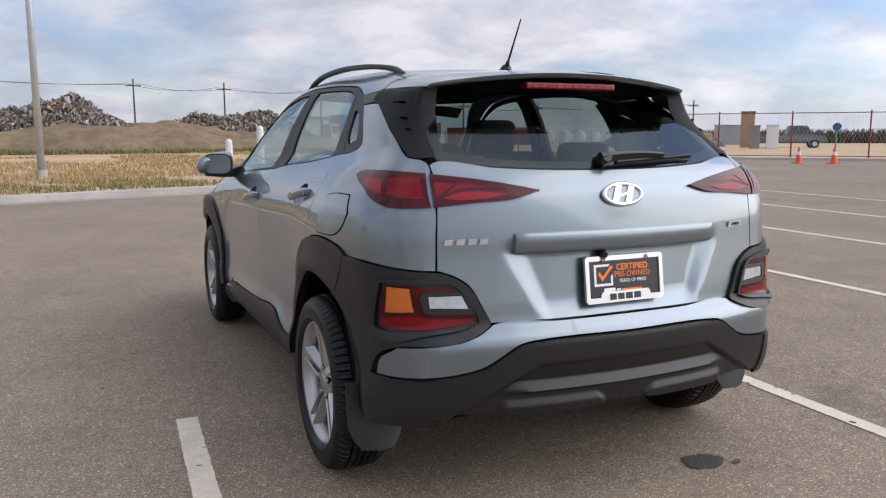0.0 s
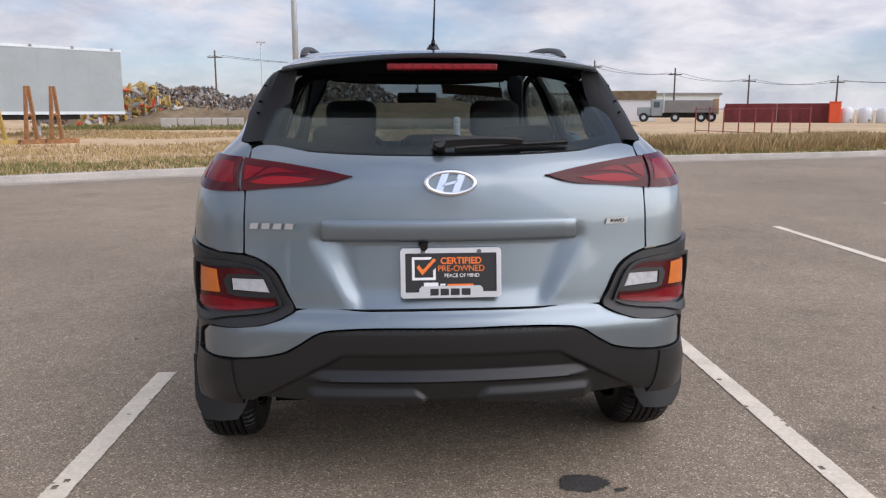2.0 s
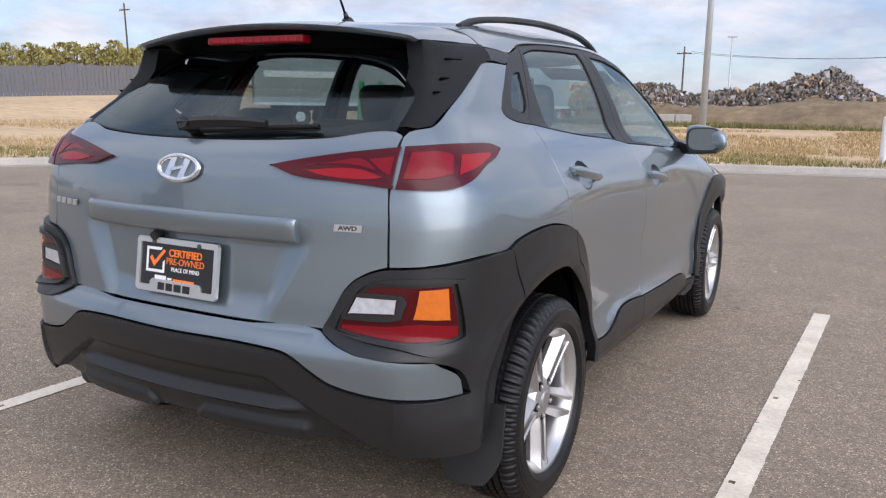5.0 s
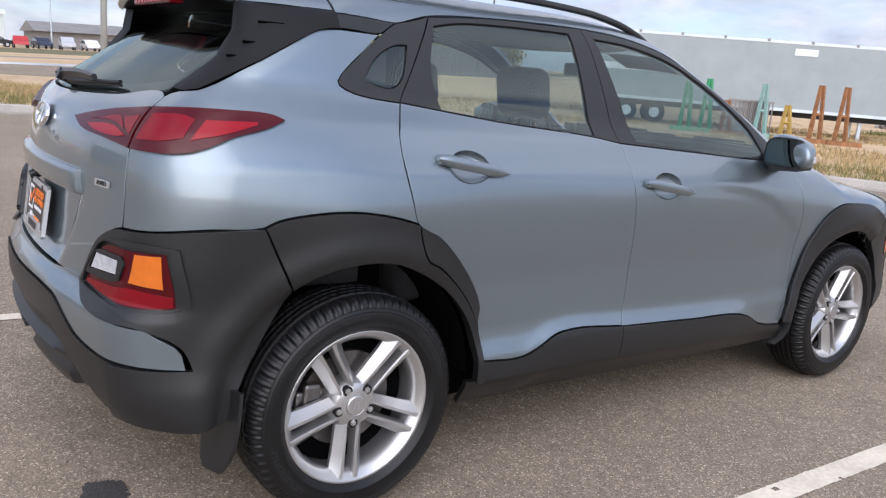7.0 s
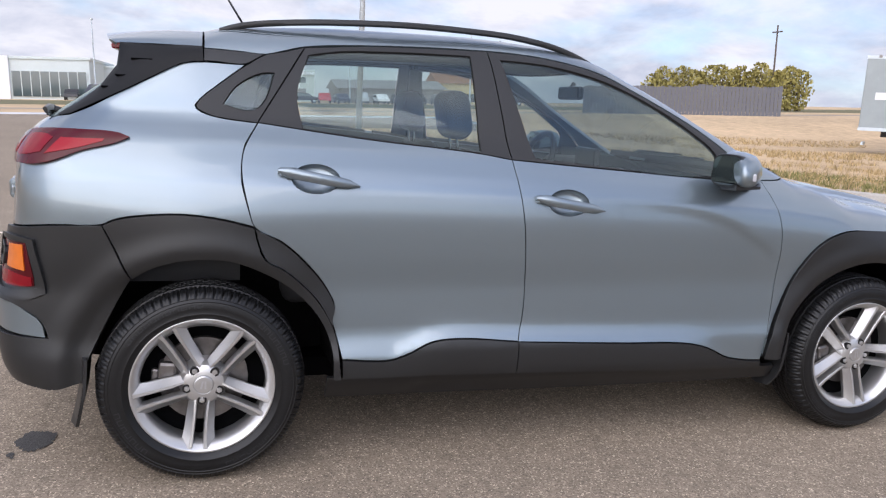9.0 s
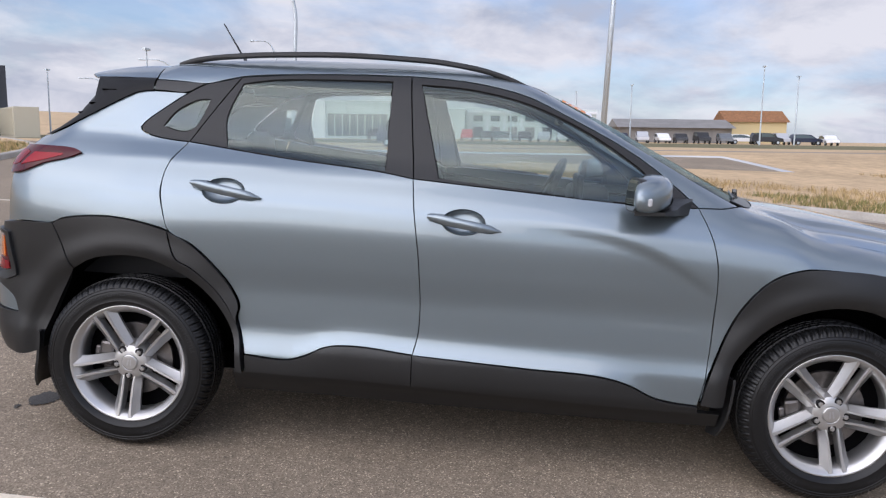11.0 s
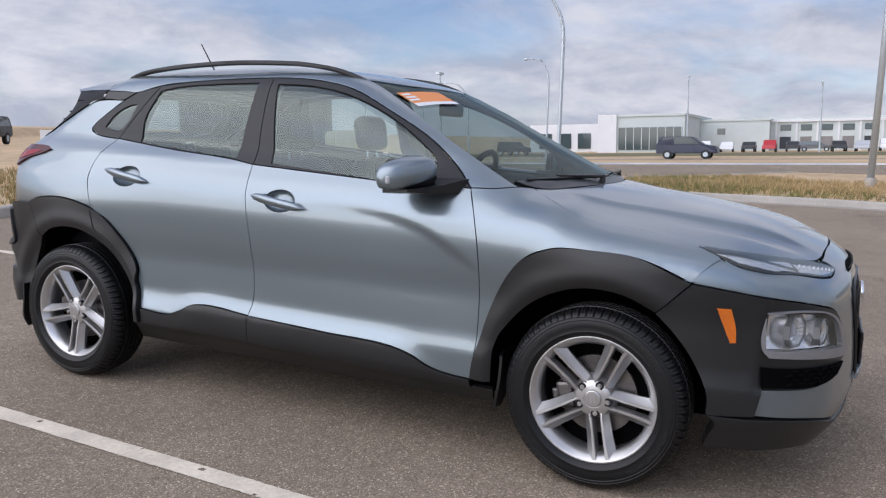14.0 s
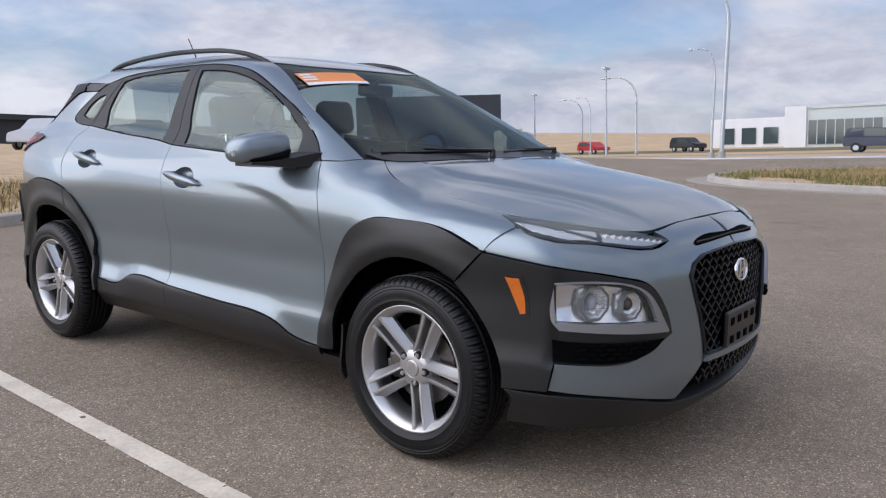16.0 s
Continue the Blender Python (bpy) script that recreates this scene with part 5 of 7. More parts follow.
def wing_crease(y, z):
    """The front wing's shoulder, running back across the door and fading out."""
    down = crease_line(y) - z
    return -0.0075 * ease(0, .034, down) * (1 - ease(.03, .48, down)) * ease(1.10, 1.75, y) * (1 - ease(2.08, 2.22, y))


def door_relief(x, y, z):
    return wing_crease(y, z)


def wing_relief(x, y, z):
    return wing_crease(y, z)


def arch_relief(x, y, z):
    """A rounded swelling round the wheel opening that turns in at its lip."""
    r = np.hypot(y - np.where(y < 1.3, .0, 2.6), z - .335)
    r = r - np.where(y < 1.3, .018, .0)
    return 0.011 * np.exp(-((r - .425) / .045) ** 2) - 0.010 * (1 - ease(.380, .404, r))


def corner_relief(x, y, z):
    """The black corner steps in towards the lamp."""
    return -0.012 * ease(3.112, 3.150, y - .10 * np.clip(z - .5, -.2, .2)) * ease(.42, .45, z)


def both_sides(name, outline, out, mat, label="", parent=None, **more):
    made = []
    for mirror in (False, True):
        made.append(panel(name, outline, out, mat, car if parent is None else parent[mirror], label, mirror=mirror, **more))
    return made


front_doors = both_sides("front_door", "S 1.047 1.082; 1.060 .990; 1.090 .778; 1.100 .526; 1.083 .438; 1.500 .421; 1.790 .408; 1.880 .385; 1.965 .346; 2.040 .331; 2.128 .325; 2.147 .435; 2.156 .620; 2.150 .822; 2.127 .930; 2.082 1.034; 1.880 1.035; 1.470 1.057",
                         SIDE, PAINT, relief=door_relief, step=0.016, holes=[oval(*CUPS["front"])])
rear_doors = both_sides("rear_door", "S .172 1.172; .125 1.088; .117 1.028; .138 .906; .158 .848; .245 .800; .337 .714; .397 .634; .422 .572; .414 .534; .428 .480; .449 .396; .617 .388; .676 .406; .756 .444; .839 .455; 1.083 .440; 1.100 .526; 1.090 .778; 1.060 .990; 1.047 1.082; .931 1.099; .534 1.132",
                        SIDE, PAINT, holes=[oval(*CUPS["rear"])], step=0.02)
for doors, key in ((rear_doors, "rear"), (front_doors, "front")):
    y0, z0, ry, rz = CUPS[key]
    bowl = []
    for scale, deep in ((1.02, -.004), (1.0, .002), (.96, .012), (.86, .022), (.68, .029), (.42, .033), (.03, .034)):
        ring = []
        for k in range(28):
            c, e = math.cos(2 * math.pi * k / 28), math.sin(2 * math.pi * k / 28)
            p = meet(np.array([[0.0, y0 + ry * c * scale, z0 + rz * e * scale]]), np.array([1.0, 0, 0]))[0]
            ring.append(p - np.array([abs(deep) if deep > 0 else .004, 0, 0]))
        bowl.append(ring + ring[:1])
    for k, door in enumerate(doors):
        n = len(bowl[0])
        raw("handle_cup", [q * (-1 if k else 1, 1, 1) for r in bowl[1:] for q in r], [(i * n + j, i * n + j + 1, (i + 1) * n + j + 1, (i + 1) * n + j) for i in range(len(bowl) - 2) for j in range(n - 1)], PAINT, door, "", True)
both_sides("door_cladding", "S .449 .394; .617 .386; .676 .404; .756 .442; .839 .453; 1.083 .438; 1.083 .322; .451 .328", SIDE, CLAD, "black plastic", parent=rear_doors, offset=0.008)
both_sides("door_cladding", "S 1.083 .438; 1.500 .419; 1.790 .406; 1.880 .383; 1.965 .344; 2.040 .329; 2.128 .323; 2.134 .290; 1.083 .322", SIDE, CLAD, "black plastic", parent=front_doors, offset=0.008)
both_sides("sill_cover", "S .400 .328; 1.080 .320; 2.140 .288; 2.215 .286; 2.215 .230; 1.900 .224; 1.080 .228; .400 .236", SIDE, SILL, "glossy black plastic", offset=-0.010)
quarters = both_sides("rear_quarter_panel", "R .652 .824; .648 .920; .643 1.020; .628 1.150; S -.438 1.166; -.402 1.172; -.275 1.237; -.157 1.302; -.090 1.340; -.060 1.353; -.023 1.358; .035 1.359; .132 1.357; .062 1.301; -.012 1.238; -.025 1.220; -.021 1.208; -.007 1.199; .020 1.189; .078 1.179; .170 1.171; .125 1.088; .117 1.028; .138 .906; .155 .850; .069 .872; -.049 .888; -.181 .882; -.263 .866; -.290 .852; -.420 .847; R .670 .824",
                      (.83, -.55, 0), PAINT)
both_sides("rear_arch_cladding", "S -.290 .850; -.263 .864; -.181 .880; -.049 .886; .069 .870; .156 .847; .164 .807; .192 .743; .246 .714; .360 .603; .420 .493; .447 .330; .418 .332; .410 .434; .371 .535; .281 .638; .166 .709; .073 .742; -.052 .743; -.141 .721; -.209 .682", SIDE, CLAD, "black plastic", offset=0.013, thick=0.035, relief=arch_relief, step=0.018)
both_sides("door_arch_cladding", "S .158 .846; .245 .799; .337 .713; .397 .633; .421 .573; .414 .534; .420 .495; .360 .604; .246 .716; .194 .745; .166 .808", SIDE, CLAD, "black plastic", parent=rear_doors, offset=0.013, relief=arch_relief, step=0.018)
both_sides("rear_corner_cladding", "R .649 .821; .596 .804; .551 .772; .508 .695; .487 .654; .495 .640; .574 .610; .772 .588; S -.480 .548; -.453 .489; R .690 .490; .660 .340; S -.420 .330; -.360 .345; -.330 .451; -.288 .540; -.232 .648; -.211 .682; -.291 .850; -.420 .845; R .670 .822",
           (.83, -.55, 0), CLAD, "black plastic", offset=0.013, thick=0.03, relief=arch_relief, step=0.018)
both_sides("front_arch_cladding", "S 2.134 .333; 2.145 .400; 2.172 .493; 2.205 .600; 2.250 .700; 2.330 .800; 2.430 .845; 2.560 .850; 2.730 .836; 2.905 .770; 2.795 .662; 2.690 .711; 2.590 .724; 2.495 .709; 2.370 .648; 2.289 .568; 2.236 .484; 2.218 .330", SIDE, CLAD, "black plastic", offset=0.013, thick=0.035, relief=arch_relief, step=0.018)
both_sides("front_wing", "S 2.182 1.036; 2.082 1.034; 2.127 .930; 2.150 .822; 2.156 .620; 2.147 .435; 2.136 .340; 2.145 .400; 2.172 .493; 2.205 .600; 2.250 .700; 2.330 .800; 2.430 .846; 2.560 .851; 2.730 .838; 2.905 .772; 2.985 .850; T .745 2.925; .737 2.867; .735 2.676; .757 2.447; .734 2.383; .655 2.283",
           (.8, .1, .6), PAINT, relief=wing_relief, step=0.022)
panel("bonnet", "T 0 2.432; .40 2.380; .655 2.286; .734 2.385; .757 2.447; .735 2.676; .737 2.867; .741 2.926; .673 3.087; .483 3.251; .243 3.287; 0 3.297", TOP, PAINT, car, whole=True, relief=bonnet_relief, step=0.014)
panel("roof_panel", "T 0 -.015; .52 .0; .545 .3; .540 .9; .525 1.25; .505 1.452; .30 1.530; 0 1.560", TOP, PAINT, car, whole=True, step=0.04)
both_sides("roof_side_rail", "S .002 1.406; .108 1.403; .204 1.399; .257 1.413; .335 1.434; .584 1.456; .964 1.466; 1.210 1.456; 1.430 1.416; 1.660 1.316; 1.860 1.212; 2.000 1.110; 2.082 1.036; 2.180 1.038; T .718 2.238; .630 1.850; .505 1.452; .525 1.25; .540 .9; .545 .3; .52 .0",
           (.7, 0, .7), PAINT)
panel("tailgate", "R 0 1.128; .42 1.140; .605 1.160; .628 1.150; .640 1.020; .645 .946; .649 .824; .596 .805; .551 .773; .508 .695; .487 .654; .25 .654; 0 .656", TAIL, PAINT, car, whole=True, relief=hatch_relief, step=0.015)
rear_glass = panel("rear_window", "R 0 1.134; .42 1.146; .600 1.167; .585 1.253; .566 1.298; .505 1.395; .47 1.420; 0 1.430", TAIL, GLASS_REAR, car, "dark tinted glass", whole=True, offset=-0.006, sheet=True)
rear_glass.visible_shadow = False
panel("glass_border", "R 0 1.134; .42 1.146; .600 1.167; .585 1.253; .566 1.298; .505 1.395; .47 1.420; 0 1.430", TAIL, TRIM, rear_glass, "black printed border", whole=True, offset=-0.012, thick=0.003, step=0.02, holes=["R .0 1.166; .40 1.177; .555 1.200; .540 1.258; .522 1.300; .470 1.374; .43 1.390; 0 1.396"])
panel("rear_bumper", "R 0 .652; .25 .650; .483 .650; .495 .641; .574 .611; .772 .589; .804 .548; .811 .487; .531 .520; .485 .544; .408 .589; .345 .598; 0 .602", TAIL, PAINT, car, whole=True, offset=0.004, step=0.025)
crease(panel("lower_rear_bumper", "R 0 .600; .345 .596; .408 .587; .485 .542; .531 .518; .809 .486; .815 .360; .617 .352; .467 .344; .16 .346; 0 .356", TAIL, CLAD, car, "black plastic", whole=True, relief=bumper_relief, step=0.0065, offset=0.008, thick=0.04), 30)
both_sides("rear_pillar_trim", "S .001 1.402; .108 1.400; .198 1.396; .170 1.380; .136 1.361; .035 1.362; .001 1.362", (.85, 0, .5), CLAD, "black plastic", offset=0.003, step=0.012)
# near-black sheets added behind the seams, reading as shade and blocking stray light
both_sides("gap_shade_sheet", "S .140 1.176; .300 1.434; .370 1.438; .205 1.172", SIDE, DARK, offset=-0.014, thick=0.004, step=0.03)
both_sides("gap_shade_sheet", "S .975 1.462; 1.030 1.462; 1.075 1.086; 1.022 1.086", SIDE, DARK, offset=-0.014, thick=0.004, step=0.03)
both_sides("gap_shade_sheet", "S -.02 1.205; .03 1.262; .10 1.235; .19 1.225; .20 1.17", SIDE, DARK, offset=-0.016, thick=0.004, step=0.03)
both_sides("gap_shade_sheet", "S -.436 1.150; -.402 1.160; -.275 1.222; -.157 1.288; -.070 1.338; .0 1.345; .14 1.345; .14 1.372; .0 1.376; -.07 1.368; -.157 1.325; -.275 1.262; -.402 1.196; -.436 1.185", (.83, -.3, .3), DARK, offset=-0.012, thick=0.004, step=0.025)
# filler added behind the wing joint, so the gap shows paint instead of black
both_sides("joint_filler", "S 2.880 .775; 2.930 .850; 2.975 .880; 3.040 .850; 2.960 .770", (.8, .5, .2), PAINT, offset=-0.004, thick=0.004, step=0.02)

# door frames and glass
REAR_LIGHT = "S .345 1.405; .450 1.425; .655 1.437; .930 1.442; .937 1.106; .535 1.140; .320 1.162; .304 1.270"
FRONT_LIGHT = "S 1.045 1.435; 1.241 1.424; 1.450 1.382; 1.660 1.297; 1.830 1.195; 1.905 1.132; 1.925 1.052; 1.744 1.045; 1.461 1.067; 1.140 1.092"
QUARTER_LIGHT = "S .062 1.228; .105 1.288; .185 1.334; .228 1.338; .186 1.232; .150 1.211"
both_sides("window_frame", "S .172 1.174; .335 1.432; .584 1.454; .964 1.464; 1.000 1.465; 1.047 1.084; .931 1.101; .534 1.134", SIDE, FRAME, "matt black", parent=rear_doors, holes=[REAR_LIGHT], offset=-0.002)
both_sides("window_frame", "S 1.001 1.465; 1.210 1.454; 1.430 1.414; 1.660 1.314; 1.860 1.210; 2.000 1.108; 2.080 1.036; 1.880 1.037; 1.470 1.059; 1.048 1.084", SIDE, FRAME, "matt black", parent=front_doors, holes=[FRONT_LIGHT], offset=-0.002)
both_sides("quarter_window_frame", "S -.023 1.219; -.015 1.235; .010 1.259; .071 1.308; .140 1.360; .200 1.397; .257 1.411; .333 1.432; .171 1.173; .078 1.181; .020 1.191; -.006 1.201; -.019 1.210", SIDE, FRAME, "matt black", holes=[QUARTER_LIGHT], offset=-0.002)
for made in (both_sides("door_window", REAR_LIGHT, SIDE, GLASS, "clear glass", parent=rear_doors, offset=-0.008, sheet=True),
             both_sides("door_window", FRONT_LIGHT, SIDE, GLASS, "clear glass", parent=front_doors, offset=-0.008, sheet=True),
             both_sides("quarter_window", QUARTER_LIGHT, SIDE, GLASS, "clear glass", offset=-0.008, sheet=True)):
    for ob in made:
        ob.visible_shadow = False
windscreen = panel("windscreen", "T 0 1.556; .30 1.526; .503 1.450; .628 1.850; .714 2.236; .40 2.375; 0 2.425", TOP, SHIELD, car, "clear glass", whole=True, offset=-0.004, sheet=True)
windscreen.visible_shadow = False

# nose
both_sides("front_bumper", "F 0 .846; .243 .842; .420 .824; .400 .796; .489 .778; .677 .801; S 3.074 .828; 2.995 .848; 2.909 .771; 3.098 .744; F .662 .705; .568 .674; .495 .583; .468 .505; .631 .437; S 3.137 .434; 3.120 .345; F .654 .318; .400 .262; .285 .380; .293 .447; .322 .540; .373 .679; .340 .715; .270 .738; 0 .752", (.6, .8, 0), PAINT, step=0.026)
both_sides("front_corner_cladding", "S 2.907 .769; 3.098 .742; F .662 .703; .568 .672; .495 .583; .468 .505; .631 .439; S 3.137 .436; 3.120 .345; 2.974 .337; 2.973 .403; 2.927 .506; 2.865 .592; 2.797 .662", (.9, .4, 0), CLAD, "black plastic", offset=0.014, thick=0.03, step=0.014, relief=corner_relief, holes=["S 3.138 .685; F .640 .662; .600 .637; .556 .545; S 3.136 .566"])
panel("front_lip", "F 0 .250; .391 .257; .654 .316; S 3.104 .335; 2.974 .336; 2.965 .215; F .677 .215; .4 .19; 0 .185", NOSE, CLAD, car, "black plastic", whole=True, offset=0.012, thick=0.05)
# near-black sheet behind the mesh, its colour giving the shaded depth
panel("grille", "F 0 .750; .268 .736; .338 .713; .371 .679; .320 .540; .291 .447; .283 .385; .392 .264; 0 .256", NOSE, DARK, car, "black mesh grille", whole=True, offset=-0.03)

# lamps
outer_lamps = both_sides("tail_lamp", "R .650 1.120; S -.430 1.126; -.361 1.127; -.249 1.122; -.215 1.110; -.256 1.090; -.347 1.066; -.417 1.037; -.466 1.022; R .700 1.017; .656 1.018", (.6, -.8, 0), RED_DEEP, "dark red wrap-around lamp", offset=0.010, thick=0.02, step=0.02)
inner_lamps = both_sides("tail_lamp", "R .300 1.066; .373 1.081; .500 1.102; .644 1.119; .650 1.018; .524 1.030; .381 1.042", (.4, -.9, 0), RED_DEEP, "dark red lamp on the tailgate", offset=0.010, thick=0.02, step=0.02)
both_sides("light_guide", "R .672 1.105; S -.451 1.108; -.431 1.099; -.464 1.054; R .740 1.044; .672 1.042", (.6, -.8, 0), RED, "red lens", parent=outer_lamps, offset=0.0115, thick=0.004, step=0.014)
both_sides("reflex_lens", "S -.412 1.100; -.288 1.102; -.293 1.092; -.365 1.070; -.455 1.049", (.6, -.8, 0), RED_LIT, "bright red reflector", parent=outer_lamps, offset=0.0118, thick=0.004, step=0.012)
both_sides("light_guide", "R .400 1.057; .560 1.064; .630 1.046; .600 1.040; .470 1.043", (.4, -.9, 0), RED_LIT, "bright red lens", parent=inner_lamps, offset=0.0118, thick=0.004, step=0.012)
both_sides("light_guide", "R .572 1.088; .640 1.096; .642 1.050; .632 1.052", (.4, -.9, 0), RED, "red lens", parent=inner_lamps, offset=0.0115, thick=0.004, step=0.012)
both_sides("light_guide", "R .410 1.068; .480 1.078; .560 1.088; .615 1.056; .550 1.070", (.4, -.9, 0), RED_MID, "dull red lens", parent=inner_lamps, offset=0.0113, thick=0.004, step=0.012)
both_sides("day_lamp", "S 2.905 .880; F .721 .870; .638 .851; .508 .826; .407 .794; .519 .779; .676 .799; .786 .813; S 3.024 .834", (.6, .6, .5), LENS, "clear lens", offset=0.006, step=0.02)

# near-black boxes added under the skin, standing in for the underbody's shade
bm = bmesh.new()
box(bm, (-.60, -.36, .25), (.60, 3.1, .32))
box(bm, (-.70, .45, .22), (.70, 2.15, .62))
part("shade_core", bm, DARK, car)


WHEEL = {}


def tyre_mesh():
    """The tyre: four ribs, shoulder blocks parted by narrow grooves, a moulded sidewall."""
    R, n = 0.328, 432
    prof = [(.214, -.085), (.225, -.098), (.262, -.104), (.292, -.1015), (.304, -.096), (.3125, -.088), (R - .006, -.074), (R - .0035, -.054), (R - .010, -.052)]
    for a, b in ((-.047, -.027), (-.022, -.003), (.003, .022), (.027, .047)):
        prof += [(R - .010, a - .001), (R - .001, a + .001), (R, (a + b) / 2), (R - .001, b - .001), (R - .010, b + .001)]
    prof += [(R - .010, .052), (R - .0035, .054), (R - .006, .074), (.3125, .088), (.304, .096), (.296, .1000), (.2935, .0992), (.286, .1032), (.283, .1022), (.279, .1036), (.262, .1045), (.249, .1028), (.246, .1040), (.236, .099), (.225, .086)]
    verts, faces = [], []
    for k in range(n):
        a = 2 * math.pi * k / n
        for r, h in prof:
            kk = k + (3 if h > 0 else 0)
            if .053 < abs(h) < .0965 and r > .300:
                r -= .0065 if kk % 6 == 0 else (.0025 if kk % 6 == 3 else 0)
            elif abs(h) < .05 and r > R - .005 and (k + int(h * 400)) % 6 == 1:
                r -= .003
            w = a + .30 * h
            verts.append((h, r * math.cos(w), r * math.sin(w)))
    m = len(prof)
    for k in range(n):
        q = (k + 1) % n
        faces += [(k * m + j, k * m + j + 1, q * m + j + 1, q * m + j) for j in range(m - 1)]
    ob = raw("tyre", verts, faces, RUBBER, None, "", True)
    bm = bmesh.new()
    bm.from_mesh(ob.data)
    bmesh.ops.recalc_face_normals(bm, faces=bm.faces)
    bm.to_mesh(ob.data)
    bm.free()
    crease(ob, 32)
    me = ob.data
    bpy.data.objects.remove(ob)
    return me


def wheel(x, y, turn):
    """One wheel with tyre, alloy rim and brake, its face towards +x."""
    w = new("wheel")
    w.parent = car
    w.matrix_basis = pose(x, y, 0.328, turn * 13, 0, 0 if x > 0 else 180)
    if "tyre" not in WHEEL:
        WHEEL["tyre"] = tyre_mesh()
    tyre = new("tyre", WHEEL["tyre"])
    tyre.parent = w
    tagged(tyre, "black rubber")
    bm = bmesh.new()
    lathe(bm, [(.205, -.09), (.200, .02), (.196, .060), (.207, .074), (.219, .086), (.226, .091), (.228, .086), (.222, .078)], 64)
    part("rim", bm, ALLOY, w, "silver alloy", smooth=True)
    # five pairs of spokes
    for k in range(5):
        bm = bmesh.new()
        turn_k = Matrix.Rotation(2 * math.pi * k / 5 + math.radians(180), 4, "X")
        for sgn in (-1, 1):
            ring = []
            for r, near, flat, far, top in ((.052, .0165, .0255, .040, .0640), (.074, .0150, .0255, .0425, .0685), (.10, .0138, .0255, .0440, .0715), (.15, .0140, .0265, .047, .0765), (.19, .0150, .0285, .052, .0815), (.214, .0165, .033, .060, .0855)):
                ring.append([bm.verts.new((top - .040, sgn * near * .9, r)), bm.verts.new((top - .004, sgn * near, r)), bm.verts.new((top, sgn * (near + .0025), r)),
                             bm.verts.new((top - .0005, sgn * (flat - .002), r)), bm.verts.new((top - .004, sgn * flat, r)), bm.verts.new((top - .026, sgn * far, r)), bm.verts.new((top - .042, sgn * far * .96, r))])
            for p, q in zip(ring, ring[1:]):
                for j in range(7):
                    bm.faces.new((p[j], p[(j + 1) % 7], q[(j + 1) % 7], q[j]))
            bm.faces.new(ring[0]), bm.faces.new(ring[-1])
        box(bm, (.040, -.020, .204), (.066, .020, .216), .004)
        bmesh.ops.recalc_face_normals(bm, faces=bm.faces)
        bmesh.ops.transform(bm, matrix=turn_k, verts=bm.verts)
        crease(part("spoke", bm, ALLOY, w), 25)
    bm = bmesh.new()
    lathe(bm, [(.0, .0738), (.018, .0742), (.0265, .0735), (.0295, .0715), (.0305, .0675), (.0330, .0690), (.040, .0680), (.056, .0655), (.064, .0615), (.072, .050), (.078, .036), (.080, .005)], 40)
    hub = crease(part("hub", bm, ALLOY, w), 28)
    for k in range(5):
        bm = bmesh.new()
        a = 2 * math.pi * k / 5 + math.radians(-90)
        at = (.0535 * math.cos(a), .0535 * math.sin(a))
        # a slightly raised black disc gives the shade of the nut's pocket
        tube(bm, (.036, *at), (.0672, *at), .0150, .0150, 18)
        part("nut_shade_disc", bm, TRIM, w, "black disc standing in for the nut pocket's shade")
        bm = bmesh.new()
        tube(bm, (.0600, *at), (.0712, *at), .0105, .0085, 6)
        tube(bm, (.0700, *at), (.0735, *at), .0062, .0045, 10)
        part("wheel_nut", bm, ALLOY, w, "bright steel")
    # moulded sidewall marks; their paler colour stands in for light on the relief
    bm = bmesh.new()
    for start, count, r0, r1 in ((20, 7, .262, .279), (200, 7, .262, .279), (95, 11, .2655, .2765), (290, 9, .2655, .2765)):
        for i in range(count):
            c0 = radians(start + i * 5.2)
            for c1, c2, q0, q1 in ((c0, c0 + .014, r0, r1), (c0 + .014, c0 + .056, r1 - .003, r1) if i % 2 else (c0 + .014, c0 + .056, r0, r0 + .003), (c0 + .056, c0 + .068, r0, r1)):
                lo, hi = [(.1034 + .0012 * (1 - abs(q - .262) / .03), q) for q in (q0, q1)]
                vs = [bm.verts.new((h + .0008, q * math.cos(c), q * math.sin(c))) for (h, q), c in ((lo, c1), (lo, c2), (hi, c2), (hi, c1))]
                bm.faces.new(vs)
    tagged(part("sidewall_marks", bm, RUBBER_PALE, tyre), "", "", "", "stuff")
    bm = bmesh.new()
    for pts in ([(-.010, -.013), (-.004, -.013), (.000, .013), (-.006, .013)], [(.004, -.013), (.010, -.013), (.008, .013), (.002, .013)]):
        vs = [bm.verts.new((.0748, a, b)) for a, b in pts]
        bm.faces.new(vs)
    part("cap_mark", bm, SATIN, w)
    bm = bmesh.new()
    lathe(bm, [(.05, .005), (.142, .005), (.142, -.012), (.05, -.012)], 40)
    part("brake_disc", bm, STEEL, w, "rusty steel")
    bm = bmesh.new()
    box(bm, (-.03, -.145, -.045), (.026, -.085, .055), .012)
    box(bm, (.0, -.165, -.03), (.02, -.14, .03), .008)
    part("brake_caliper", bm, STEEL, w, "grey metal")
    bm = bmesh.new()
    lathe(bm, [(.0, -.015), (.20, -.015), (.20, -.09)], 32)
    part("back_plate", bm, DARK, w)
    return w


for wx, wy, wt in ((.791, 0, -.4), (.791, 2.6, .9), (-.791, 0, 3), (-.791, 2.6, 2)):
    wheel(wx, wy, wt)

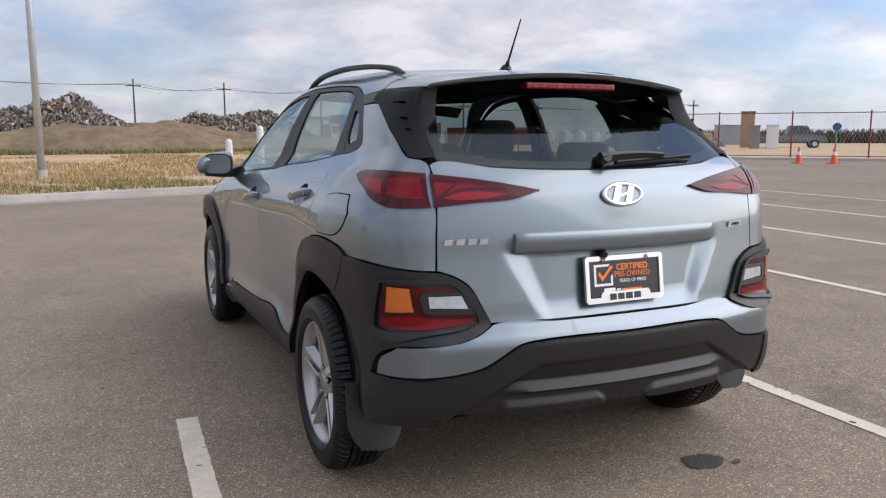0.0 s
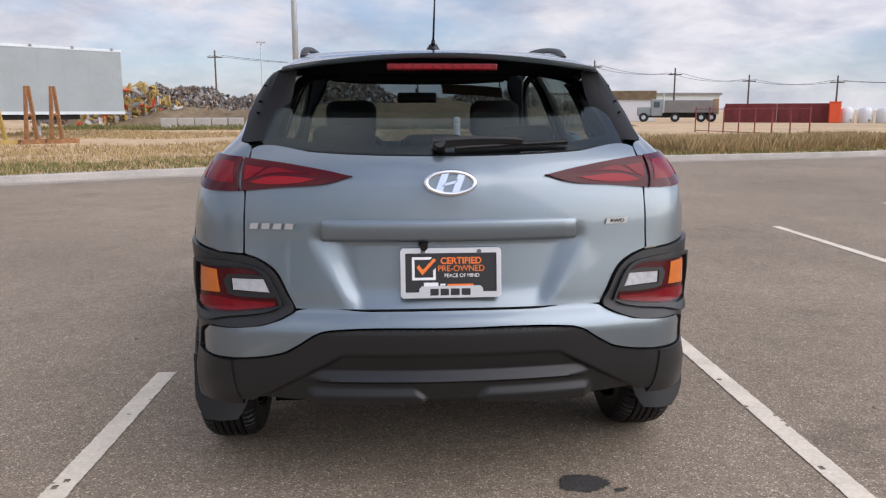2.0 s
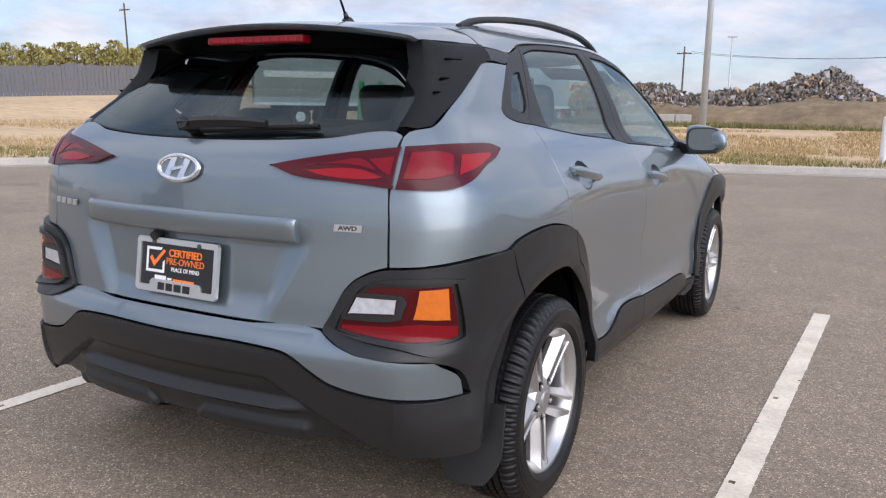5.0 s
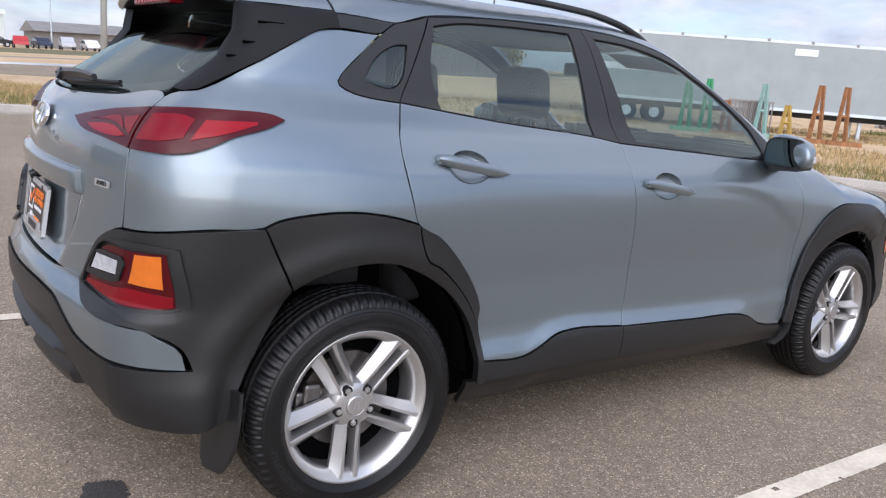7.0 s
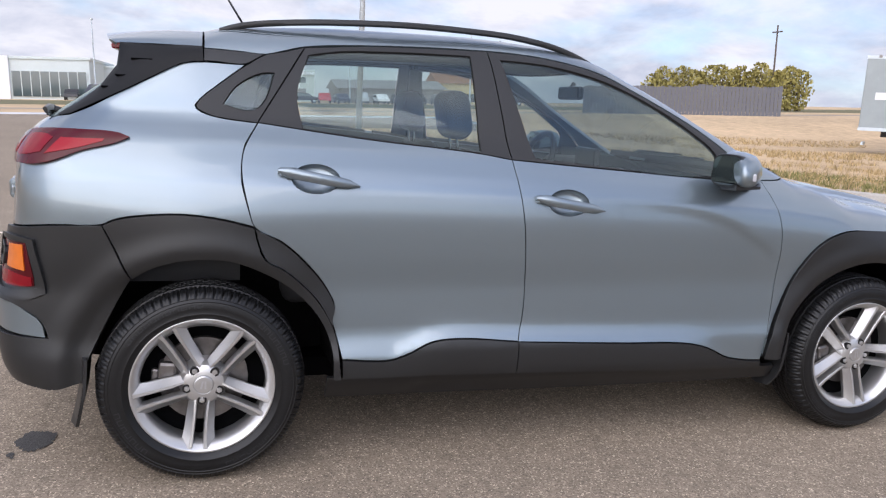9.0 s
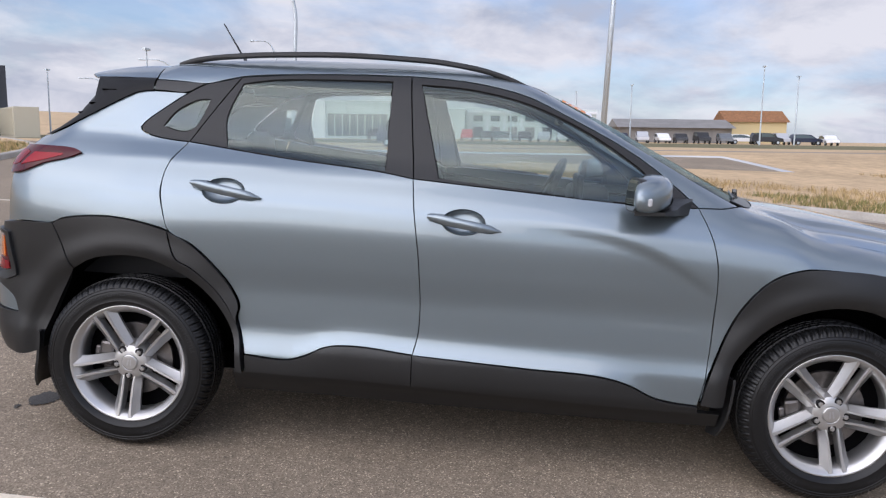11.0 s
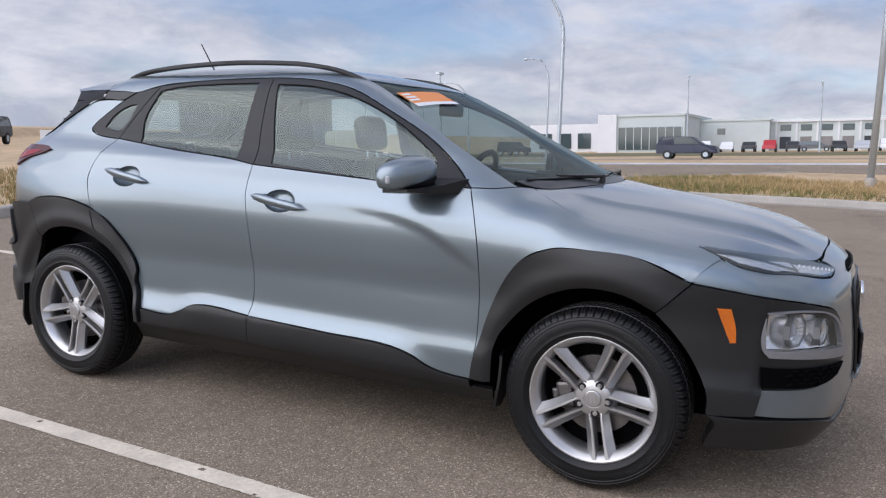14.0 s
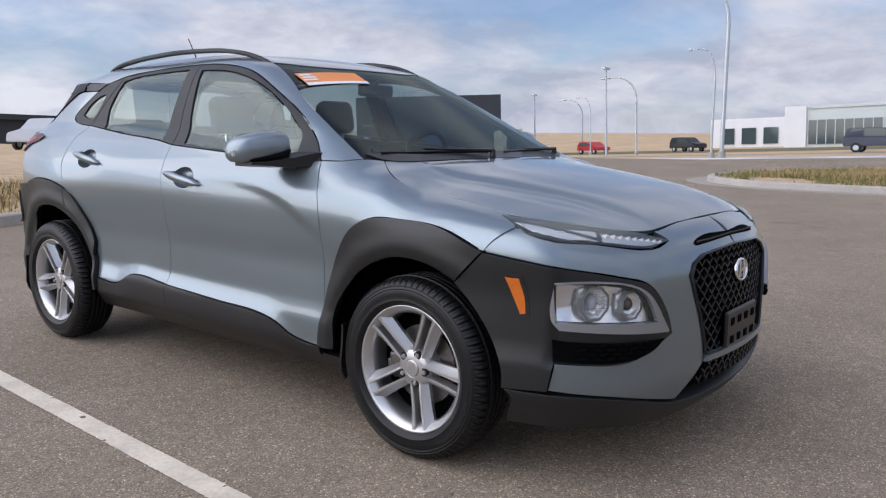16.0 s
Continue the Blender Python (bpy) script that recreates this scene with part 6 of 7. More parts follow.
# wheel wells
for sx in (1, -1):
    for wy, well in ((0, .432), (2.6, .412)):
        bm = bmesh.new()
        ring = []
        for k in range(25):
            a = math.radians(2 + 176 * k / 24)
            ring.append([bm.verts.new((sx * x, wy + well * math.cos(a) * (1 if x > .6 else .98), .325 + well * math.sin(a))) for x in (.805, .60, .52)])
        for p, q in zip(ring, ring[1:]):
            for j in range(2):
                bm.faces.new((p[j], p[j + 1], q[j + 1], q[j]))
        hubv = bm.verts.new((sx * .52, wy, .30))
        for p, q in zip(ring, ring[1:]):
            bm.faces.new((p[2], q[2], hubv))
        part("wheel_liner", bm, LINER, car, "felt lining with the wheel well's shade in its colour")

# ---- spoiler, rails, mirrors, handles ----
def grid_mesh(name, rows, mat, parent, label="", closed=False, smooth=True):
    """A surface through rows of places."""
    k = len(rows[0])
    verts = [v for r in rows for v in r]
    faces = [(i * k + j, i * k + j + 1, (i + 1) * k + j + 1, (i + 1) * k + j) for i in range(len(rows) - 1) for j in range(k - 1)]
    if closed:
        faces += [(i * k + k - 1, i * k, (i + 1) * k, (i + 1) * k + k - 1) for i in range(len(rows) - 1)]
        faces += [tuple(range(k))[::-1], tuple((len(rows) - 1) * k + j for j in range(k))]
    ob = raw(name, verts, faces, mat, parent, label, smooth)
    bm = bmesh.new()
    bm.from_mesh(ob.data)
    bmesh.ops.recalc_face_normals(bm, faces=bm.faces)
    bm.to_mesh(ob.data)
    bm.free()
    return ob


def ring_pts(w, h, n=40, e=1.0):
    return [(w * math.copysign(abs(math.cos(a)) ** e, math.cos(a)), h * math.copysign(abs(math.sin(a)) ** e, math.sin(a))) for a in [2 * math.pi * k / n for k in range(n)]]


def wing_top(x, s):
    """The spoiler's upper side: s runs from the roof to the trailing edge."""
    front = on_top(x, -.004)
    back = np.array([x, -.345 + .16 * x * x, 1.462 - .15 * x * x])
    p = front * (1 - s) + back * s
    p[2] += .010 * math.sin(math.pi * s)
    return p


def wing_side(k, s):
    """The spoiler's rounded end: k runs from the shoulder down to the black fin."""
    a = (on_top(.548, -.004), on_side(-.004, 1.432), on_side(-.004, 1.407))[k]
    b = np.array(((.522, -.301, 1.4205), (.541, -.294, 1.4165), (.552, -.275, 1.407))[k])
    return a * (1 - s) + b * s + np.array([0, 0, .004 * math.sin(math.pi * s)])


rows = []
for x in [-.552, -.541, -.525] + [.49 * k / 8 for k in range(-8, 9)] + [.525, .541, .552]:
    line = []
    for s in (0, .2, .4, .6, .8, .94, 1):
        p = wing_top(x, s) if abs(x) < .5 else wing_side({.525: 0, .541: 1, .552: 2}[abs(x)], s) * (1 if x > 0 else -1, 1, 1)
        line.append(p)
    end = line[-1]
    if abs(x) < .55:
        line += [end + (0, .004, -.009), end + (0, .018, -.016)]
    else:
        line += [end + (0, .001, -.001), end + (0, .003, -.003)]
    rows.append(line)
spoiler = grid_mesh("rear_spoiler", rows, PAINT, car, "painted roof spoiler")
crease(spoiler, 40)
rows = []
for x in [.53 * k / 8 for k in range(-8, 9)]:
    a = wing_top(min(max(x, -.52), .52), 1) + np.array([0, .018, -.015])
    g = on_tail(x, 1.398)
    rows.append([a, a * .6 + g * .4 + (0, .02, .012), g + (0, .012, -.004)])
grid_mesh("underside", rows, TRIM, spoiler, "black plastic")
bm = bmesh.new()
box(bm, (-.19, -.330, 1.404), (.19, -.285, 1.428), .006)
part("high_brake_lamp", bm, RED_MID, spoiler, "red brake lamp")
for k in range(10):
    bm = bmesh.new()
    box(bm, (-.17 + .034 * k + .004, -.3325, 1.409), (-.17 + .034 * k + .030, -.3295, 1.421), .001, 1)
    part("light_cell", bm, RED_LIT, spoiler)

for sx in (1, -1):
    low = [on_side(y, z) for y, z in ((-.436, 1.168), (-.402, 1.175), (-.335, 1.209), (-.235, 1.261), (-.12, 1.325), (-.070, 1.351), (-.030, 1.360), (.000, 1.362))]
    up = [np.array(p) for p in ((.606, -.445, 1.172), (.592, -.385, 1.212), (.578, -.325, 1.262), (.563, -.272, 1.335), (.548, -.262, 1.409), (.566, -.15, 1.411), (.588, -.06, 1.411), (.603, -.003, 1.411))]
    rows = []
    for a, b in zip(low, up):
        rows.append([(a * (1 - s) + b * s + np.array([.0075 + .008 * math.sin(math.pi * s), 0, 0])) * (sx, 1, 1) for s in (0, .25, .5, .75, 1)] + [(b + np.array([-.05, .012, -.004])) * (sx, 1, 1)])
    fin = crease(grid_mesh("rear_pillar_fin", rows, FIN, car, "black plastic fin"), 50)
    # vent slots as raised near-black bars, the shade of their depth in the colour
    for k, f, w in ((3.9, .45, .070), (3.1, .45, .055), (2.45, .48, .040)):
        i, e = int(k), k - int(k)
        p = (low[i] * (1 - f) + up[i] * f) * (1 - e) + (low[i + 1] * (1 - f) + up[i + 1] * f) * e
        bm = bmesh.new()
        box(bm, (-.006, -w / 2, -.0028), (.005, w / 2, .0028), .002, 1, pose(sx * (p[0] + .0115), p[1], p[2], 0, sx * -24, sx * -14))
        part("slot_mark", bm, DARK, fin)

    # roof rail
    prof = spline([.05, .12, .25, .45, .75, 1.05, 1.25, 1.38, 1.45], [1.480, 1.503, 1.522, 1.538, 1.548, 1.541, 1.518, 1.484, 1.455])
    rows = []
    for y in np.linspace(.05, 1.45, 36):
        z = float(prof(y))
        w = .012 + .006 * math.sin(math.pi * (y - .05) / 1.4)
        cx = sx * (.505 + .012 * math.sin(math.pi * (y - .05) / 1.4))
        rows.append([(cx + a * w, y, z + b) for a, b in ((-1, -.016), (-1, -.006), (-.6, 0), (.6, 0), (1, -.006), (1, -.016), (.6, -.021), (-.6, -.021))])
    rail = crease(grid_mesh("roof_rail", rows, FRAME, car, "matt black roof rail", closed=True), 50)
    for y0, y1 in ((.07, .20), (1.26, 1.38)):
        bm = bmesh.new()
        box(bm, (sx * .505 - .012, y0, 1.455), (sx * .505 + .012, y1, float(prof(y0 if y0 < 1 else y1)) - .004), .004)
        part("rail_foot", bm, FRAME, rail)

# aerial
aerial = bmesh.new()
for p, q, r0, r1 in (((0, .165, 1.505), (0, .155, 1.528), .030, .016), ((0, .155, 1.525), (0, .145, 1.545), .010, .007), ((0, .147, 1.54), (0, .045, 1.700), .0045, .003)):
    tube(aerial, p, q, r0, r1, 12)
part("aerial", aerial, TRIM, car, "black whip aerial", smooth=True)


def mirror(sx):
    """A door mirror: painted shell, black foot, mirror face and a side indicator."""
    holder = (front_doors[0] if sx > 0 else front_doors[1])
    rows = []
    for k, (x, w, h, yc, zc) in enumerate(((.838, .028, .032, 1.905, 1.090), (.848, .052, .054, 1.900, 1.090), (.885, .062, .062, 1.890, 1.089), (.950, .060, .060, 1.876, 1.084), (1.002, .051, .052, 1.858, 1.077), (1.030, .036, .040, 1.842, 1.071), (1.043, .014, .020, 1.832, 1.066))):
        ring = []
        for j in range(20):
            a = 2 * math.pi * j / 20
            c, s = math.cos(a), math.sin(a)
            e = 0.72
            ring.append((sx * x, yc + w * math.copysign(abs(c) ** e, c) * (1.25 if c > 0 else .82), zc + h * math.copysign(abs(s) ** e, s)))
        rows.append(ring)
    shell = crease(grid_mesh("mirror_shell", rows, PAINT, holder, "painted mirror shell", closed=True), 60)
    rows = []
    for x, w, h, yc, zc, a0, a1 in ((.842, .050, .050, 1.900, 1.090, -4, -88), (.885, .062, .062, 1.890, 1.089, -10, -86), (.930, .061, .061, 1.881, 1.086, -17, -80), (.970, .057, .057, 1.868, 1.081, -25, -66), (1.000, .051, .052, 1.858, 1.077, -36, -46)):
        line = []
        for j in range(7):
            c, q = math.cos(radians(a0 + (a1 - a0) * j / 6)), math.sin(radians(a0 + (a1 - a0) * j / 6))
            line.append((sx * x, yc + w * abs(c) ** .72 * 1.25 + .003, zc - h * abs(q) ** .72 - .002))
        rows.append(line)
    grid_mesh("mirror_wedge", rows, SILL, holder, "black plastic lower cover")
    sec = []
    for x, yc, w, z0, z1 in ((.770, 2.000, .055, 1.012, 1.066), (.815, 1.965, .070, 1.004, 1.060), (.86, 1.925, .070, 1.004, 1.046), (.93, 1.900, .066, 1.008, 1.036), (1.000, 1.870, .048, 1.014, 1.030)):
        sec.append([(sx * x, yc - w, z0), (sx * x, yc + w * 1.1, z0 + .006), (sx * x, yc + w * 1.15, z1), (sx * x, yc - w, z1)])
    crease(grid_mesh("mirror_foot", sec, CLAD, holder, "black plastic foot", closed=True), 20)
    face = pose(sx * .934, 1.822, 1.080, -5, 0, sx * 6)
    for nm, grow, d0, d1, mt, lb in (("mirror_bezel", 1.0, .030, 0.0, CLAD, "black plastic"), ("mirror_face", .90, 0.0, -.004, MIRROR, "dark mirror glass")):
        rows = []
        for d, k in ((d0, 1.0), (d1 + .003, 1.0), (d1, .97), (d1, .5), (d1, .02)):
            rows.append([tuple(face @ Vector((x * k, d, z * k))) for x, z in ring_pts(.080 * grow, .060 * grow, 32, .55)])
        rows = [r + [r[0]] for r in rows]
        crease(grid_mesh(nm, rows, mt, holder, lb), 40)
    bm = bmesh.new()
    box(bm, (-.008, -.022, -.014), (.008, .022, .014), .006, 2, pose(sx * 1.030, 1.852, 1.064, 0, 0, sx * -24))
    part("indicator", bm, CLEAR, holder, "clear indicator lens")


mirror(1)
mirror(-1)


def handle(door, sx, y0, z0, y1, z1):
    """A painted grip standing off the door, with its foot."""
    rows = []
    n = 14
    for i in range(n + 1):
        s = i / n
        y, z = y0 + (y1 - y0) * s, z0 + (z1 - z0) * s
        x = on_side(y, z)[0]
        lift_off = .008 + .022 * math.sin(math.pi * min(1, .08 + s * .92)) ** .6
        h = .0168 * min(1, .45 + .55 * min(1, s / .10)) * (1 - abs(2 * s - .85) ** 6 * .45) * (1 if s < .9 else .75 if s < .97 else .45)
        rows.append([(sx * (x + lift_off + a), y, z + b * h) for a, b in ((-.014, -1), (-.004, -1.05), (.004, -.55), (.006, .2), (.002, .85), (-.006, 1.05), (-.014, 1))])
    grip = crease(grid_mesh("handle", rows, PAINT, door, "painted grip", closed=True), 50)
    bm = bmesh.new()
    box(bm, (-.02, -.03, -.014), (.012, .03, .014), .006, 2, pose(sx * (on_side(y0 + .03, z0)[0] + .008), y0 + .035, z0 - .004, 0, 0, 0))
    part("handle_foot", bm, PAINT, door)
    return grip


for k, sx in enumerate((1, -1)):
    handle(rear_doors[k], sx, .229, 1.028, .497, .984)
    handle(front_doors[k], sx, 1.113, .957, 1.385, .916)
panel("fuel_flap", "S .004 .924; 0 .990; -.020 1.022; -.080 1.038; -.243 1.044; -.283 .985; -.262 .945; -.215 .913; -.080 .899; -.020 .905", SIDE, PAINT, quarters[1], mirror=True, offset=0.003, thick=0.010, step=0.02)
panel("fuel_flap_gap", "S .007 .922; .003 .992; -.020 1.026; -.080 1.042; -.245 1.048; -.288 .985; -.265 .942; -.217 .909; -.080 .895; -.020 .901", SIDE, DARK, quarters[1], mirror=True, offset=0.0012, thick=0.004, step=0.02)

# ---- the tail's fittings ----
rows = []
for x, k in [(-.405, 0), (-.402, .7)] + [(-.394 + .788 * i / 24, 1) for i in range(25)] + [(.402, .7), (.405, 0)]:
    lean = .008 * (1 if k < 1 else 0)
    rows.append([on_tail(x, z - lean * (z - .9) * 10) + np.array([0, d * k + (.012 if k == 0 else 0), 0]) for z, d in ((.936, .012), (.935, -.013), (.930, -.019), (.924, -.0205), (.880, -.0165), (.872, -.011), (.866, .002), (.866, .03))])
crease(grid_mesh("tailgate_garnish", rows, PAINT, car, "painted bar over the number plate"), 35)
bm = bmesh.new()
tube(bm, (-.085, -.645, .858), (-.085, -.672, .850), .016, .012, 14)
part("reversing_camera", bm, TRIM, car, "small black camera")


def flat_shape(name, pts, deep, mat, parent, m, label=""):
    """An outline in its own plane (x right, z up), given some depth towards -y."""
    bm = bmesh.new()
    vs = [bm.verts.new((x, 0, z)) for x, z in pts]
    f = bm.faces.new(vs)
    out = bmesh.ops.extrude_face_region(bm, geom=[f])
    bmesh.ops.translate(bm, vec=(0, -deep, 0), verts=[v for v in out["geom"] if isinstance(v, bmesh.types.BMVert)])
    bmesh.ops.recalc_face_normals(bm, faces=bm.faces)
    bmesh.ops.transform(bm, matrix=m, verts=bm.verts)
    return part(name, bm, mat, parent, label)


def words(name, text, size, mat, parent, m, wide=1.0, bold=0.0):
    """Lettering in the built-in font, standing in the x-z plane and facing -y."""
    cu = bpy.data.curves.new(name, "FONT")
    cu.body, cu.size, cu.extrude, cu.offset = text, size, .0006, bold
    cu.align_x, cu.align_y = "CENTER", "CENTER"
    tmp = new(name, cu)
    me = bpy.data.meshes.new_from_object(tmp.evaluated_get(bpy.context.evaluated_depsgraph_get()))
    bpy.data.objects.remove(tmp)
    me.transform(m @ pose(0, 0, 0, 90, 0, 0) @ Matrix.Diagonal((wide, 1, 1, 1)))
    me.materials.clear()
    me.materials.append(mat)
    ob = new(name, me)
    ob.parent = parent
    return ob


def badge(w, h, m, bar):
    """An oval chrome ring with a slanting bar."""
    rows = []
    for s, d in ((1.0, 0), (1.0, .006), (.94, .010), (.86, .010), (.82, .005), (.82, 0)):
        rows.append([m @ Vector((x * s, -d, z * (1 - (1 - s) * w / h))) for x, z in ring_pts(w, h)])
    rows = [r + [r[0]] for r in rows]
    b = grid_mesh("badge", rows, CHROME, car, "oval chrome badge")
    back = flat_shape("badge_plate", [(x * .84, z * .72) for x, z in ring_pts(w, h)], .003, bar, b, m)
    for pts in ([(-.62, -.52), (-.34, -.66), (-.06, .68), (-.34, .74)], [(.34, -.74), (.06, -.68), (.34, .66), (.62, .52)], [(-.32, -.16), (-.18, -.02), (.20, .14), (.34, .30), (.30, .10), (.16, -.06), (-.22, -.22), (-.36, -.34)]):
        flat_shape("badge_bar", [(x * w * .9, z * h) for x, z in pts], .008, CHROME, b, m)
    return b


badge(.083, .042, pose(0, on_tail(0, 1.047)[1] - .008, 1.047, -14, 0, 0), PAINT)
# model name as plain bars
name_bar = new("name_badge")
name_bar.parent = car
for k in range(4):
    x = -.628 + .037 * k
    y = on_tail(x + .015, .913)[1] - .001
    flat_shape("name_bar", [(0, -.009), (.026, -.009), (.031, .009), (.005, .009)], .004, FRAME_BRIGHT, name_bar, pose(x, y, .913, 0, 0, -13))
m = pose(.543, on_tail(.543, .918)[1] - .002, .918, 0, 0, 13)
drive = flat_shape("drive_badge", [(-.040, -.009), (.036, -.009), (.040, .009), (-.036, .009)], .004, FRAME_BRIGHT, car, m, "small bright badge")
words("letters", "AWD", .0155, BLACK, drive, m @ pose(0, -.005, 0), 1.35, .0004)

# number plate with dealer's insert
pm = pose(0, -.662, .768, -8, 0, 0)


def rounded_box(w, h, r=.01, n=4):
    pts = []
    for cx, cz, a0 in ((w - r, h - r, 0), (-w + r, h - r, 90), (-w + r, -h + r, 180), (w - r, -h + r, 270)):
        pts += [(cx + r * math.cos(radians(a0 + 90 * k / n)), cz + r * math.sin(radians(a0 + 90 * k / n))) for k in range(n + 1)]
    return pts


plate = flat_shape("number_plate", rounded_box(.148, .070), .006, BLACK, car, pm, "black dealer plate in a chrome frame")
for pts in ([(-.158, .062), (.158, .062), (.158, .070), (.150, .078), (-.150, .078), (-.158, .070)], [(-.158, -.070), (-.150, -.078), (.150, -.078), (.158, -.070), (.158, -.060), (-.158, -.060)],
            [(-.158, -.060), (-.143, -.060), (-.143, .062), (-.158, .062)], [(.143, -.060), (.158, -.060), (.158, .062), (.143, .062)], [(-.100, -.061), (.100, -.061), (.100, -.050), (.092, -.041), (-.092, -.041), (-.100, -.050)]):
    flat_shape("plate_frame", pts, .011, FRAME_BRIGHT, plate, pm, "bright metal frame")
for sx in (-.088, .088):
    bm = bmesh.new()
    tube(bm, (sx, -.008, .066), (sx, -.014, .066), .0075, .0075, 12)
    bmesh.ops.transform(bm, matrix=pm, verts=bm.verts)
    part("screw", bm, STEEL, plate)
up = pm @ pose(0, -.0065, 0)
for pts in ([(-.122, .050), (-.058, .050), (-.066, .042), (-.114, .042)], [(-.122, .050), (-.114, .042), (-.114, -.014), (-.122, -.022)], [(-.122, -.022), (-.114, -.014), (-.056, -.014), (-.048, -.022)], [(-.056, -.014), (-.048, -.022), (-.048, .016), (-.056, .008)]):
    flat_shape("print", pts, .0006, WHITE, plate, up)
for pts in ([(-.108, .018), (-.100, .026), (-.088, .010), (-.090, -.006)], [(-.090, -.006), (-.088, .010), (-.054, .046), (-.046, .040)]):
    flat_shape("print", pts, .0010, ORANGE, plate, up)
words("letters", "CERTIFIED", .0285, ORANGE, plate, up @ pose(.032, -.0006, .037), .98, .0007)
words("letters", "PRE-OWNED", .0265, ORANGE, plate, up @ pose(.032, -.0006, .013), .96)
words("letters", "PEACE OF MIND", .0165, WHITE, plate, up @ pose(.034, -.0006, -.009), .92)
for x0, x1, z0, z1, mt in ((-.085, -.040, -.041, -.030, WHITE), (-.034, -.018, -.040, -.034, WHITE), (-.012, .070, -.041, -.035, ORANGE)):
    flat_shape("print", [(x0, z0), (x1, z0), (x1, z1), (x0, z1)], .0006, mt, plate, up)
for x0, x1 in ((-.066, -.040), (-.034, -.008), (-.002, .026), (.032, .060)):
    flat_shape("print_bar", [(x0, -.070), (x1, -.070), (x1, -.049), (x0, -.049)], .0008, BLACK, plate, pm @ pose(0, -.011, 0))

# rear corner lamps
for mirrored in (False, True):
    rl = panel("corner_lamp", "R .608 .772; .700 .780; .788 .785; .797 .690; .797 .650; .785 .640; .560 .656; .537 .664; .545 .690; .570 .730", (.5, -.85, 0), RED_DEEP, car, "dark red corner lamp", offset=0.016, thick=0.02, step=0.018, mirror=mirrored)
    panel("reflex_strip", "R .545 .677; .677 .683; .722 .690; .795 .682; .795 .652; .783 .643; .560 .659; .542 .665", (.5, -.85, 0), RED, rl, "red reflector", offset=0.0185, thick=0.004, step=0.015, mirror=mirrored)
    panel("indicator", "R .728 .775; .782 .780; .785 .696; .717 .700; .722 .725", (.5, -.85, 0), AMBER, rl, "amber lens", offset=0.0185, thick=0.004, step=0.012, mirror=mirrored)
    panel("lamp_surround", "R .553 .745; .590 .760; .695 .761; .706 .742; .694 .699; .673 .692; .539 .688; .545 .715", (.5, -.85, 0), CLAD, rl, "black plastic ring", offset=0.022, thick=0.014, step=0.014, mirror=mirrored, holes=["R .579 .748; .682 .748; .679 .711; .558 .705"])
    panel("reversing_lamp", "R .579 .749; .682 .749; .679 .710; .558 .704", (.5, -.85, 0), CLEAR, rl, "clear lens", offset=0.0195, thick=0.004, step=0.010, mirror=mirrored)
    panel("lamp_frame", "R .519 .664; .535 .705; .580 .775; .652 .797; .760 .806; .806 .800; .812 .700; .812 .630; .795 .606; .700 .618; .560 .634", (.5, -.85, 0), CLAD, rl, "black plastic frame", offset=0.024, thick=0.02, step=0.016, mirror=mirrored,
          holes=["R .604 .777; .700 .785; .793 .789; .802 .690; .802 .648; .788 .635; .560 .651; .531 .661; .541 .692; .566 .734"])

# rear wiper
gl = on_tail(0, 1.152)
bm = bmesh.new()
tube(bm, gl + np.array([-.03, .01, 0]), gl + np.array([-.03, -.045, .02]), .022, .018, 16)
wiper = part("rear_wiper", bm, TRIM, car, "black wiper")
rows = []
for s in np.linspace(0, 1, 9):
    x = -.05 + .29 * s
    c = on_tail(x, 1.155 + .010 * math.sin(math.pi * s * .8)) + np.array([0, -.034 + .012 * s, .012])
    w = .020 - .010 * s
    rows.append([tuple(c + np.array([0, a * w, b * w])) for a, b in ((-.5, -1), (-1, .3), (-.4, .9), (.5, .8), (.8, -.6))])
crease(grid_mesh("wiper_arm", rows, TRIM, wiper, closed=True), 40)
bm = bmesh.new()
tube(bm, on_tail(.02, 1.148) + np.array([0, -.018, .004]), on_tail(.395, 1.165) + np.array([0, -.016, .004]), .0075, .006, 8)
tube(bm, on_tail(.02, 1.144) + np.array([0, -.006, 0]), on_tail(.395, 1.160) + np.array([0, -.006, 0]), .004, .004, 6)
part("wiper_blade", bm, RUBBER, wiper)

# mud flaps and exhaust
for sx in (1, -1):
    for y, x0, x1, z0 in ((-.365, .690, .880, .200), (2.235, .70, .86, .20)):
        rows = []
        for s in np.linspace(0, 1, 7):
            z = .43 + (z0 - .43) * s
            bow = -.035 * s * s
            rows.append([(sx * (x0 + (x1 - x0) * t + ((-1 if t > .9 else (1 if t < .1 else 0)) * .04 * max(0, (s - .6) / .4) ** 2)), y + bow + d, z) for t, d in ((0, 0), (.5, -.01), (1, 0.012), (1, .022), (.5, .0), (0, .01))])
        crease(grid_mesh("mud_flap", rows, CLAD, car, "black plastic mud flap", closed=True), 40)
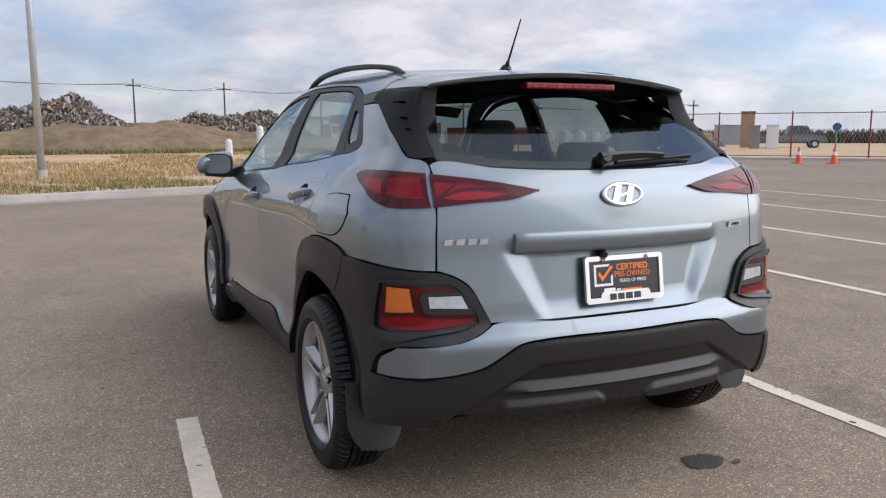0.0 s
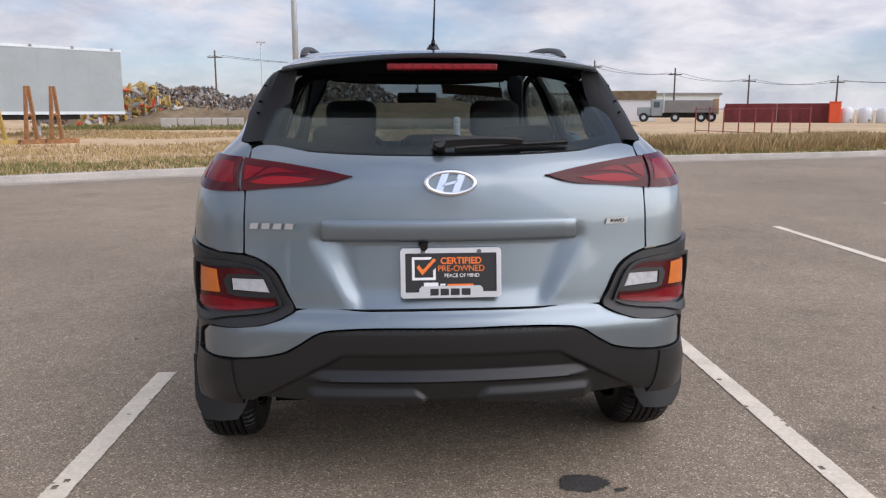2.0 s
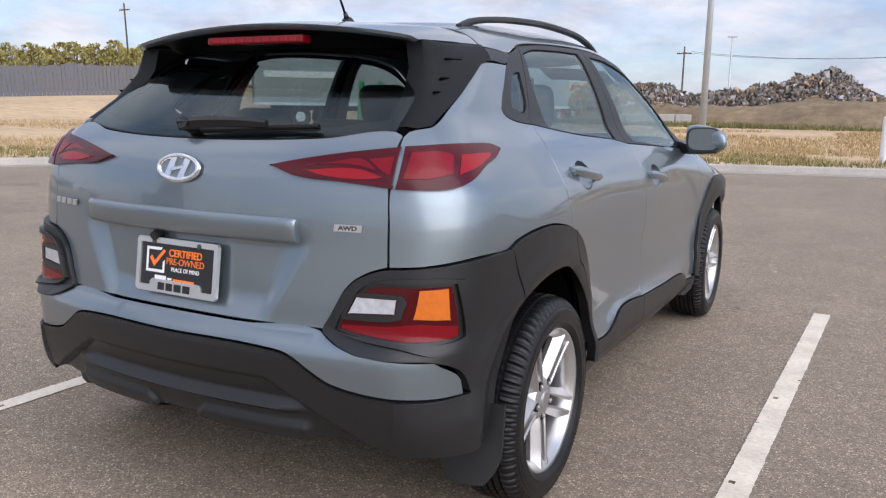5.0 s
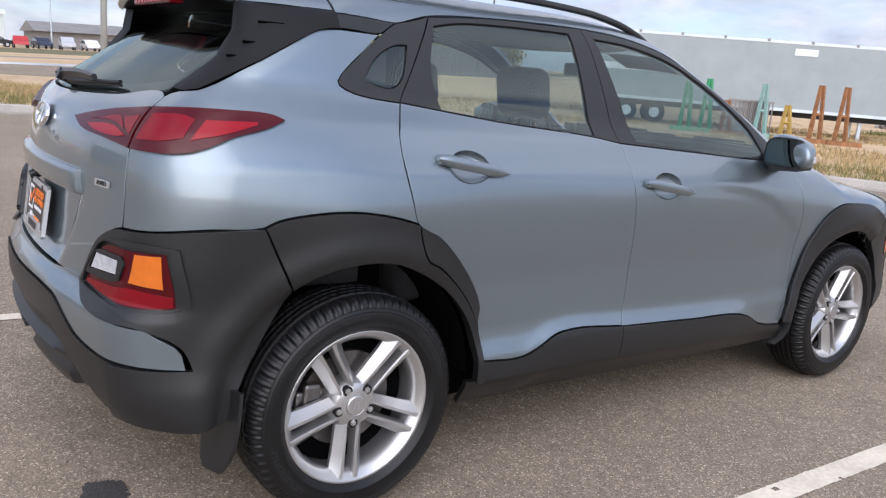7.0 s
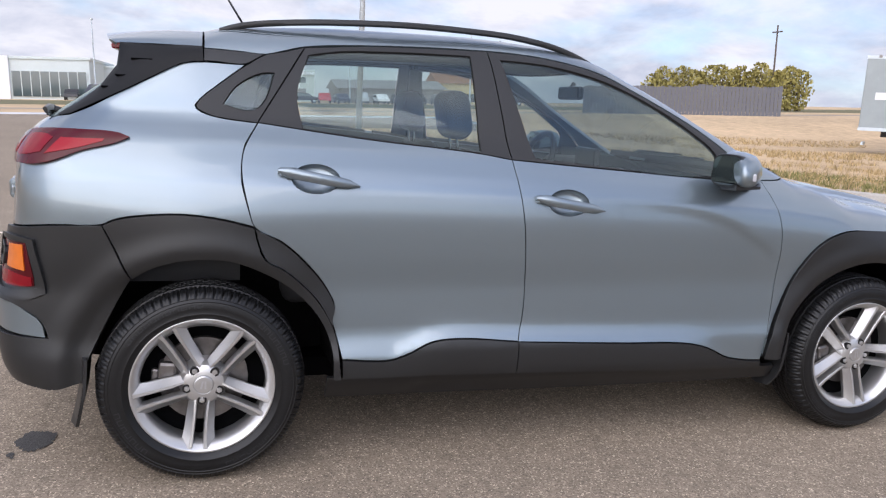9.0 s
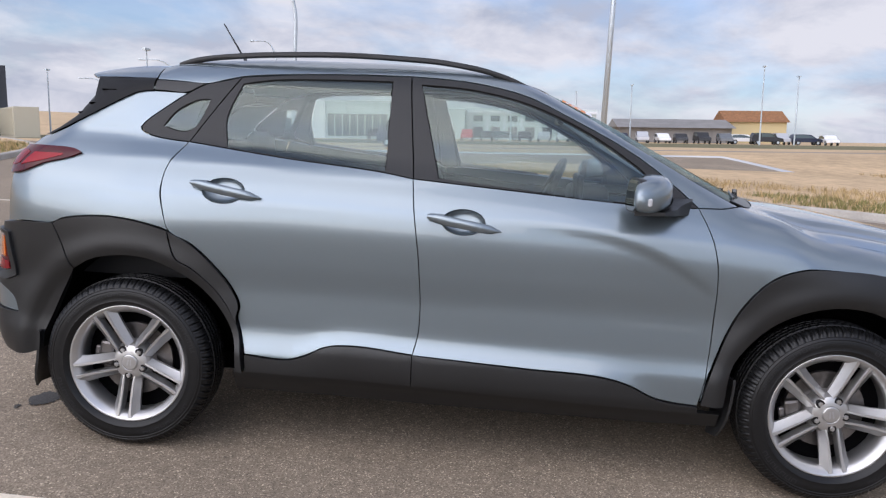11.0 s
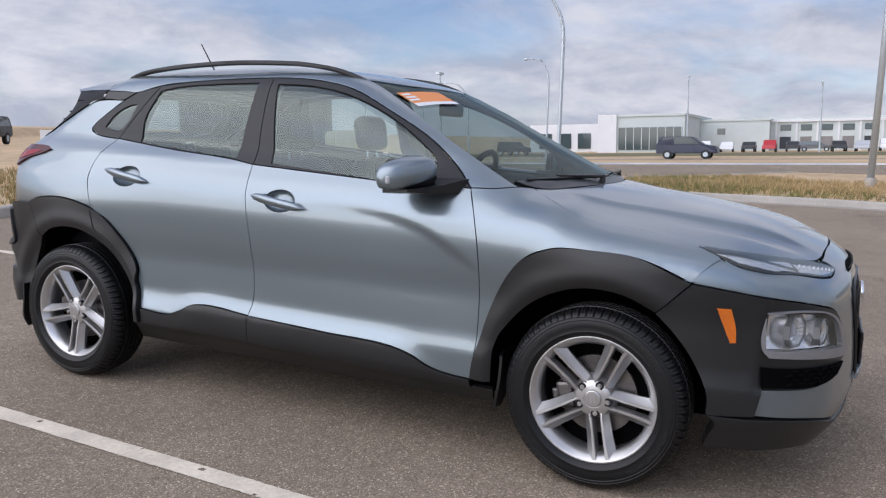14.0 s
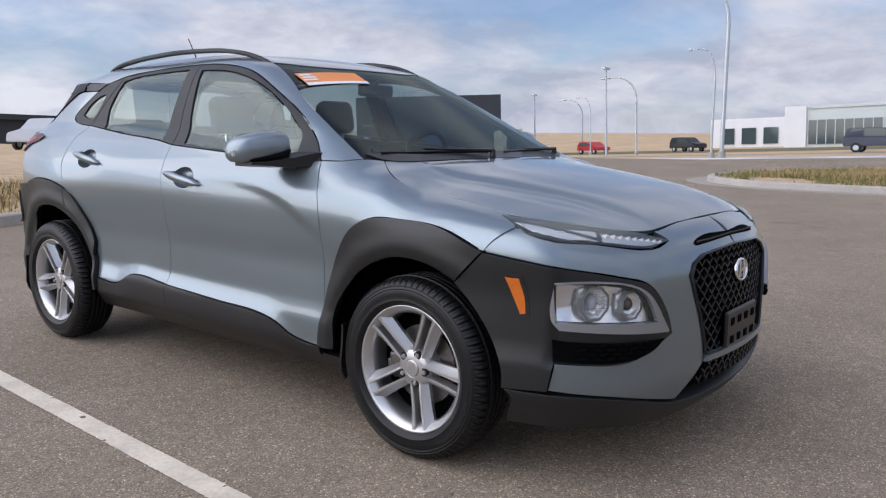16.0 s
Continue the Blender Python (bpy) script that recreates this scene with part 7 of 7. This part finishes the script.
# ---- the nose ----
for mirrored in (False, True):
    hl = panel("head_lamp", "F .505 .516; S 3.145 .541; 3.123 .571; 3.131 .694; F .720 .696; .639 .682; .583 .650; .500 .524", (.6, .75, 0), BEZEL, car, "grey bezel of the main lamp", offset=0.018, thick=0.03, step=0.016, mirror=mirrored, holes=["S 3.132 .687; F .720 .688; .645 .674; .598 .646; .553 .556; S 3.138 .566"])
    panel("reflector", "S 3.128 .690; F .720 .691; .643 .677; .594 .648; .548 .552; S 3.134 .562", (.6, .75, 0), REFLECTOR, hl, "chrome reflector", offset=-0.018, thick=0.005, step=0.016, mirror=mirrored,
          relief=lambda x, y, z: -.03 * np.exp(-(((x - .72) / .07) ** 2 + ((z - .615) / .05) ** 2)) - .02 * np.exp(-(((x - .62) / .04) ** 2 + ((z - .605) / .05) ** 2)))
    side = -1 if mirrored else 1
    for bx, bz, br, lens_mat in ((.728, .622, .046, CLEAR), (.628, .612, .040, STEEL)):
        c = on_nose(bx, bz)
        n = skin_normal(c[None])[0]
        turn = math.degrees(math.atan2(n[1] + .9, n[0]))
        bm = bmesh.new()
        lathe(bm, [(.012, -.030), (br * .62, -.026), (br * .86, -.012), (br, .006), (br * 1.08, .008), (br * 1.12, -.004)], 8, "X")
        bmesh.ops.transform(bm, matrix=pose(side * (c[0] - n[0] * .022), c[1] - n[1] * .022, c[2], 0, 0, turn if not mirrored else 180 - turn) @ Matrix.Rotation(radians(22.5), 4, "X"), verts=bm.verts)
        bowl = crease(part("lamp_bowl", bm, CELL, hl, "bright six-sided bowl"), 25)
        bm = bmesh.new()
        lathe(bm, [(br * 1.06, .000), (br * 1.08, .012), (br * 1.24, .012), (br * 1.27, -.008)], 8, "X")
        bmesh.ops.transform(bm, matrix=pose(side * (c[0] - n[0] * .022), c[1] - n[1] * .022, c[2], 0, 0, turn if not mirrored else 180 - turn) @ Matrix.Rotation(radians(22.5), 4, "X"), verts=bm.verts)
        crease(part("bowl_rim", bm, BEZEL, bowl, "grey rim"), 25)
        bm = bmesh.new()
        bmesh.ops.create_uvsphere(bm, u_segments=18, v_segments=10, radius=br * .52)
        bmesh.ops.transform(bm, matrix=pose(side * (c[0] - n[0] * .034), c[1] - n[1] * .034, c[2]) @ Matrix.Diagonal((.9, .7, 1, 1)), verts=bm.verts)
        part("projector_lens", bm, lens_mat, bowl, "round lens", smooth=True)
        if lens_mat is CLEAR:
            for k in range(4):
                bm = bmesh.new()
                box(bm, (-.026, -.0018, -.0016), (.026, .0018, .0016), .0008, 1)
                bmesh.ops.transform(bm, matrix=pose(side * (c[0] - .030 - n[0] * .014), c[1] + .012 - n[1] * .014, c[2] + .020 - .013 * k, 0, 0, side * -34), verts=bm.verts)
                part("lens_fin", bm, REFLECTOR, bowl)
    lens = panel("lens", "S 3.131 .688; F .720 .689; .645 .675; .598 .647; .552 .555; S 3.137 .565", (.6, .75, 0), LENS, hl, "clear cover", offset=0.012, sheet=True, step=0.02, mirror=mirrored)
    lens.visible_shadow = False
    fog = panel("air_intake", "S 3.127 .512; F .780 .508; .515 .496; .567 .463; .661 .438; S 3.134 .440", (.6, .75, 0), DARK, car, "black honeycomb insert", offset=0.014, thick=0.01, step=0.02, mirror=mirrored)
    for i in range(4):
        for j in range(9):
            x, z = .545 + .030 * j + (.015 if i % 2 else 0), .452 + .0145 * i
            if x > .765 or x < .575 or z < .472 - (x - .545) * .22 or z > .498:
                continue
            p = on_nose(x, z)
            n = skin_normal(p[None])[0]
            bm = bmesh.new()
            box(bm, (-.0135, -.003, -.0035), (.0135, .004, .0035), .0015, 1)
            q = p + n * .016
            bmesh.ops.transform(bm, matrix=pose((-1 if mirrored else 1) * q[0], q[1], q[2], 0, 12 if j % 2 else -12, math.degrees(math.atan2(n[1], n[0])) * 1 - 90 if not mirrored else 90 - math.degrees(math.atan2(n[1], n[0]))), verts=bm.verts)
            part("grille_bar", bm, LINER, fog)
    mk = panel("side_marker", "S 2.983 .702; 3.030 .702; 3.046 .640; 3.050 .586; 3.030 .583", (.9, .4, 0), AMBER, car, "amber side marker", offset=0.018, thick=0.01, step=0.012, mirror=mirrored)
    panel("marker_frame", "S 2.970 .712; 3.040 .712; 3.058 .640; 3.062 .574; 3.022 .573", (.9, .4, 0), CLAD, mk, "black plastic frame", offset=0.016, thick=0.01, step=0.016, mirror=mirrored)
    dl = panel("day_lamp_housing", "S 2.905 .880; F .721 .870; .638 .851; .508 .826; .407 .794; .519 .779; .676 .799; .786 .813; S 3.024 .834", (.6, .6, .5), TRIM, car, "black housing of the slim upper lamp", offset=0.002, thick=0.012, step=0.016, mirror=mirrored)
    panel("reflector", "S 2.965 .862; F .742 .850; .690 .839; .644 .830; .672 .806; .775 .820; S 3.030 .841", (.6, .6, .5), CELL_DIM, dl, "bright reflector", offset=0.0035, thick=0.004, step=0.012, mirror=mirrored,
          relief=lambda x, y, z: -.003 * np.sin((x - z * 2) * 70))
    panel("reflector", "F .634 .828; .520 .808; .432 .792; .520 .785; .664 .804", (.6, .6, .5), CELL_DIM, dl, "bright reflector", offset=0.0030, thick=0.004, step=0.014, mirror=mirrored)
    for k in range(9):
        s = k / 8
        x, z = .635 - .180 * s, .8165 - .024 * s
        p = on_nose(x, z)
        n = skin_normal(p[None])[0]
        bm = bmesh.new()
        tall = .0105 - .0055 * s
        vs = [bm.verts.new(q) for q in ((-.010, .0, -tall), (.010, .0, -tall), (.010, .0, tall), (-.010, .0, tall), (.004, .006, .0))]
        for f in ((0, 1, 4), (1, 2, 4), (2, 3, 4), (3, 0, 4)):
            bm.faces.new([vs[i] for i in f])
        q = p + n * .0028
        a = math.degrees(math.atan2(n[1], n[0])) - 90
        bmesh.ops.transform(bm, matrix=pose((-1 if mirrored else 1) * q[0], q[1], q[2], 0, (1 if not mirrored else -1) * 14, a if not mirrored else -a), verts=bm.verts)
        part("light_cell", bm, CELL, dl, "bright lamp cell")

# grille
grille = bpy.data.objects["grille"]
for i in range(18):
    for j in range(-8, 9):
        x, z = j * .050 + (.025 if i % 2 else 0), .735 - i * .0250
        half = .355 - max(0, .68 - z) * .34 if z > .42 else .27 + (.42 - z) * .4
        if abs(x) > half - .02 or z < .275 or .385 < z < .40:
            continue
        if abs(x) < .16 and .39 < z < .52:
            continue
        p = on_nose(x, z) + np.array([0, -.016, 0])
        bm = bmesh.new()
        for sgn in (-1, 1):
            box(bm, (-.003, -.008, -.017), (.003, .008, .017), .001, 1, pose(p[0] + sgn * .0118, p[1], p[2], 0, sgn * 48, -math.degrees(.58 * x)))
        box(bm, (-.003, -.008, -.012), (.003, .006, .004), .001, 1, pose(p[0], p[1], p[2] - .010, 0, 0, -math.degrees(.58 * x)))
        part("grille_mesh", bm, TRIM, grille)
rows = []
outline = [(0, .757), (.275, .745), (.345, .722), (.379, .682), (.355, .61), (.328, .540), (.299, .445), (.285, .380)]
loop = outline + [(-x, z) for x, z in outline[::-1][:-1]]
for x, z in loop + loop[:1]:
    a, b = on_nose(x, z), on_nose(x * .955, z * .955 + .026)
    rows.append([a + (0, .004, 0), a * .5 + b * .5 + (0, .010, 0), b + (0, .004, 0), b + (0, -.04, 0)])
crease(grid_mesh("grille_frame", rows, TRIM, grille, "black frame"), 50)
gl = panel("intake_slit", "F 0 .797; .275 .787; .292 .778; .284 .768; 0 .777", NOSE, DARK, car, "black mesh slit", whole=True, offset=0.0012, thick=0.004, step=0.016)
for j in range(-17, 18):
    x = j * .016
    p = on_nose(x, .785 - abs(x) * .025)
    bm = bmesh.new()
    for sgn in (-1, 1):
        box(bm, (-.0012, -.002, -.009), (.0012, .003, .009), 0, 1, pose(p[0], p[1] + .001, p[2], -25, sgn * 40, -math.degrees(.58 * x)))
    part("slit_bar", bm, CLAD, gl)
badge(.060, .042, pose(0, on_nose(0, .658)[1] - .004, .658, -6, 0, 180), TRIM)
bm = bmesh.new()
c = on_nose(0, .45)
box(bm, (-.155, c[1] - .01, .385), (.155, c[1] + .006, .525), .008)
bracket = part("plate_bracket", bm, TRIM, car, "empty black plate bracket")
# raised near-black pads whose colour gives the slots' shaded depth
for x0 in (-.11, -.04, .03, .10):
    for z0 in (.42, .485):
        bm = bmesh.new()
        box(bm, (x0 - .018, c[1] + .004, z0 - .014), (x0 + .018, c[1] + .0085, z0 + .014), .003, 1)
        part("slot_mark", bm, DARK, bracket)
rows = []
for x in np.linspace(-.285, .285, 23):
    p = on_nose(x, .392)
    rows.append([(x, p[1] - .01, .402), (x, p[1] + .014, .398), (x, p[1] + .014, .378), (x, p[1] - .01, .374)])
crease(grid_mesh("grille_strip", rows, PAINT, grille, "painted cross strip", closed=True), 40)

# cowl and front wipers
panel("cowl", "T 0 2.372; .40 2.325; .690 2.215; .655 2.279; .40 2.374; 0 2.426", TOP, TRIM, car, "black plastic cowl", whole=True, offset=0.003, thick=0.03)
for pts in (((.63, 2.245), (.44, 2.30), (.10, 2.372)), ((-.02, 2.375), (-.20, 2.36), (-.55, 2.285))):
    bm = bmesh.new()
    a, b, c = (on_top(*p) + np.array([0, 0, .008]) for p in pts)
    tube(bm, a, c, .005, .0045, 8)
    w = part("front_wiper", bm, TRIM, car, "black wiper")
    bm = bmesh.new()
    tube(bm, b + np.array([0, 0, .008]), c + np.array([.0, .025, .004]), .0045, .008, 10)
    tube(bm, c + np.array([.0, .025, -.02]), c + np.array([0, .025, .010]), .013, .010, 12)
    part("wiper_arm", bm, TRIM, w)

# price sticker on the windscreen
STICKER = material("sticker_orange", (0.80, 0.27, 0.06), rough=0.5)
rows = []
for s in np.linspace(0, 1, 8):
    rows.append([on_top(.495 - .355 * s + .02 * t, 1.588 + .022 * s + .118 * t) + np.array([0, .001, .0015]) for t in (0, .25, .5, .75, 1)])
st = grid_mesh("sticker", rows, STICKER, car, "orange and white sales sticker")
rows = []
for s in np.linspace(0, 1, 8):
    rows.append([on_top(.495 - .355 * s + .02 * t, 1.588 + .022 * s + .118 * t) + np.array([0, .001, .0025]) for t in (.80, .9, 1.02)])
grid_mesh("print", rows, WHITE, st)
for a0, a1, t0, t1 in ((.04, .22, .12, .24), (.03, .25, .32, .44), (.02, .24, .52, .64)):
    rows = []
    for s in np.linspace(a0, a1, 4):
        rows.append([on_top(.495 - .355 * s + .02 * t, 1.588 + .022 * s + .118 * t) + np.array([0, .001, .0028]) for t in (t0, t1)])
    grid_mesh("print", rows, WHITE, st)

# ---- the cabin ----
both_sides("door_lining", "S -.30 .83; -.30 1.12; .172 1.150; .534 1.112; .931 1.080; 1.47 1.035; 2.10 1.010; 2.12 .35; .52 .35; .50 .55; .38 .72; .22 .80; .0 .83", SIDE, DASH, "dark door lining", offset=-0.065, thick=0.01, step=0.06)
panel("headlining", "T 0 -.02; .50 0; .53 .3; .525 .9; .50 1.25; .48 1.43; .28 1.505; 0 1.535", TOP, LINING, car, "pale grey headlining", whole=True, offset=-0.028, thick=0.01, step=0.06)
both_sides("pillar_lining", "S -.03 1.19; .07 1.31; .19 1.36; .155 1.20", SIDE, DASH, "dark pillar lining", offset=-0.05, thick=0.008, step=0.03)
both_sides("pillar_lining", "S .98 1.455; 1.03 1.09; 1.12 1.085; 1.05 1.45", SIDE, LINING, "pale pillar lining", offset=-0.03, thick=0.01, step=0.04)
both_sides("pillar_lining", "S .20 1.20; .31 1.40; .34 1.40; .30 1.27; .31 1.16", SIDE, LINING, "pale pillar lining", offset=-0.03, thick=0.01, step=0.04)
bm = bmesh.new()
box(bm, (-.62, -.46, .62), (.62, .12, .70))
box(bm, (-.60, -.44, .68), (.60, -.38, 1.06))
part("boot_floor", bm, DASH, car)


def cushion(w, d, h, r):
    bm = bmesh.new()
    box(bm, (-w, -d, -h), (w, d, h), r, 4)
    return bm


def seat(x, y, back_top, head):
    s = new("seat")
    s.parent = car
    s.matrix_basis = pose(x, y, 0)
    bm = cushion(.25, .25, .09, .06)
    bmesh.ops.transform(bm, matrix=pose(0, .16, .60, 8, 0, 0), verts=bm.verts)
    part("cushion", bm, CLOTH, s, smooth=True)
    bm = cushion(.235, .065, (back_top - .58) / 2, .055)
    for v in bm.verts:
        v.co.x *= 1 - max(0, v.co.z) * .55
    bmesh.ops.transform(bm, matrix=pose(0, -.11, (back_top + .58) / 2, 17, 0, 0), verts=bm.verts)
    part("backrest", bm, CLOTH, s, smooth=True)
    bm = cushion(.125, .05, .095, .048)
    bmesh.ops.transform(bm, matrix=pose(0, -.215, head, 10, 0, 0), verts=bm.verts)
    hr = part("headrest", bm, CLOTH, s, smooth=True)
    bm = bmesh.new()
    for sx in (-.05, .05):
        tube(bm, (sx, -.20, head - .16), (sx, -.213, head - .05), .006, .006, 8)
    part("headrest_posts", bm, CHROME, s, "chrome posts")


seat(.36, 1.16, 1.10, 1.225)
seat(-.36, 1.16, 1.10, 1.225)
bench = new("seat")
bench.parent = car
bm = cushion(.62, .22, .08, .05)
bmesh.ops.transform(bm, matrix=pose(0, .48, .62, 6, 0, 0), verts=bm.verts)
part("cushion", bm, CLOTH, bench, smooth=True)
for x, w in ((-.33, .30), (.33, .30)):
    bm = cushion(w, .06, .22, .05)
    bmesh.ops.transform(bm, matrix=pose(x, .22, .86, 20, 0, 0), verts=bm.verts)
    part("backrest", bm, CLOTH, bench, smooth=True)
for x, z in ((-.36, 1.135), (.36, 1.135), (0, 1.10)):
    bm = cushion(.125, .045, .075, .04)
    bmesh.ops.transform(bm, matrix=pose(x, .12, z, 10, 0, 0), verts=bm.verts)
    part("headrest", bm, CLOTH, bench, smooth=True)
bm = bmesh.new()
box(bm, (-.66, 1.72, .62), (.66, 2.28, .97), .10, 4)
part("dashboard", bm, DASH, car, "dark soft dashboard", smooth=True)
bm = bmesh.new()
box(bm, (-.50, 1.70, .93), (-.22, 1.90, 1.035), .04, 3)
part("instrument_hood", bm, DASH, car, smooth=True)
bm = bmesh.new()
box(bm, (-.10, 1.705, .98), (.12, 1.735, 1.10), .012, 2)
part("screen", bm, TRIM, car, "black display")
bm = bmesh.new()
prof = [(.185 + .016 * math.cos(a), .016 * math.sin(a)) for a in [2 * math.pi * k / 8 for k in range(9)]]
lathe(bm, prof, 36, "Z")
box(bm, (-.18, -.015, -.012), (.18, .02, .008), .004)
box(bm, (-.07, -.06, -.02), (.07, .05, .012), .012)
bmesh.ops.transform(bm, matrix=pose(-.36, 1.60, .975, 66, 0, 0), verts=bm.verts)
part("steering_wheel", bm, DASH, car, "dark steering wheel", smooth=True)
bm = bmesh.new()
box(bm, (-.115, 1.60, 1.315), (.115, 1.63, 1.375), .012, 2)
tube(bm, (0, 1.615, 1.37), (0, 1.63, 1.392), .010, .010, 8)
part("inside_mirror", bm, TRIM, car, "dark inside mirror")
